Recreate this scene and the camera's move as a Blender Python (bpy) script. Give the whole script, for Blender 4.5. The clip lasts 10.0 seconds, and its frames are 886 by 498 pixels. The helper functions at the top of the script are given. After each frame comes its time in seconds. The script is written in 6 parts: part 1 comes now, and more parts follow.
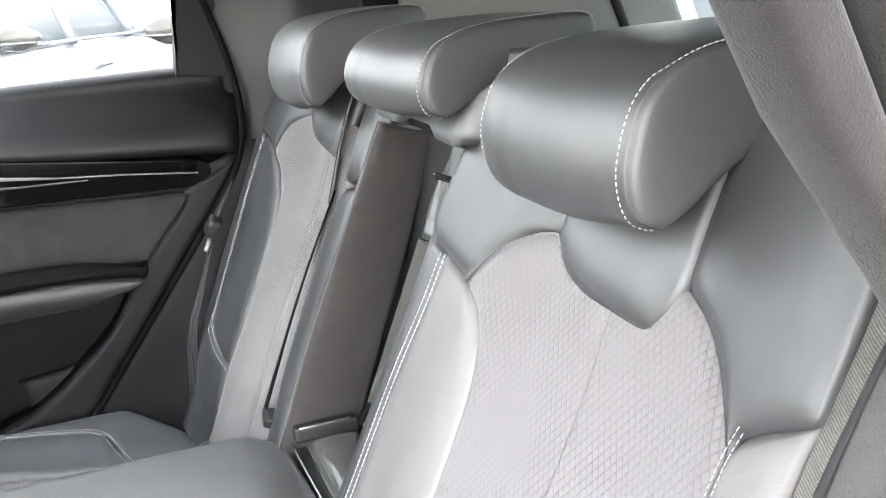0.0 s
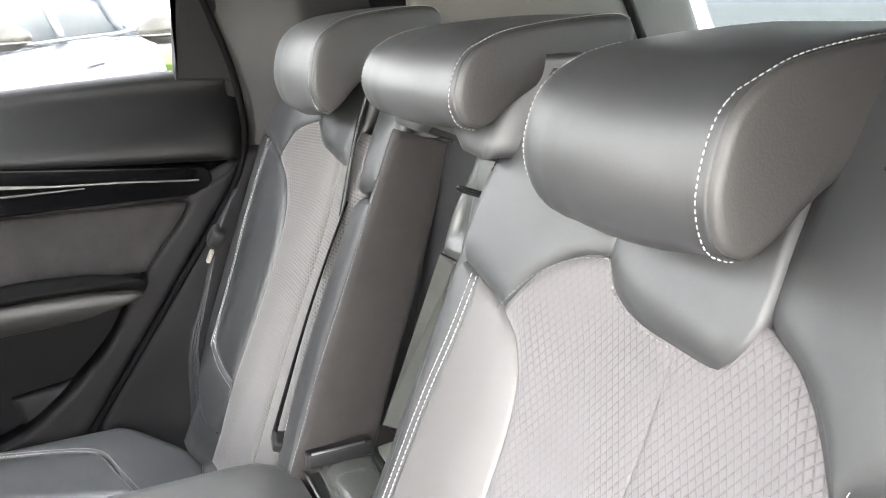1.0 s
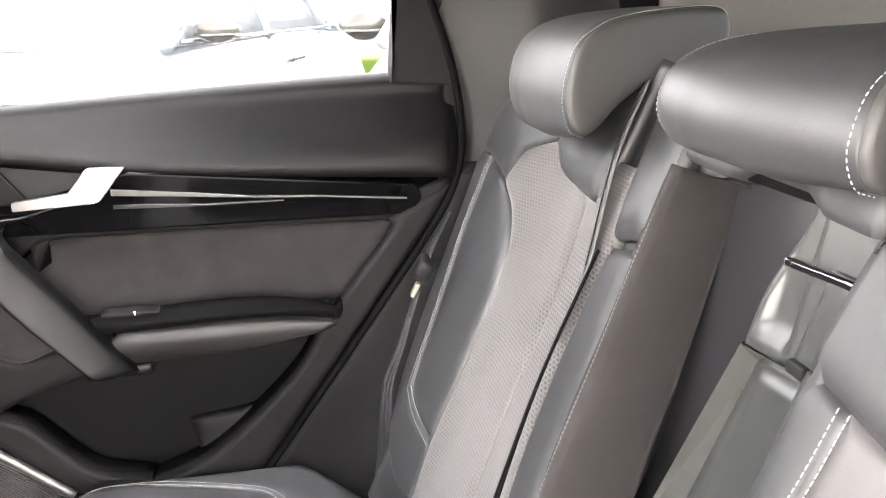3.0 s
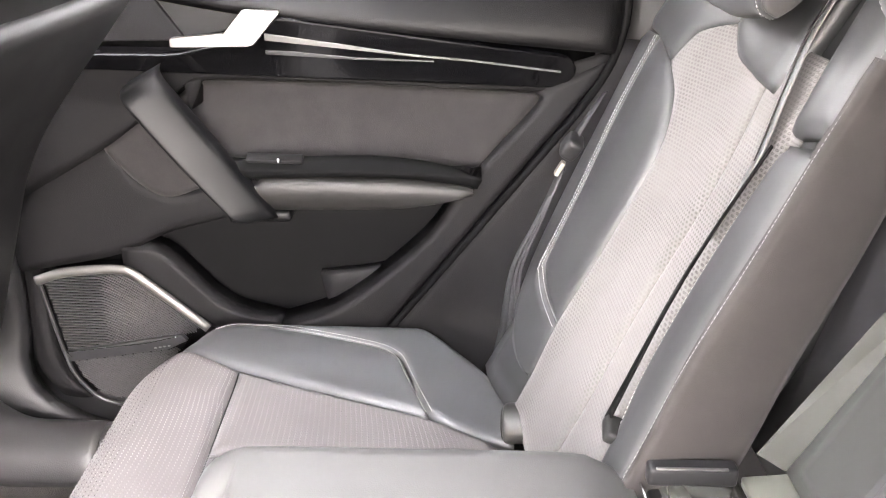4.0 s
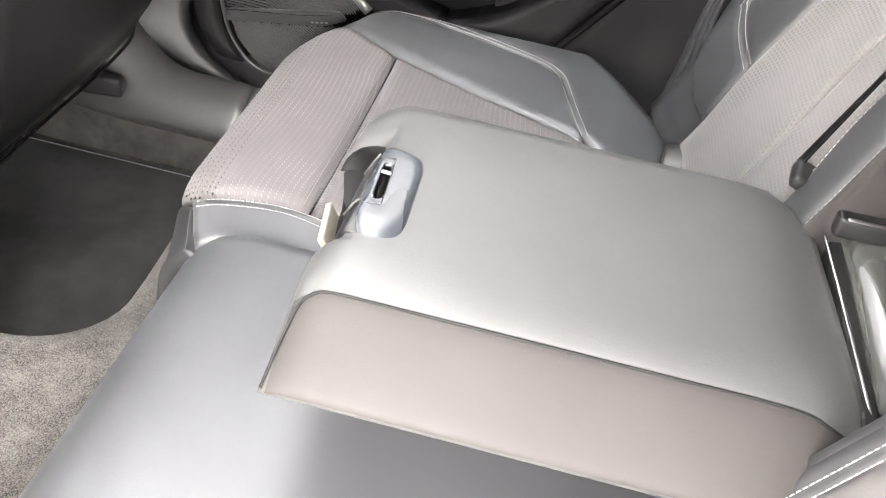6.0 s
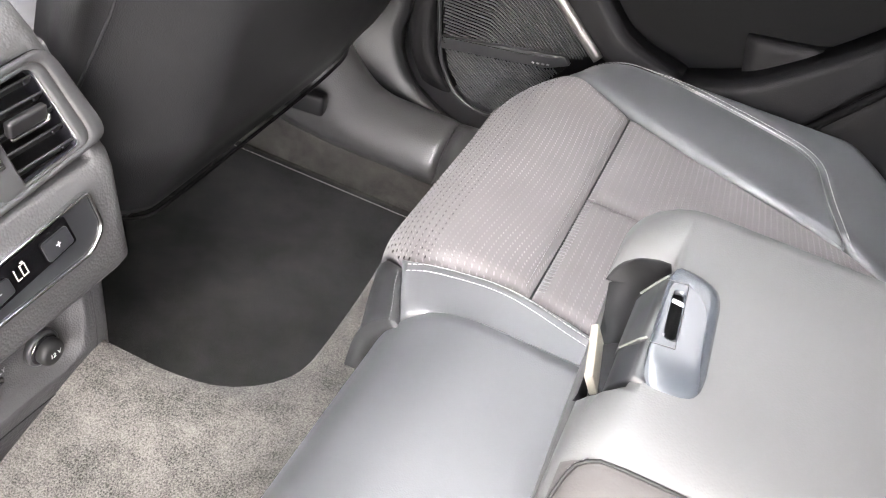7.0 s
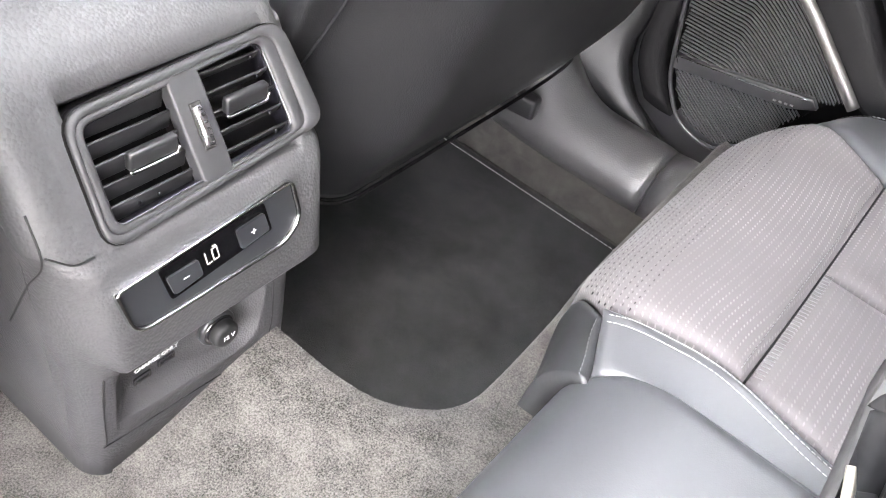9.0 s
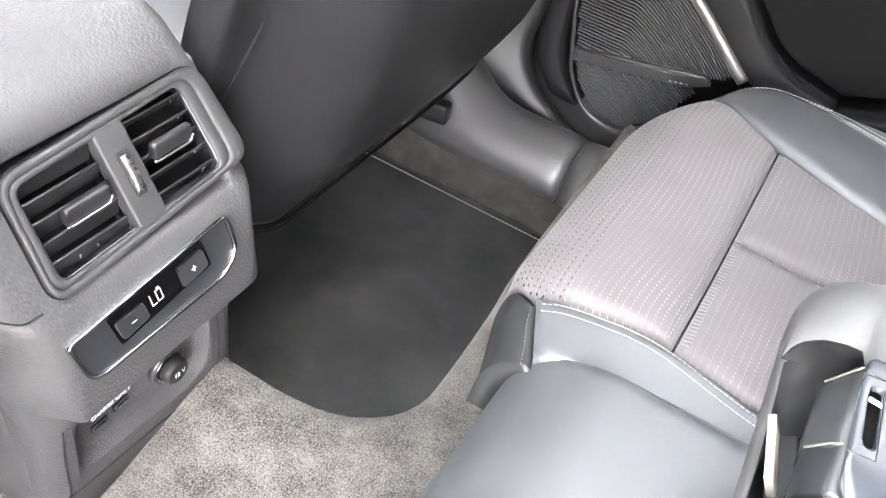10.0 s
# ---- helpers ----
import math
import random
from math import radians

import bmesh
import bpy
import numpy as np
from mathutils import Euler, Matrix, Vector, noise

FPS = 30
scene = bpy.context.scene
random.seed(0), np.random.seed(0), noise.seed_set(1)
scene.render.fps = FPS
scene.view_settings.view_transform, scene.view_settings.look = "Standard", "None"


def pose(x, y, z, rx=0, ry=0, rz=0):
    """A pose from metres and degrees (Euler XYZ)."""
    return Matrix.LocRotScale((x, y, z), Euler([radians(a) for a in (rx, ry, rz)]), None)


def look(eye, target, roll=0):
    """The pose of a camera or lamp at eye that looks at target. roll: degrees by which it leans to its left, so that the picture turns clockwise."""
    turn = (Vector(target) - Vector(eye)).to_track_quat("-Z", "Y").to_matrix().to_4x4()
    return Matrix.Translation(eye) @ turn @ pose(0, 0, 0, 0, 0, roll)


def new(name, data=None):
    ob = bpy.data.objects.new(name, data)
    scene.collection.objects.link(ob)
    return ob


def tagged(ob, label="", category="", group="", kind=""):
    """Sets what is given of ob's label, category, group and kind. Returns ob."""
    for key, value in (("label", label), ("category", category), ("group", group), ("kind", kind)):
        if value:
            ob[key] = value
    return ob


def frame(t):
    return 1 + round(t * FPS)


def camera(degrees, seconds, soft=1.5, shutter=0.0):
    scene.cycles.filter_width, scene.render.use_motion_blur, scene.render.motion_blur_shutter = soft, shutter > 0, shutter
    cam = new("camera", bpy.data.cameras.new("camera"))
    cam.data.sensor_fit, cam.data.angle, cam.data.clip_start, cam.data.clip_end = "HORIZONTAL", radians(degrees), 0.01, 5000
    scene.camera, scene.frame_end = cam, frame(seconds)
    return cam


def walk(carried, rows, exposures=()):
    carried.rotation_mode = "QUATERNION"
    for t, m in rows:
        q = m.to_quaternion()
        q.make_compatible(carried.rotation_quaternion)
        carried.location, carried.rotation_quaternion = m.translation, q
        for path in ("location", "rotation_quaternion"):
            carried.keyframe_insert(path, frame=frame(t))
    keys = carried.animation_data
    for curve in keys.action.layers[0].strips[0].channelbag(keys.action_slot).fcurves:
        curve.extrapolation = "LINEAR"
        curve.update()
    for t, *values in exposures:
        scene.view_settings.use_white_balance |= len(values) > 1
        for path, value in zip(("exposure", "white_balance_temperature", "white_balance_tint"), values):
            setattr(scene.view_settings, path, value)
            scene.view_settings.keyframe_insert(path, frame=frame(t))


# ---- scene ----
cam = camera(53.7, 10.0, soft=1.05)
PATH = [
    (0, (0.065, 0.25, 1.006), (0.743, 2.051, 0.46), -3.5),
    (0.5, (0.064, 0.274, 0.999), (0.749, 2.071, 0.453), -3.4),
    (1, (0.057, 0.312, 1.01), (0.752, 2.105, 0.461), -3.5),
    (1.5, (0.043, 0.366, 1.011), (0.727, 2.165, 0.469), -3.7),
    (2, (0.05, 0.436, 1.009), (0.671, 2.265, 0.49), -3.4),
    (2.2, (0.078, 0.482, 0.999), (0.615, 2.343, 0.497), -4.1),
    (3.3, (0.028, 0.545, 1.011), (0.279, 2.445, 0.438), -0.6),
    (3.5, (0.023, 0.553, 1.006), (0.21, 2.443, 0.38), 0.1),
    (4, (0.023, 0.565, 0.993), (0.066, 2.403, 0.207), 1.9),
    (4.5, (-0.001, 0.547, 0.983), (0.012, 2.291, 0.004), 4.8),
    (5, (-0.002, 0.538, 0.939), (-0.021, 2.202, -0.17), 7.6),
    (5.2, (-0.003, 0.544, 0.926), (-0.033, 2.174, -0.233), 8.4),
    (6.3, (-0.055, 0.592, 0.887), (-0.258, 2.126, -0.38), 11.5),
    (6.5, (-0.081, 0.616, 0.874), (-0.34, 2.143, -0.392), 12.1),
    (7, (-0.152, 0.668, 0.867), (-0.562, 2.149, -0.412), 13.0),
    (7.5, (-0.195, 0.706, 0.857), (-0.721, 2.132, -0.442), 14.3),
    (8, (-0.214, 0.723, 0.845), (-0.83, 2.084, -0.484), 15.0),
    (8.5, (-0.22, 0.724, 0.843), (-0.887, 2.036, -0.512), 15.4),
    (9, (-0.221, 0.72, 0.841), (-0.917, 2.002, -0.528), 15.3),
    (9.5, (-0.223, 0.71, 0.849), (-0.9, 2.009, -0.513), 14.5),
    (10, (-0.218, 0.7, 0.865), (-0.781, 2.077, -0.471), 12.5),
]
walk(cam, [(t, look(eye, target, roll)) for t, eye, target, roll in PATH], [(0.0, 5.95, 6900.0, 11.0), (2.0, 5.92, 7500.0, 14.0), (3.5, 6.45, 7500.0, 18.0), (4.2, 6.75, 7550.0, 19.0), (5.0, 6.45, 7600.0, 17.0), (6.5, 6.23, 7450.0, 15.0), (7.5, 6.33, 7200.0, 16.0), (9.0, 6.43, 7050.0, 16.0), (10.0, 6.5, 7050.0, 14.0)])

# world and light
world = bpy.data.worlds.new("sky")
scene.world = world
world.use_nodes = True
wn = world.node_tree.nodes
sky = wn.new("ShaderNodeTexSky")
sky.sky_type = "NISHITA"
sky.sun_disc = False
sky.sun_elevation, sky.sun_rotation = radians(58), radians(140)
sky.dust_density = 0.4
haze = wn.new("ShaderNodeHueSaturation")
haze.inputs["Saturation"].default_value = 0.25
world.node_tree.links.new(sky.outputs[0], haze.inputs["Color"])
world.node_tree.links.new(haze.outputs[0], wn["Background"].inputs[0])
wn["Background"].inputs[1].default_value = 0.14
sun_data = bpy.data.lights.new("sun", "SUN")
sun_data.energy, sun_data.angle, sun_data.color = 0.05, radians(30), (1.0, 0.96, 0.92)
sun = new("sun", sun_data)
sun.matrix_world = look((2.4, -1.4, 7.0), (0.0, 0.9, 0.3))
# daylight through the open rear door
door_data = bpy.data.lights.new("door_daylight", "AREA")
door_data.shape, door_data.size, door_data.size_y = "RECTANGLE", 1.0, 0.85
door_data.energy, door_data.color = 0.19, (0.97, 0.985, 1.0)
door_light = new("door_daylight", door_data)
door_light.matrix_world = look((-0.15, 0.08, 0.80), (-0.15, 1.2, 0.70))


# ---- materials ----
def node_mat(name, color, rough=0.5, metal=0.0, grain=0.0, grain_scale=900.0, vary=0.15, vary_scale=14.0, sheen=0.0, coat=0.0, spec=0.5, stretch=(1, 1, 1)):
    m = bpy.data.materials.new(name)
    m.use_nodes = True
    nt = m.node_tree
    b = nt.nodes["Principled BSDF"]
    b.inputs["Roughness"].default_value = rough
    b.inputs["Metallic"].default_value = metal
    b.inputs["Specular IOR Level"].default_value = spec
    b.inputs["Sheen Weight"].default_value = sheen
    b.inputs["Sheen Roughness"].default_value = 0.4
    b.inputs["Coat Weight"].default_value = coat
    tc = nt.nodes.new("ShaderNodeTexCoord")
    mp = nt.nodes.new("ShaderNodeMapping")
    mp.inputs["Scale"].default_value = stretch
    nt.links.new(tc.outputs["Object"], mp.inputs[0])
    n1 = nt.nodes.new("ShaderNodeTexNoise")
    n1.inputs["Scale"].default_value = vary_scale
    n1.inputs["Detail"].default_value = 5
    nt.links.new(mp.outputs[0], n1.inputs["Vector"])
    mix = nt.nodes.new("ShaderNodeMix")
    mix.data_type = "RGBA"
    c = Vector(color)
    mix.inputs["A"].default_value = (*(c * (1 - vary)), 1)
    mix.inputs["B"].default_value = (*(c * (1 + vary)), 1)
    nt.links.new(n1.outputs[0], mix.inputs["Factor"])
    nt.links.new(mix.outputs["Result"], b.inputs["Base Color"])
    rr = nt.nodes.new("ShaderNodeMapRange")
    rr.inputs["To Min"].default_value, rr.inputs["To Max"].default_value = rough * 0.85, min(1.0, rough * 1.15)
    nt.links.new(n1.outputs[0], rr.inputs[0])
    nt.links.new(rr.outputs[0], b.inputs["Roughness"])
    if grain > 0:
        v = nt.nodes.new("ShaderNodeTexVoronoi")
        v.feature = "SMOOTH_F1"
        v.inputs["Smoothness"].default_value = 0.35
        v.inputs["Scale"].default_value = grain_scale
        nt.links.new(mp.outputs[0], v.inputs["Vector"])
        bp = nt.nodes.new("ShaderNodeBump")
        bp.inputs["Strength"].default_value = grain
        bp.inputs["Distance"].default_value = 0.0005
        bp.invert = True
        nt.links.new(v.outputs[0], bp.inputs["Height"])
        nt.links.new(bp.outputs[0], b.inputs["Normal"])
    return m


def fuzzy_mat(name, dark, light, scale=1200.0, patch_scale=25.0, bump=0.6, sheen=0.05, rough=0.95, blend=0.55, span=0.16):
    """Short-pile surfaces: carpet, suede, felt."""
    m = bpy.data.materials.new(name)
    m.use_nodes = True
    nt = m.node_tree
    b = nt.nodes["Principled BSDF"]
    b.inputs["Roughness"].default_value = rough
    b.inputs["Sheen Weight"].default_value = sheen
    b.inputs["Specular IOR Level"].default_value = 0.12
    tc = nt.nodes.new("ShaderNodeTexCoord")
    fine, wide = nt.nodes.new("ShaderNodeTexNoise"), nt.nodes.new("ShaderNodeTexNoise")
    fine.inputs["Scale"].default_value, fine.inputs["Detail"].default_value = scale, 4
    wide.inputs["Scale"].default_value, wide.inputs["Detail"].default_value = patch_scale, 6
    wide.inputs["Roughness"].default_value = 0.65
    for n in (fine, wide):
        nt.links.new(tc.outputs["Object"], n.inputs["Vector"])
    mx = nt.nodes.new("ShaderNodeMix")
    mx.inputs["Factor"].default_value = blend
    nt.links.new(fine.outputs[0], mx.inputs["A"])
    nt.links.new(wide.outputs[0], mx.inputs["B"])
    ramp = nt.nodes.new("ShaderNodeValToRGB")
    ramp.color_ramp.elements[0].position, ramp.color_ramp.elements[1].position = 0.5 - span, 0.5 + span
    ramp.color_ramp.elements[0].color, ramp.color_ramp.elements[1].color = (*dark, 1), (*light, 1)
    nt.links.new(mx.outputs["Result"], ramp.inputs[0])
    nt.links.new(ramp.outputs[0], b.inputs["Base Color"])
    bp = nt.nodes.new("ShaderNodeBump")
    bp.inputs["Strength"].default_value, bp.inputs["Distance"].default_value = bump, 0.001
    nt.links.new(fine.outputs[0], bp.inputs["Height"])
    nt.links.new(bp.outputs[0], b.inputs["Normal"])
    return m


def weave_mat(name, base, mark, du, dv, stagger=0.5, wu=0.55, wv=0.45, slant=0.0, raised=-1.0, plain=0.35, wear_scale=9.0, notch=False, lean=0.0):
    """Suede-like cloth with small staggered marks every du by dv metres, worn smooth in places."""
    m = bpy.data.materials.new(name)
    m.use_nodes = True
    nt = m.node_tree
    L = nt.links.new
    b = nt.nodes["Principled BSDF"]
    b.inputs["Roughness"].default_value, b.inputs["Sheen Weight"].default_value = 0.92, 0.08
    b.inputs["Specular IOR Level"].default_value = 0.12

    def math_node(op, x, y=None, z=None):
        n = nt.nodes.new("ShaderNodeMath")
        n.operation = op
        for k, v in enumerate((x, y, z)):
            if v is None:
                continue
            if isinstance(v, (int, float)):
                n.inputs[k].default_value = v
            else:
                L(v, n.inputs[k])
        return n.outputs[0]

    uv = nt.nodes.new("ShaderNodeUVMap")
    sep = nt.nodes.new("ShaderNodeSeparateXYZ")
    L(uv.outputs[0], sep.inputs[0])
    row = math_node("ADD", math_node("DIVIDE", sep.outputs[1], dv), math_node("MULTIPLY", math_node("FRACT", math_node("DIVIDE", sep.outputs[0], du)), lean))
    rowi = math_node("FLOOR", row)
    odd = math_node("MULTIPLY", math_node("MODULO", math_node("ABSOLUTE", rowi), 2.0), stagger)
    fv = math_node("FRACT", row)
    col = math_node("ADD", math_node("ADD", math_node("DIVIDE", sep.outputs[0], du), odd), math_node("MULTIPLY", fv, slant))
    fu = math_node("FRACT", col)
    inu = math_node("SUBTRACT", 1.0, math_node("SMOOTH_MIN", 1.0, math_node("DIVIDE", math_node("ABSOLUTE", math_node("SUBTRACT", fu, 0.5)), wu * 0.5), 0.2))
    inv = math_node("SUBTRACT", 1.0, math_node("SMOOTH_MIN", 1.0, math_node("DIVIDE", math_node("ABSOLUTE", math_node("SUBTRACT", fv, 0.5)), wv * 0.5), 0.2))
    dot = math_node("MINIMUM", math_node("MULTIPLY", math_node("MAXIMUM", math_node("MULTIPLY", inu, inv), 0.0), 4.0), 1.0)
    if notch:
        # a net of slanting grooves between pointed scales, deepest at each scale's tip
        wedge = math_node("SUBTRACT", fv, math_node("MULTIPLY", math_node("ABSOLUTE", math_node("SUBTRACT", fu, 0.5)), 2.0))
        rim = math_node("MAXIMUM", math_node("SUBTRACT", 1.0, math_node("DIVIDE", math_node("ABSOLUTE", wedge), 0.30)), 0.0)
        dot = math_node("MULTIPLY", rim, math_node("ADD", 0.35, math_node("MULTIPLY", fv, 0.65)))
    tc = nt.nodes.new("ShaderNodeTexCoord")
    wear, fine = nt.nodes.new("ShaderNodeTexNoise"), nt.nodes.new("ShaderNodeTexNoise")
    wear.inputs["Scale"].default_value, wear.inputs["Detail"].default_value, wear.inputs["Roughness"].default_value = wear_scale, 5, 0.6
    fine.inputs["Scale"].default_value, fine.inputs["Detail"].default_value = 700, 3
    L(tc.outputs["Object"], wear.inputs["Vector"])
    L(tc.outputs["Object"], fine.inputs["Vector"])
    keep = nt.nodes.new("ShaderNodeMapRange")
    keep.inputs["From Min"].default_value, keep.inputs["From Max"].default_value = plain, plain + 0.25
    keep.inputs["To Min"].default_value = 0.25
    L(wear.outputs[0], keep.inputs[0])
    dot = math_node("MULTIPLY", dot, keep.outputs[0])
    fray = nt.nodes.new("ShaderNodeMapRange")
    fray.inputs["From Min"].default_value, fray.inputs["From Max"].default_value, fray.inputs["To Min"].default_value = 0.34, 0.52, 0.55
    L(fine.outputs[0], fray.inputs[0])
    dot = math_node("MULTIPLY", dot, fray.outputs[0])
    tone = nt.nodes.new("ShaderNodeMix")
    tone.data_type = "RGBA"
    tone.inputs["A"].default_value = (*[c * 0.8 for c in base], 1)
    tone.inputs["B"].default_value = (*[c * 1.2 for c in base], 1)
    L(math_node("ADD", math_node("MULTIPLY", wear.outputs[0], 0.7), math_node("MULTIPLY", fine.outputs[0], 0.3)), tone.inputs["Factor"])
    mix = nt.nodes.new("ShaderNodeMix")
    mix.data_type = "RGBA"
    L(dot, mix.inputs["Factor"])
    L(tone.outputs["Result"], mix.inputs["A"])
    mix.inputs["B"].default_value = (*mark, 1)
    L(mix.outputs["Result"], b.inputs["Base Color"])
    bp = nt.nodes.new("ShaderNodeBump")
    bp.inputs["Strength"].default_value, bp.inputs["Distance"].default_value = 0.7, 0.0012
    L(math_node("ADD", math_node("MULTIPLY", dot, raised), math_node("MULTIPLY", fine.outputs[0], 0.25)), bp.inputs["Height"])
    L(bp.outputs[0], b.inputs["Normal"])
    return m


def glass_mat(name, tint=(0.9, 0.95, 0.94)):
    m = bpy.data.materials.new(name)
    m.use_nodes = True
    b = m.node_tree.nodes["Principled BSDF"]
    b.inputs["Base Color"].default_value = (*tint, 1)
    b.inputs["Roughness"].default_value, b.inputs["Transmission Weight"].default_value, b.inputs["IOR"].default_value = 0.0, 1.0, 1.1
    return m


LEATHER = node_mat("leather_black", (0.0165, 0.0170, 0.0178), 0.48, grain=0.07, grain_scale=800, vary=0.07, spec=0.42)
# grained leather, base raised to paint in light from the open door
LEATHER_GRAIN_LIT = node_mat("leather_black_grained_lit", (0.029, 0.0278, 0.0270), 0.52, grain=0.16, grain_scale=620, vary=0.08, spec=0.40)
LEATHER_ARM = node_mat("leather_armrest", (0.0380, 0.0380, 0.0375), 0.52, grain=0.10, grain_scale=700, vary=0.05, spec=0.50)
SOFT = node_mat("soft_touch_plastic", (0.0052, 0.0050, 0.0054), 0.55, grain=0.35, grain_scale=900, vary=0.1, spec=0.08)
SEATBACK = node_mat("seat_back_plastic", (0.0048, 0.0048, 0.0053), 0.46, grain=0.3, grain_scale=800, vary=0.12, spec=0.22)
HARD = node_mat("hard_grained_plastic", (0.029, 0.0284, 0.0288), 0.36, grain=0.3, grain_scale=520, vary=0.08, spec=0.62)
# the same black leather on the cushions, its bluish sheen painted as paler base
LEATHER_SHEEN = node_mat("leather_seat_sheen", (0.044, 0.0455, 0.048), 0.38, grain=0.08, grain_scale=800, vary=0.06)
# armrest leather again, side's shade and warm ground bounce put into the colour
LEATHER_ARM_SHADE = node_mat("leather_armrest_side_shade", (0.0190, 0.0168, 0.0162), 0.68, grain=0.07, grain_scale=800, vary=0.05, spec=0.35)
# near bolsters: paler, warmer black leather with the doorway's light in its colour
LEATHER_LIT = node_mat("leather_lit_bolster", (0.054, 0.0505, 0.0495), 0.55, grain=0.08, grain_scale=800, vary=0.08)
CONSOLE_TOP = node_mat("console_leatherette", (0.0222, 0.0220, 0.0229), 0.5, grain=0.55, grain_scale=420, vary=0.06, spec=0.25)
CONSOLE_PLASTIC = node_mat("console_plastic", (0.027, 0.0264, 0.0272), 0.5, grain=0.5, grain_scale=620, vary=0.08, spec=0.3)
BEZEL = node_mat("bezel_satin_plastic", (0.015, 0.015, 0.0158), 0.5, vary=0.05, spec=0.2)
LOUVRE = node_mat("vent_slat_plastic", (0.0055, 0.0055, 0.006), 0.4, vary=0.08, spec=0.3)
LEVER = node_mat("grey_lever_plastic", (0.013, 0.0135, 0.014), 0.4, vary=0.05, spec=0.3)
GRILLE = node_mat("grille_rib_plastic", (0.026, 0.0258, 0.0262), 0.45, vary=0.06, spec=0.3)
# near-black: paints in the shade inside slots and vents; also black trim
BLACK = node_mat("black_void", (0.0015, 0.0015, 0.0016), 0.8, vary=0.1, spec=0.05)
# shade of the hollow round the armrest lever, as a near-black colour
SCOOP_SHADE = node_mat("scoop_shade_black", (0.0022, 0.0022, 0.0025), 0.55, vary=0.1, spec=0.10)
DARK = node_mat("dark_plastic", (0.006, 0.006, 0.0065), 0.55, vary=0.1, spec=0.2)
RUBBER = node_mat("black_rubber", (0.006, 0.006, 0.006), 0.65, vary=0.1, spec=0.2)
GLOSS = node_mat("piano_black", (0.004, 0.004, 0.005), 0.06, vary=0.02, coat=0.6)
CAVITY = node_mat("glossy_grey_plastic", (0.025, 0.0260, 0.0250), 0.3, vary=0.05, spec=0.45)
PULL = node_mat("satin_grey_plastic", (0.0021, 0.0022, 0.0025), 0.45, vary=0.05, spec=0.11)
PAD = node_mat("satin_armrest_pad", (0.0085, 0.0082, 0.0080), 0.5, grain=0.2, grain_scale=900, vary=0.08, spec=0.2)
RIM = node_mat("satin_silver_rim", (0.085, 0.083, 0.080), 0.42, 0.6, vary=0.05)
UPPER = node_mat("soft_upper_panel", (0.0032, 0.0031, 0.0033), 0.5, grain=0.3, grain_scale=900, vary=0.1, spec=0.13)
TRIM_GLOSS = node_mat("black_gloss_strip", (0.0014, 0.0014, 0.0016), 0.1, vary=0.02, spec=0.1)
HINGE = node_mat("polished_grey_hinge", (0.030, 0.031, 0.028), 0.16, vary=0.02, spec=0.75)
# pale yellowish grey: the door light reflected on the hinge plate, painted in
PALE_REFLECT = node_mat("pale_reflection_grey", (0.085, 0.088, 0.076), 0.3, vary=0.03, spec=0.5)
SATIN_DARK = node_mat("satin_dark_plastic", (0.014, 0.014, 0.015), 0.32, vary=0.06, spec=0.35)
SLATE = node_mat("slate_panel_plastic", (0.0072, 0.0076, 0.0086), 0.38, vary=0.05, spec=0.3)
CHROME = node_mat("satin_chrome", (0.42, 0.42, 0.42), 0.16, 1.0, vary=0.04)
ALU = node_mat("brushed_aluminium", (0.34, 0.33, 0.325), 0.28, 1.0, vary=0.05)
SILVER = node_mat("silver_plastic", (0.024, 0.0275, 0.0315), 0.26, 0.0, vary=0.05, spec=0.6)
IVORY = node_mat("ivory_plastic", (0.13, 0.122, 0.10), 0.45, vary=0.05)
THREAD = node_mat("white_thread", (0.33, 0.33, 0.32), 0.85, vary=0.1, vary_scale=300, spec=0.2)
THREAD_GREY = node_mat("grey_thread", (0.11, 0.11, 0.11), 0.8, vary=0.1, vary_scale=300)
WHITE = node_mat("white_print", (0.34, 0.34, 0.34), 0.6, vary=0.02)
BELT = node_mat("belt_webbing", (0.016, 0.016, 0.017), 0.6, grain=0.8, grain_scale=800, vary=0.15, vary_scale=60, stretch=(1, 1, 0.2), spec=0.25)
SUEDE = fuzzy_mat("grey_suede", (0.0068, 0.0062, 0.0063), (0.0195, 0.0181, 0.0184), 900, 30, 0.3, blend=0.55, span=0.16)
SUEDE_SIDE = fuzzy_mat("brown_grey_felt", (0.0130, 0.0116, 0.0112), (0.0225, 0.0202, 0.0196), 1500, 16, 0.3)
CARPET = fuzzy_mat("grey_carpet", (0.010, 0.0093, 0.0087), (0.082, 0.0771, 0.0712), 700, 26, 1.0, blend=0.42, span=0.125)
MAT = fuzzy_mat("dark_velour_mat", (0.0076, 0.0077, 0.0079), (0.037, 0.0371, 0.0376), 800, 9, 0.8, blend=0.55, span=0.14)
HEADLINER = fuzzy_mat("headliner_cloth", (0.020, 0.019, 0.018), (0.032, 0.031, 0.029), 900, 20, 0.3)
PILLAR = node_mat("grey_pillar_trim", (0.10, 0.095, 0.088), 0.6, grain=0.3, grain_scale=700, vary=0.08)
TEXTILE = fuzzy_mat("pillar_textile", (0.0042, 0.0036, 0.0034), (0.0078, 0.0068, 0.0064), 1300, 60, 0.5)
SEATCLOTH = weave_mat("seat_cloth", (0.074, 0.0695, 0.0715), (0.019, 0.0178, 0.0183), 0.0064, 0.0048, wu=0.98, wv=0.62, notch=True, plain=0.42, wear_scale=12)
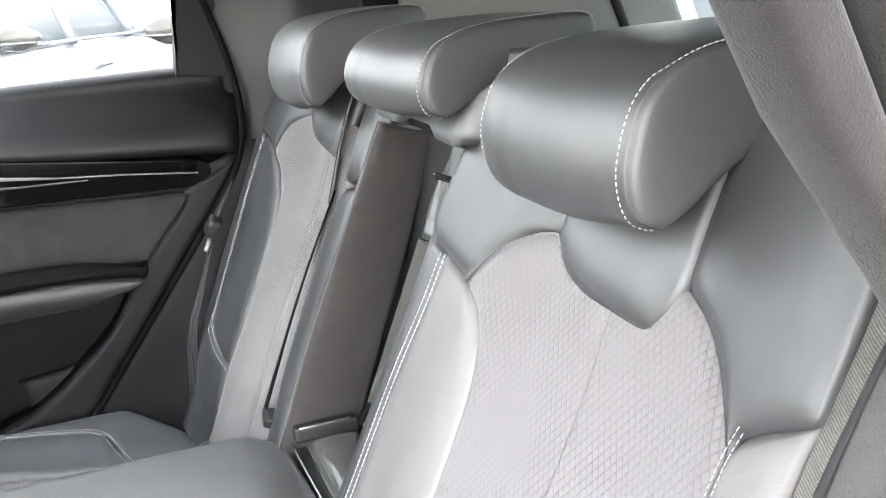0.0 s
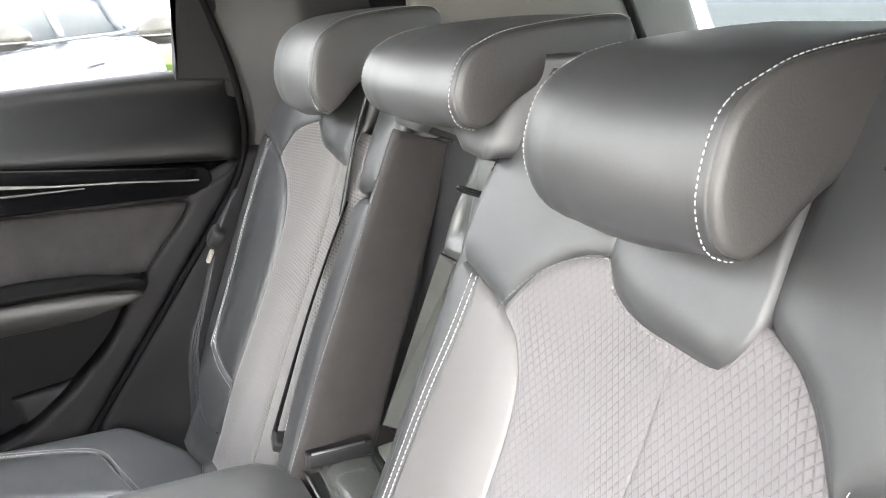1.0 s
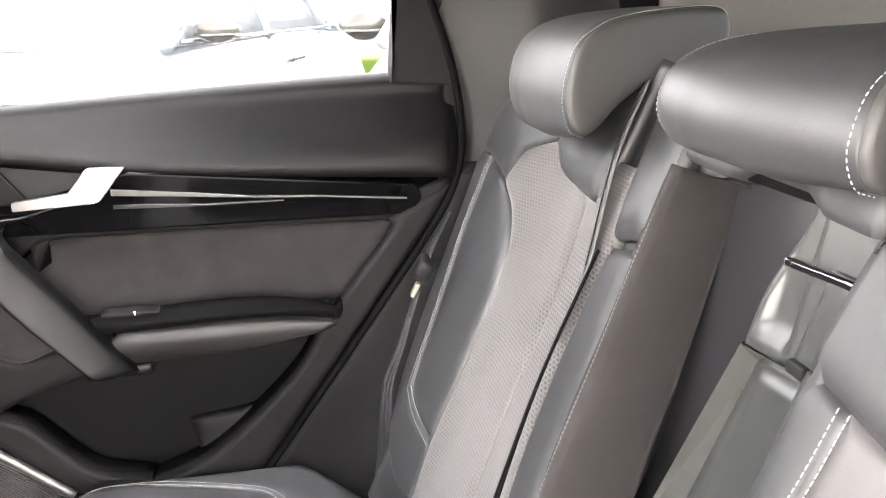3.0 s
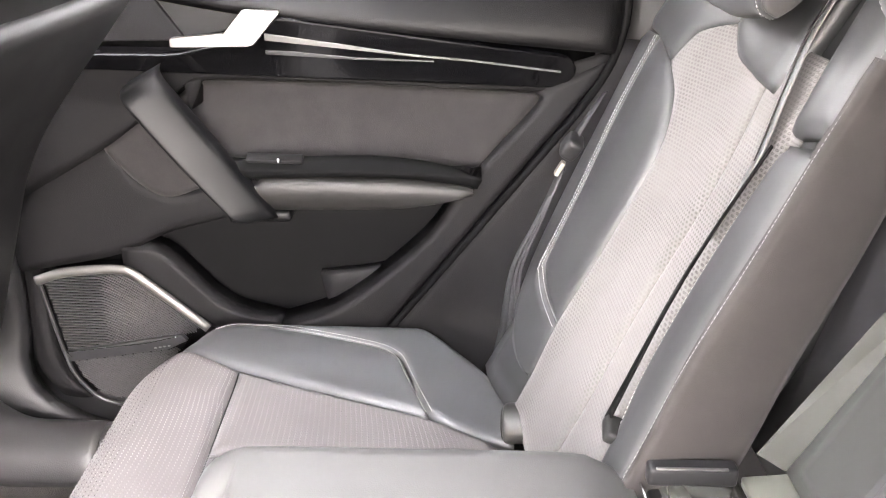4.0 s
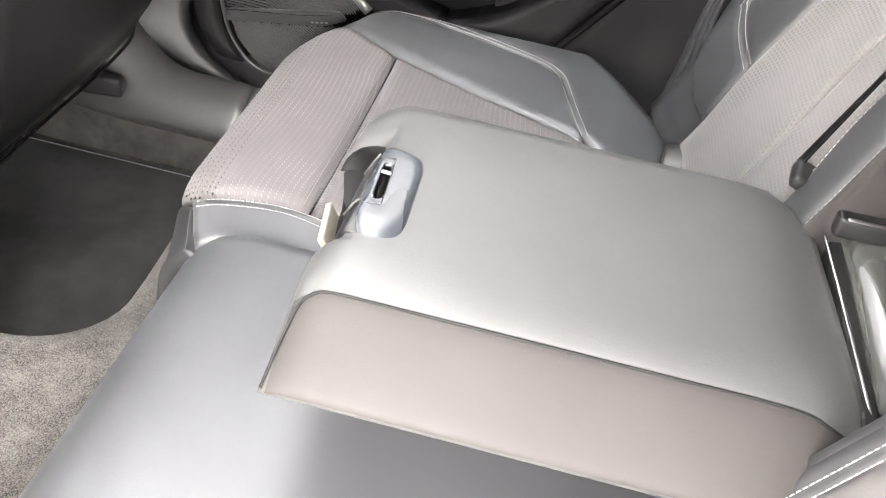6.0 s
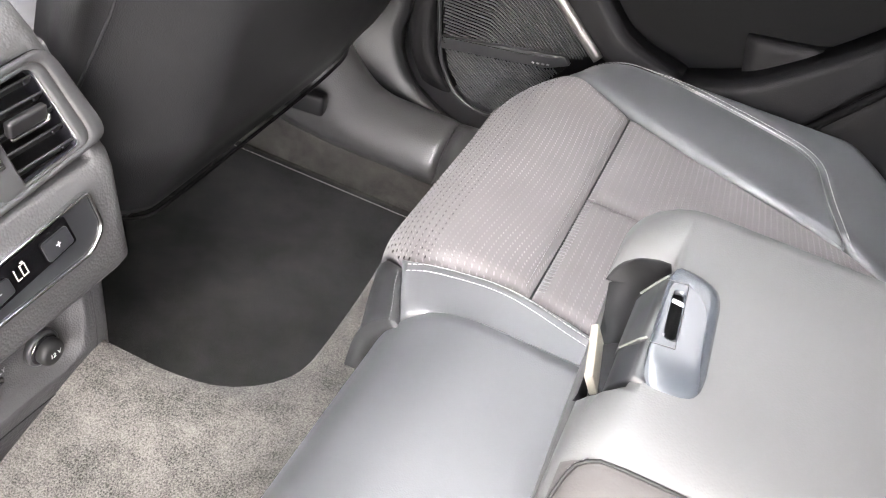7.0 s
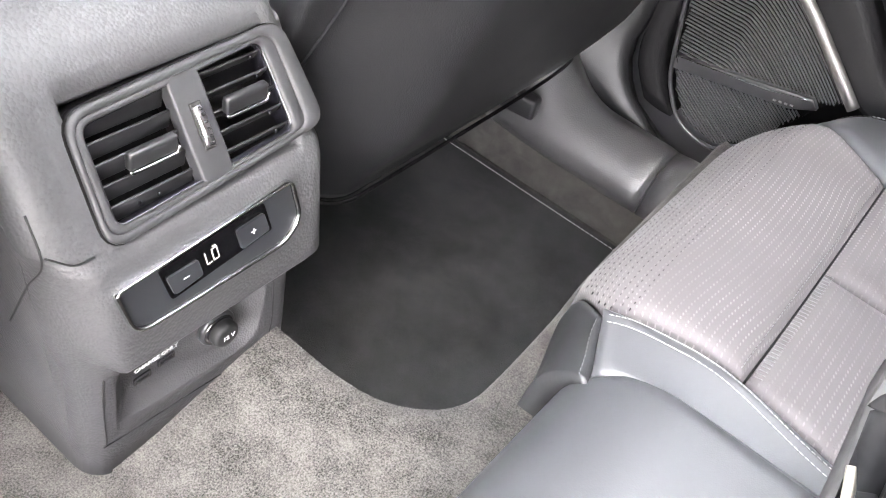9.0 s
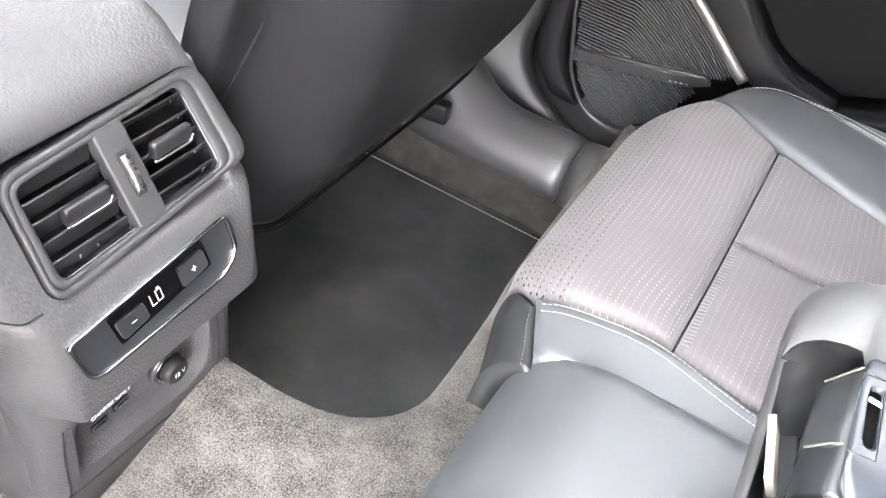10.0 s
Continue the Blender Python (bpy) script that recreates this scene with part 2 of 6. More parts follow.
CUSHIONCLOTH = weave_mat("cushion_cloth", (0.071, 0.0658, 0.0664), (0.150, 0.140, 0.140), 0.0051, 0.0068, stagger=0.0, wu=0.70, wv=0.24, raised=0.35, plain=0.42, wear_scale=9, lean=0.25)
FARCLOTH = weave_mat("back_cloth", (0.078, 0.0745, 0.073), (0.034, 0.032, 0.031), 0.0056, 0.0042, stagger=0.5, wu=0.8, wv=0.7, slant=0.0, raised=-0.6, plain=0.40, wear_scale=8)
SIDECLOTH = weave_mat("bolster_textile", (0.040, 0.040, 0.036), (0.085, 0.085, 0.076), 0.0017, 0.0017, stagger=0.0, wu=0.6, wv=2.2, slant=1.0, raised=0.5, plain=0.1)
GLASS = glass_mat("window_glass", (0.185, 0.192, 0.195))
REAR_GLASS = glass_mat("rear_window_glass", (0.105, 0.124, 0.131))


# ---- mesh helpers ----
def sst(t):
    t = np.clip(t, 0, 1)
    return t * t * (3 - 2 * t)


def smooth_curve(pts, n, sharp=False):
    """n points evenly along a curve through pts."""
    p = np.array(pts, float)
    if len(p) > 2 and not sharp:
        q = np.vstack([2 * p[0] - p[1], p, 2 * p[-1] - p[-2]])
        out = []
        for i in range(1, len(q) - 2):
            for s in np.linspace(0, 1, 14, endpoint=False):
                a, b, c, d = q[i - 1], q[i], q[i + 1], q[i + 2]
                out.append(0.5 * (2 * b + (c - a) * s + (2 * a - 5 * b + 4 * c - d) * s * s + (3 * b - a - 3 * c + d) * s ** 3))
        out.append(p[-1])
        p = np.array(out)
    seg = np.linalg.norm(np.diff(p, axis=0), axis=1)
    at = np.r_[0, np.cumsum(seg)]
    want = np.linspace(0, at[-1], n)
    return np.stack([np.interp(want, at, p[:, k]) for k in range(p.shape[1])], 1)


def part(name, data, material, parent=None, label="", smooth=True, kind=""):
    """Links a bmesh or a mesh as one object, under parent if given."""
    if isinstance(data, bmesh.types.BMesh):
        me = bpy.data.meshes.new(name)
        bmesh.ops.recalc_face_normals(data, faces=data.faces)
        data.to_mesh(me)
        data.free()
    else:
        me = data
    me.materials.clear()
    me.materials.append(material)
    if smooth:
        me.polygons.foreach_set("use_smooth", [True] * len(me.polygons))
    ob = new(name, me)
    if parent is not None:
        ob.parent = parent
    return tagged(ob, label=label, kind=kind)


def thing(name, label, category, at=(0, 0, 0), group="", kind=""):
    ob = new(name)
    ob.location = at
    ob.empty_display_size = 0.02
    return tagged(ob, label, category, group, kind)


def raw_mesh(name, verts, faces, uv=None):
    me = bpy.data.meshes.new(name)
    me.from_pydata([tuple(map(float, v)) for v in verts], [], [tuple(map(int, q)) for q in faces])
    if uv is not None:
        layer = me.uv_layers.new(name="UVMap")
        idx = np.empty(len(me.loops), np.int32)
        me.loops.foreach_get("vertex_index", idx)
        layer.data.foreach_set("uv", np.asarray(uv, np.float32)[idx].ravel())
    me.update()
    return me


def coons(b, t, l, r, nu, nv, sharp=""):
    """A grid of plan points filled between four border curves."""
    b, t = smooth_curve(b, nu, "b" in sharp), smooth_curve(t, nu, "t" in sharp)
    l, r = smooth_curve(l, nv, "l" in sharp), smooth_curve(r, nv, "r" in sharp)
    u, v = np.linspace(0, 1, nu)[None, :, None], np.linspace(0, 1, nv)[:, None, None]
    c = (1 - u) * (1 - v) * b[0] + u * (1 - v) * b[-1] + (1 - u) * v * t[0] + u * v * t[-1]
    return (1 - v) * b[None] + v * t[None] + (1 - u) * l[:, None] + u * r[:, None] - c


def patch(name, b, t, l, r, surf, material, parent, facing, nu=24, nv=30, groove=0.004, width=0.007, edges="btlr", thick=0.014, label="", sharp="", puff=0.0, flat=False, lift=0.0):
    """A sewn or moulded panel: four border curves in plan, laid on surf, sunk along its seams, with a rim of its own thickness."""
    g = coons(b, t, l, r, nu, nv, sharp)
    P = np.stack(surf(g[..., 0], g[..., 1]), -1)
    du, dv = np.gradient(P, axis=1), np.gradient(P, axis=0)
    N = np.cross(du, dv)
    N /= np.maximum(np.linalg.norm(N, axis=-1, keepdims=True), 1e-9)
    if (N * np.array(facing)).sum() < 0:
        N = -N
    su = np.cumsum(np.linalg.norm(np.diff(P, axis=1, prepend=P[:, :1]), axis=-1), axis=1)
    sv = np.cumsum(np.linalg.norm(np.diff(P, axis=0, prepend=P[:1]), axis=-1), axis=0)
    dist = {"l": su, "r": su[:, -1:] - su, "b": sv, "t": sv[-1:] - sv}
    sink = np.zeros(P.shape[:2])
    for e in edges:
        sink = np.maximum(sink, np.exp(-(dist[e] / width) ** 2))
    rise = 0
    if puff:
        rise = puff * np.clip(np.minimum.reduce([dist[e] for e in edges]) / (4 * width), 0, 1) ** 0.5
    P = P + N * (lift + rise - groove * sink)[..., None]
    n = nu * nv
    faces = []
    ids = np.arange(n).reshape(nv, nu)
    turned = (np.cross(du, dv) * np.array(facing)).sum() < 0
    for j in range(nv - 1):
        for i in range(nu - 1):
            q = (ids[j, i], ids[j, i + 1], ids[j + 1, i + 1], ids[j + 1, i])
            faces.append(q[::-1] if turned else q)
    ring = np.r_[ids[0, :], ids[1:, -1], ids[-1, -2::-1], ids[-2:0:-1, 0]]
    V = P.reshape(-1, 3)
    low = V - N.reshape(-1, 3) * thick
    m = len(ring)
    for k in range(m):
        a, c = ring[k], ring[(k + 1) % m]
        q = (a, n + a, n + c, c)
        faces.append(q[::-1] if turned else q)
    faces += [tuple(n + i for i in q[::-1]) for q in faces[:(nu - 1) * (nv - 1)]]
    flat_uv = np.stack([su, sv], -1).reshape(-1, 2) if flat else g.reshape(-1, 2) * (1.0, 1.1)
    uv = np.concatenate([flat_uv, flat_uv])
    me = raw_mesh(name, np.vstack([V, low]), faces, uv)
    return part(name, me, material, parent, label)


def stitches(parent, pts, up, material=None, pitch=0.0048, length=0.0034, r=0.00042, rise=0.0005, name="stitching"):
    """A row of short thread stitches along pts, standing off towards up."""
    p = np.array(pts, float)
    total = np.linalg.norm(np.diff(p, axis=0), axis=1).sum()
    n = max(2, int(total / pitch))
    c = smooth_curve(p, 2 * n, True)
    up = np.array(up, float)
    up /= np.linalg.norm(up)
    V, F = [], []
    for k in range(n):
        a, d = c[2 * k], c[2 * k + 1] - c[2 * k]
        if np.linalg.norm(d) < 1e-7:
            continue
        d = d / np.linalg.norm(d)
        s = np.cross(d, up)
        s /= max(np.linalg.norm(s), 1e-9)
        o = a + up * rise
        base = len(V)
        for f, w, h in ((-0.5, 0.35, -0.4), (-0.3, 1, 0.55), (0.3, 1, 0.55), (0.5, 0.35, -0.4)):
            V += [o + d * length * f + s * r * w + up * r * (h - 0.6), o + d * length * f - s * r * w + up * r * (h - 0.6), o + d * length * f + up * r * (h + 0.8)]
        for j in range(3):
            x = base + 3 * j
            F += [(x, x + 3, x + 5, x + 2), (x + 1, x + 2, x + 5, x + 4), (x, x + 1, x + 4, x + 3)]
        F += [(base, base + 2, base + 1), (base + 9, base + 10, base + 11)]
    return part(name, raw_mesh(name, V, F), material or THREAD, parent, "row of fine contrast stitches", kind="stuff")


def loft(name, rings, material, parent=None, label="", caps=True, closed=True):
    """Skin over rings of equal length."""
    R = np.array(rings, float)
    m, n = R.shape[:2]
    F = []
    for j in range(m - 1):
        for i in range(n if closed else n - 1):
            k = (i + 1) % n
            F.append((j * n + i, j * n + k, (j + 1) * n + k, (j + 1) * n + i))
    bm = bmesh.new()
    vs = [bm.verts.new(v) for v in R.reshape(-1, 3)]
    for q in F:
        bm.faces.new([vs[i] for i in q])
    if caps and closed:
        bm.faces.new([vs[i] for i in range(n)][::-1])
        bm.faces.new([vs[(m - 1) * n + i] for i in range(n)])
    return part(name, bm, material, parent, label)


def carve(ob, rings, materials):
    """Cuts the solid lofted over rings out of ob; the cut takes the last of materials."""
    tool = loft("tool", rings, materials[0])
    for m in materials[1:]:
        tool.data.materials.append(m)
    ob.data.materials.append(materials[-1])
    tool.data.polygons.foreach_set("material_index", [len(materials) - 1] * len(tool.data.polygons))
    cut = ob.modifiers.new("cut", "BOOLEAN")
    cut.operation, cut.solver, cut.object = "DIFFERENCE", "EXACT", tool
    hollowed = bpy.data.meshes.new_from_object(ob.evaluated_get(bpy.context.evaluated_depsgraph_get()))
    ob.modifiers.clear()
    ob.data = hollowed
    bpy.data.objects.remove(tool)


def soft_outline(anchors, times=2):
    """A closed outline with its corners cut round."""
    p = np.array(anchors, float)
    for _ in range(times):
        q = np.roll(p, -1, 0)
        p = np.stack([0.78 * p + 0.22 * q, 0.22 * p + 0.78 * q], 1).reshape(-1, p.shape[1])
    return p


def tube(name, pts, radius, material, parent=None, label="", n=10, steps=40, sharp=False, flatten=1.0):
    """A round cord or bar along pts."""
    c = smooth_curve(pts, steps, sharp)
    d = np.gradient(c, axis=0)
    d /= np.linalg.norm(d, axis=1, keepdims=True)
    rings = []
    ref = min(np.eye(3), key=lambda e: np.abs(d @ e).max())
    for p, t in zip(c, d):
        a = np.cross(t, ref)
        a /= np.linalg.norm(a)
        b = np.cross(a, t)
        ang = np.linspace(0, 2 * np.pi, n, endpoint=False)
        rings.append(p + radius * (np.cos(ang)[:, None] * a + flatten * np.sin(ang)[:, None] * b))
    return loft(name, rings, material, parent, label)


def rbox(name, size, at, material, parent=None, label="", bevel=0.004, segments=3, turn=(0, 0, 0), taper=None):
    """A block with rounded edges."""
    bm = bmesh.new()
    bmesh.ops.create_cube(bm, size=1.0)
    for v in bm.verts:
        if taper and v.co.z > 0:
            v.co.x *= taper[0]
            v.co.y *= taper[1]
        v.co = Vector((v.co.x * size[0], v.co.y * size[1], v.co.z * size[2]))
    bmesh.ops.bevel(bm, geom=bm.edges[:], offset=min(bevel, 0.49 * min(size)), segments=segments, affect="EDGES", profile=0.6)
    bmesh.ops.transform(bm, matrix=pose(*at, *turn), verts=bm.verts)
    return part(name, bm, material, parent, label)


def plate(name, outline, origin, ax, ay, depth, material, parent=None, label="", bevel=0.002, segments=2):
    """A flat shape: outline in the plane of ax and ay through origin, thick against ax x ay, with softened front edges."""
    o, ax, ay = Vector(origin), Vector(ax).normalized(), Vector(ay).normalized()
    az = ax.cross(ay)
    bm = bmesh.new()
    front = [bm.verts.new(o + ax * x + ay * y) for x, y in outline]
    face = bm.faces.new(front)
    made = bmesh.ops.extrude_face_region(bm, geom=[face])
    moved = [g for g in made["geom"] if isinstance(g, bmesh.types.BMVert)]
    bmesh.ops.translate(bm, verts=moved, vec=-az * depth)
    if bevel:
        keep = set(moved)
        rim = [e for e in bm.edges if not (e.verts[0] in keep or e.verts[1] in keep)]
        bmesh.ops.bevel(bm, geom=rim, offset=bevel, segments=segments, affect="EDGES", profile=0.6)
    ob = part(name, bm, material, parent, label, smooth=False)
    return ob


def rounded(outline, r, n=5):
    """Rounds the corners of a closed outline."""
    p = [np.array(q, float) for q in outline]
    out = []
    for i in range(len(p)):
        a, b, c = p[i - 1], p[i], p[(i + 1) % len(p)]
        rr = r[i] if isinstance(r, (list, tuple)) else r
        la, lc = np.linalg.norm(a - b), np.linalg.norm(c - b)
        k = min(rr, 0.45 * la, 0.45 * lc)
        s, e = b + (a - b) / la * k, b + (c - b) / lc * k
        for t in np.linspace(0, 1, n):
            out.append(tuple((1 - t) ** 2 * s + 2 * t * (1 - t) * b + t * t * e))
    return out


def frame_plate(name, outer, inner, origin, ax, ay, depth, material, parent=None, label="", chamfer=0.002):
    """A rim between two outlines of equal point count."""
    o, ax, ay = Vector(origin), Vector(ax).normalized(), Vector(ay).normalized()
    az = ax.cross(ay)
    oc, ic = np.array(outer, float), np.array(inner, float)

    def ring(w, h):
        return [o + ax * x + ay * y + az * h for x, y in w]

    rings = [ring(oc, -depth), ring(oc, -chamfer), ring(oc * 0.9 + ic * 0.1, 0), ring(oc * 0.25 + ic * 0.75, 0), ring(ic, -chamfer), ring(ic, -depth), ring(oc, -depth)]
    return loft(name, rings, material, parent, label, caps=False)


# ---- setting: floor, shell, far door ----
def text_part(name, body, size, m, material, parent, label="", depth=0.0002, bold=0.0):
    cu = bpy.data.curves.new(name, "FONT")
    cu.body, cu.size, cu.extrude, cu.align_x, cu.align_y, cu.offset = body, size, depth, "CENTER", "CENTER", bold
    tmp = new(name, cu)
    me = bpy.data.meshes.new_from_object(tmp.evaluated_get(bpy.context.evaluated_depsgraph_get()))
    bpy.data.objects.remove(tmp)
    bpy.data.curves.remove(cu)
    ob = part(name, me, material, parent, label, smooth=False)
    ob.matrix_local = m
    return ob


def axes_pose(at, right, up):
    r, u = Vector(right).normalized(), Vector(up).normalized()
    n = r.cross(u)
    m = Matrix((r, u, n)).transposed().to_4x4()
    m.translation = at
    return m


# carpeted floor: tunnel and the ledge under the seats, with a rounded edge down to the footwell
TUNNEL_EDGE = [(-1.3, 1.085), (-0.80, 1.082), (-0.542, 1.080), (-0.48, 1.081), (-0.438, 1.090), (-0.405, 1.113), (-0.386, 1.146), (-0.383, 1.19), (-0.388, 1.29), (-0.395, 1.36), (-0.40, 1.50), (-0.405, 1.70)]
edge = smooth_curve(TUNNEL_EDGE, 90)
tang = np.gradient(edge, axis=0)
tang /= np.linalg.norm(tang, axis=1, keepdims=True)
side = np.stack([-tang[:, 1], tang[:, 0]], 1)  # towards the footwell
inner = np.where(edge[:, :1] < -0.45, np.stack([edge[:, 0], np.full(90, 0.915)], 1), np.stack([np.clip(edge[:, 0] + 0.30, -0.45, 0.0), np.clip(edge[:, 1] - 0.12, 0.915, 1.5)], 1))
rows = []
for f in (1.0, 0.75, 0.5, 0.25, 0.1):
    q = edge + (inner - edge) * f
    rows.append(np.c_[q, 0.262 - 0.003 * (1 - f) - 0.046 * sst((1.10 - q[:, 1]) / 0.20) * sst((-0.36 - q[:, 0]) / 0.10)])
for off, z in ((0.0, 0.257), (0.006, 0.247), (0.010, 0.225), (0.014, 0.18), (0.022, 0.10), (0.035, 0.04), (0.055, 0.004), (0.08, -0.004)):
    rows.append(np.c_[edge + side * off, np.full(90, z)])
floor = thing("floor", "grey carpeted car floor with a raised centre tunnel", "floor", kind="structure")
bm = bmesh.new()
grid = [[bm.verts.new(p) for p in r] for r in rows]
for a, b in zip(grid, grid[1:]):
    for i in range(89):
        bm.faces.new((a[i], a[i + 1], b[i + 1], b[i]))
part("tunnel_carpet", bm, CARPET, floor, "worn grey carpet over the tunnel")
rbox("ledge_carpet", (0.42, 1.34, 0.05), (-0.11, 1.05, 0.232), CARPET, floor, bevel=0.01)
rbox("tunnel_top_carpet", (1.2, 0.34, 0.05), (-0.95, 0.915, 0.188), CARPET, floor, bevel=0.01)
rbox("footwell_carpet", (0.98, 0.75, 0.03), (-0.82, 1.41, -0.021), CARPET, floor, bevel=0.004)
rbox("near_footwell_carpet", (0.98, 0.45, 0.03), (-0.82, 0.52, -0.021), CARPET, floor, bevel=0.004)
rbox("near_tunnel_side", (1.2, 0.03, 0.24), (-0.95, 0.745, 0.115), CARPET, floor, bevel=0.008)
rbox("near_ledge_front", (0.03, 0.46, 0.24), (-0.325, 0.52, 0.115), CARPET, floor, bevel=0.008)
rbox("sill_carpet", (1.1, 0.03, 0.14), (-0.85, 1.745, 0.06), CARPET, floor, "carpet rising to the door sill", bevel=0.008)

mat_thing = thing("floor_mat", "dark velour floor mat with a stitched light edge", "floor mat")
plate("mat_body", rounded([(-1.25, 1.13), (-0.46, 1.13), (-0.42, 1.20), (-0.425, 1.712), (-1.25, 1.712)], 0.05), (0, 0, 0.006), (1, 0, 0), (0, 1, 0), 0.008, MAT, mat_thing, bevel=0.003)
stitches(mat_thing, [(-0.90, 1.700, 0.0062), (-0.43, 1.700, 0.0062)], (0, 0, 1), THREAD, 0.008, 0.0062, 0.0009, name="edge_stitching")

# sill and pillar base beside the far front seat
sill_thing = thing("door_sill_trim", "black grained plastic sill trim sweeping up into the pillar", "sill trim", kind="structure")


def sill_surf(a, b):
    """a along the car, b from the lower inner lip (0) to the door side (1)."""
    lift = 0.34 * sst((-0.535 - a) / 0.30) ** 1.4
    y = 1.612 + 0.012 * b + 0.095 * sst(b) + 0.02 * sst((-0.60 - a) / 0.2)
    z = 0.150 + 0.070 * np.sin(np.clip(b / 0.55, 0, 1) * np.pi / 2) ** 0.8 - 0.028 * sst((b - 0.55) / 0.45) + lift * sst(b * 1.15)
    return a, y, z


patch("sill_panel", [(-0.98, 0), (-0.452, 0)], [(-0.98, 1), (-0.452, 1)], [(-0.98, 0), (-0.98, 1)], [(-0.452, 0), (-0.452, 1)], sill_surf, HARD, sill_thing, (0, -1, 0.5), 50, 20, groove=0.002, edges="br", thick=0.02, label="front sill trim")
patch("rear_sill_panel", [(-0.449, 0), (-0.05, 0)], [(-0.449, 1), (-0.05, 1)], [(-0.449, 0), (-0.449, 1)], [(-0.05, 0), (-0.05, 1)], sill_surf, HARD, sill_thing, (0, -1, 0.5), 20, 20, groove=0.002, edges="bl", thick=0.02, label="rear sill trim")


def pillar_surf(a, b):
    """Dark cover rising from the sill, hollow towards the door's front edge."""
    foot = np.interp(a, (-0.75, -0.62, -0.535, -0.47), (0.34, 0.25, 0.20, 0.19))
    return a, 1.742 - 0.03 * np.exp(-np.clip(b - foot, 0, 1) / 0.05) - 0.03 * sst((-0.60 - a) / 0.15), b


patch("pillar_base", [(-1.00, 0.20), (-0.47, 0.185)], [(-0.90, 1.20), (-0.62, 1.20)], [(-1.00, 0.20), (-0.90, 1.20)], [(-0.47, 0.185), (-0.552, 0.235), (-0.582, 0.285), (-0.576, 0.36), (-0.59, 0.8), (-0.62, 1.20)], pillar_surf, SEATBACK, sill_thing, (0, -1, 0), 24, 40, groove=0.004, edges="r", width=0.006, thick=0.03, label="dark lower pillar cover")
rbox("seat_rail_block", (0.062, 0.022, 0.030), (-0.652, 1.600, 0.215), DARK, sill_thing, "black clip in the sill", bevel=0.006, turn=(0, 0, 8))

# far rear door
door = thing("door_1", "closed far rear door with black leather, suede inserts and chrome handle", "car door", kind="structure")


def door_plane(y, bulge=0.0, zc=0.0, span=1.0):
    def s(a, b):
        return a, y - bulge * np.cos(np.clip((b - zc) / span, -1, 1) * np.pi / 2) + 0 * a, b
    return s


F_D = (0, -1, 0)
SEAL = [(-0.06, 0.32), (0.111, 0.556), (0.231, 0.720), (0.272, 0.790), (0.274, 0.850), (0.274, 0.905)]
# pocket back: near-black colour paints the shade inside the recess
patch("door_skin", [(-0.56, 0.215), (-0.15, 0.205)], [(-0.60, 0.90), (0.27, 0.90)], [(-0.56, 0.215), (-0.575, 0.30), (-0.56, 0.5), (-0.60, 0.90)], [(-0.15, 0.205), (0.111, 0.556), (0.245, 0.730), (0.27, 0.90)], door_plane(1.805), node_mat("pocket_shade_plastic", (0.0016, 0.0016, 0.0018), 0.6, vary=0.1, spec=0.06), door, F_D, 30, 30, groove=0, thick=0.06, label="recessed door pocket with its shade painted in")
def upper_surf(a, b):
    """The door's upper panel, rolling over at the top towards the window."""
    zt = 0.884 + 0.030 * sst((a + 0.62) / 0.89)
    over = np.clip(b - zt, 0, 1)
    face = 1.768 - 0.055 * sst(1 - (np.minimum(b, zt) - 0.80) / 0.10) ** 0.7
    return a, face + over, np.minimum(b, zt) + 0.011 * (1 - np.exp(-over / 0.012))


patch("upper_panel", [(-0.62, 0.862), (-0.402, 0.853), (-0.149, 0.817), (0.075, 0.796), (0.268, 0.783)], [(-0.62, 0.934), (-0.143, 0.946), (0.19, 0.960), (0.271, 0.962)], [(-0.62, 0.862), (-0.62, 0.934)], [(0.268, 0.783), (0.275, 0.87), (0.271, 0.962)],
      upper_surf, UPPER, door, F_D, 40, 30, groove=0.006, width=0.006, edges="br", thick=0.02, label="black soft-touch upper door panel")
# panel between trim strip and suede, and its rear slope
patch("middle_panel", [(-0.57, 0.54), (-0.427, 0.627), (-0.32, 0.707), (-0.259, 0.731), (0.168, 0.725), (0.21, 0.715)], [(-0.60, 0.77), (-0.409, 0.757), (-0.10, 0.752), (0.12, 0.747), (0.268, 0.785)], [(-0.57, 0.54), (-0.60, 0.77)], [(0.21, 0.715), (0.255, 0.755), (0.268, 0.785)], door_plane(1.742, 0.012, 0.745, 0.05), SOFT, door, F_D, 40, 12, groove=0.004, edges="b", thick=0.04, label="black padded panel below the trim strip")
patch("rear_border", [(-0.20, 0.352), (-0.06, 0.322)], [(0.168, 0.726), (0.262, 0.772)], [(-0.20, 0.352), (-0.10, 0.395), (0.02, 0.50), (0.085, 0.60), (0.174, 0.71), (0.168, 0.726)], SEAL[:3] + [(0.262, 0.772)], lambda a, b: (a, 1.733 - 0.012 * np.sin((a * 0.8 + b) * 1.2) ** 2, b), SOFT, door, F_D, 14, 40, groove=0.005, width=0.008, edges="lr", thick=0.06, label="raised black border along the door's rear edge")
patch("suede_insert", [(-0.30, 0.622), (-0.10, 0.612), (0.098, 0.612)], [(-0.318, 0.704), (-0.262, 0.728), (0.0, 0.727), (0.168, 0.722)], [(-0.30, 0.622), (-0.33, 0.66), (-0.318, 0.704)], [(0.098, 0.612), (0.172, 0.705), (0.168, 0.722)], door_plane(1.745), SUEDE, door, F_D, 40, 16, groove=0.004, thick=0.03, label="grey suede door insert")
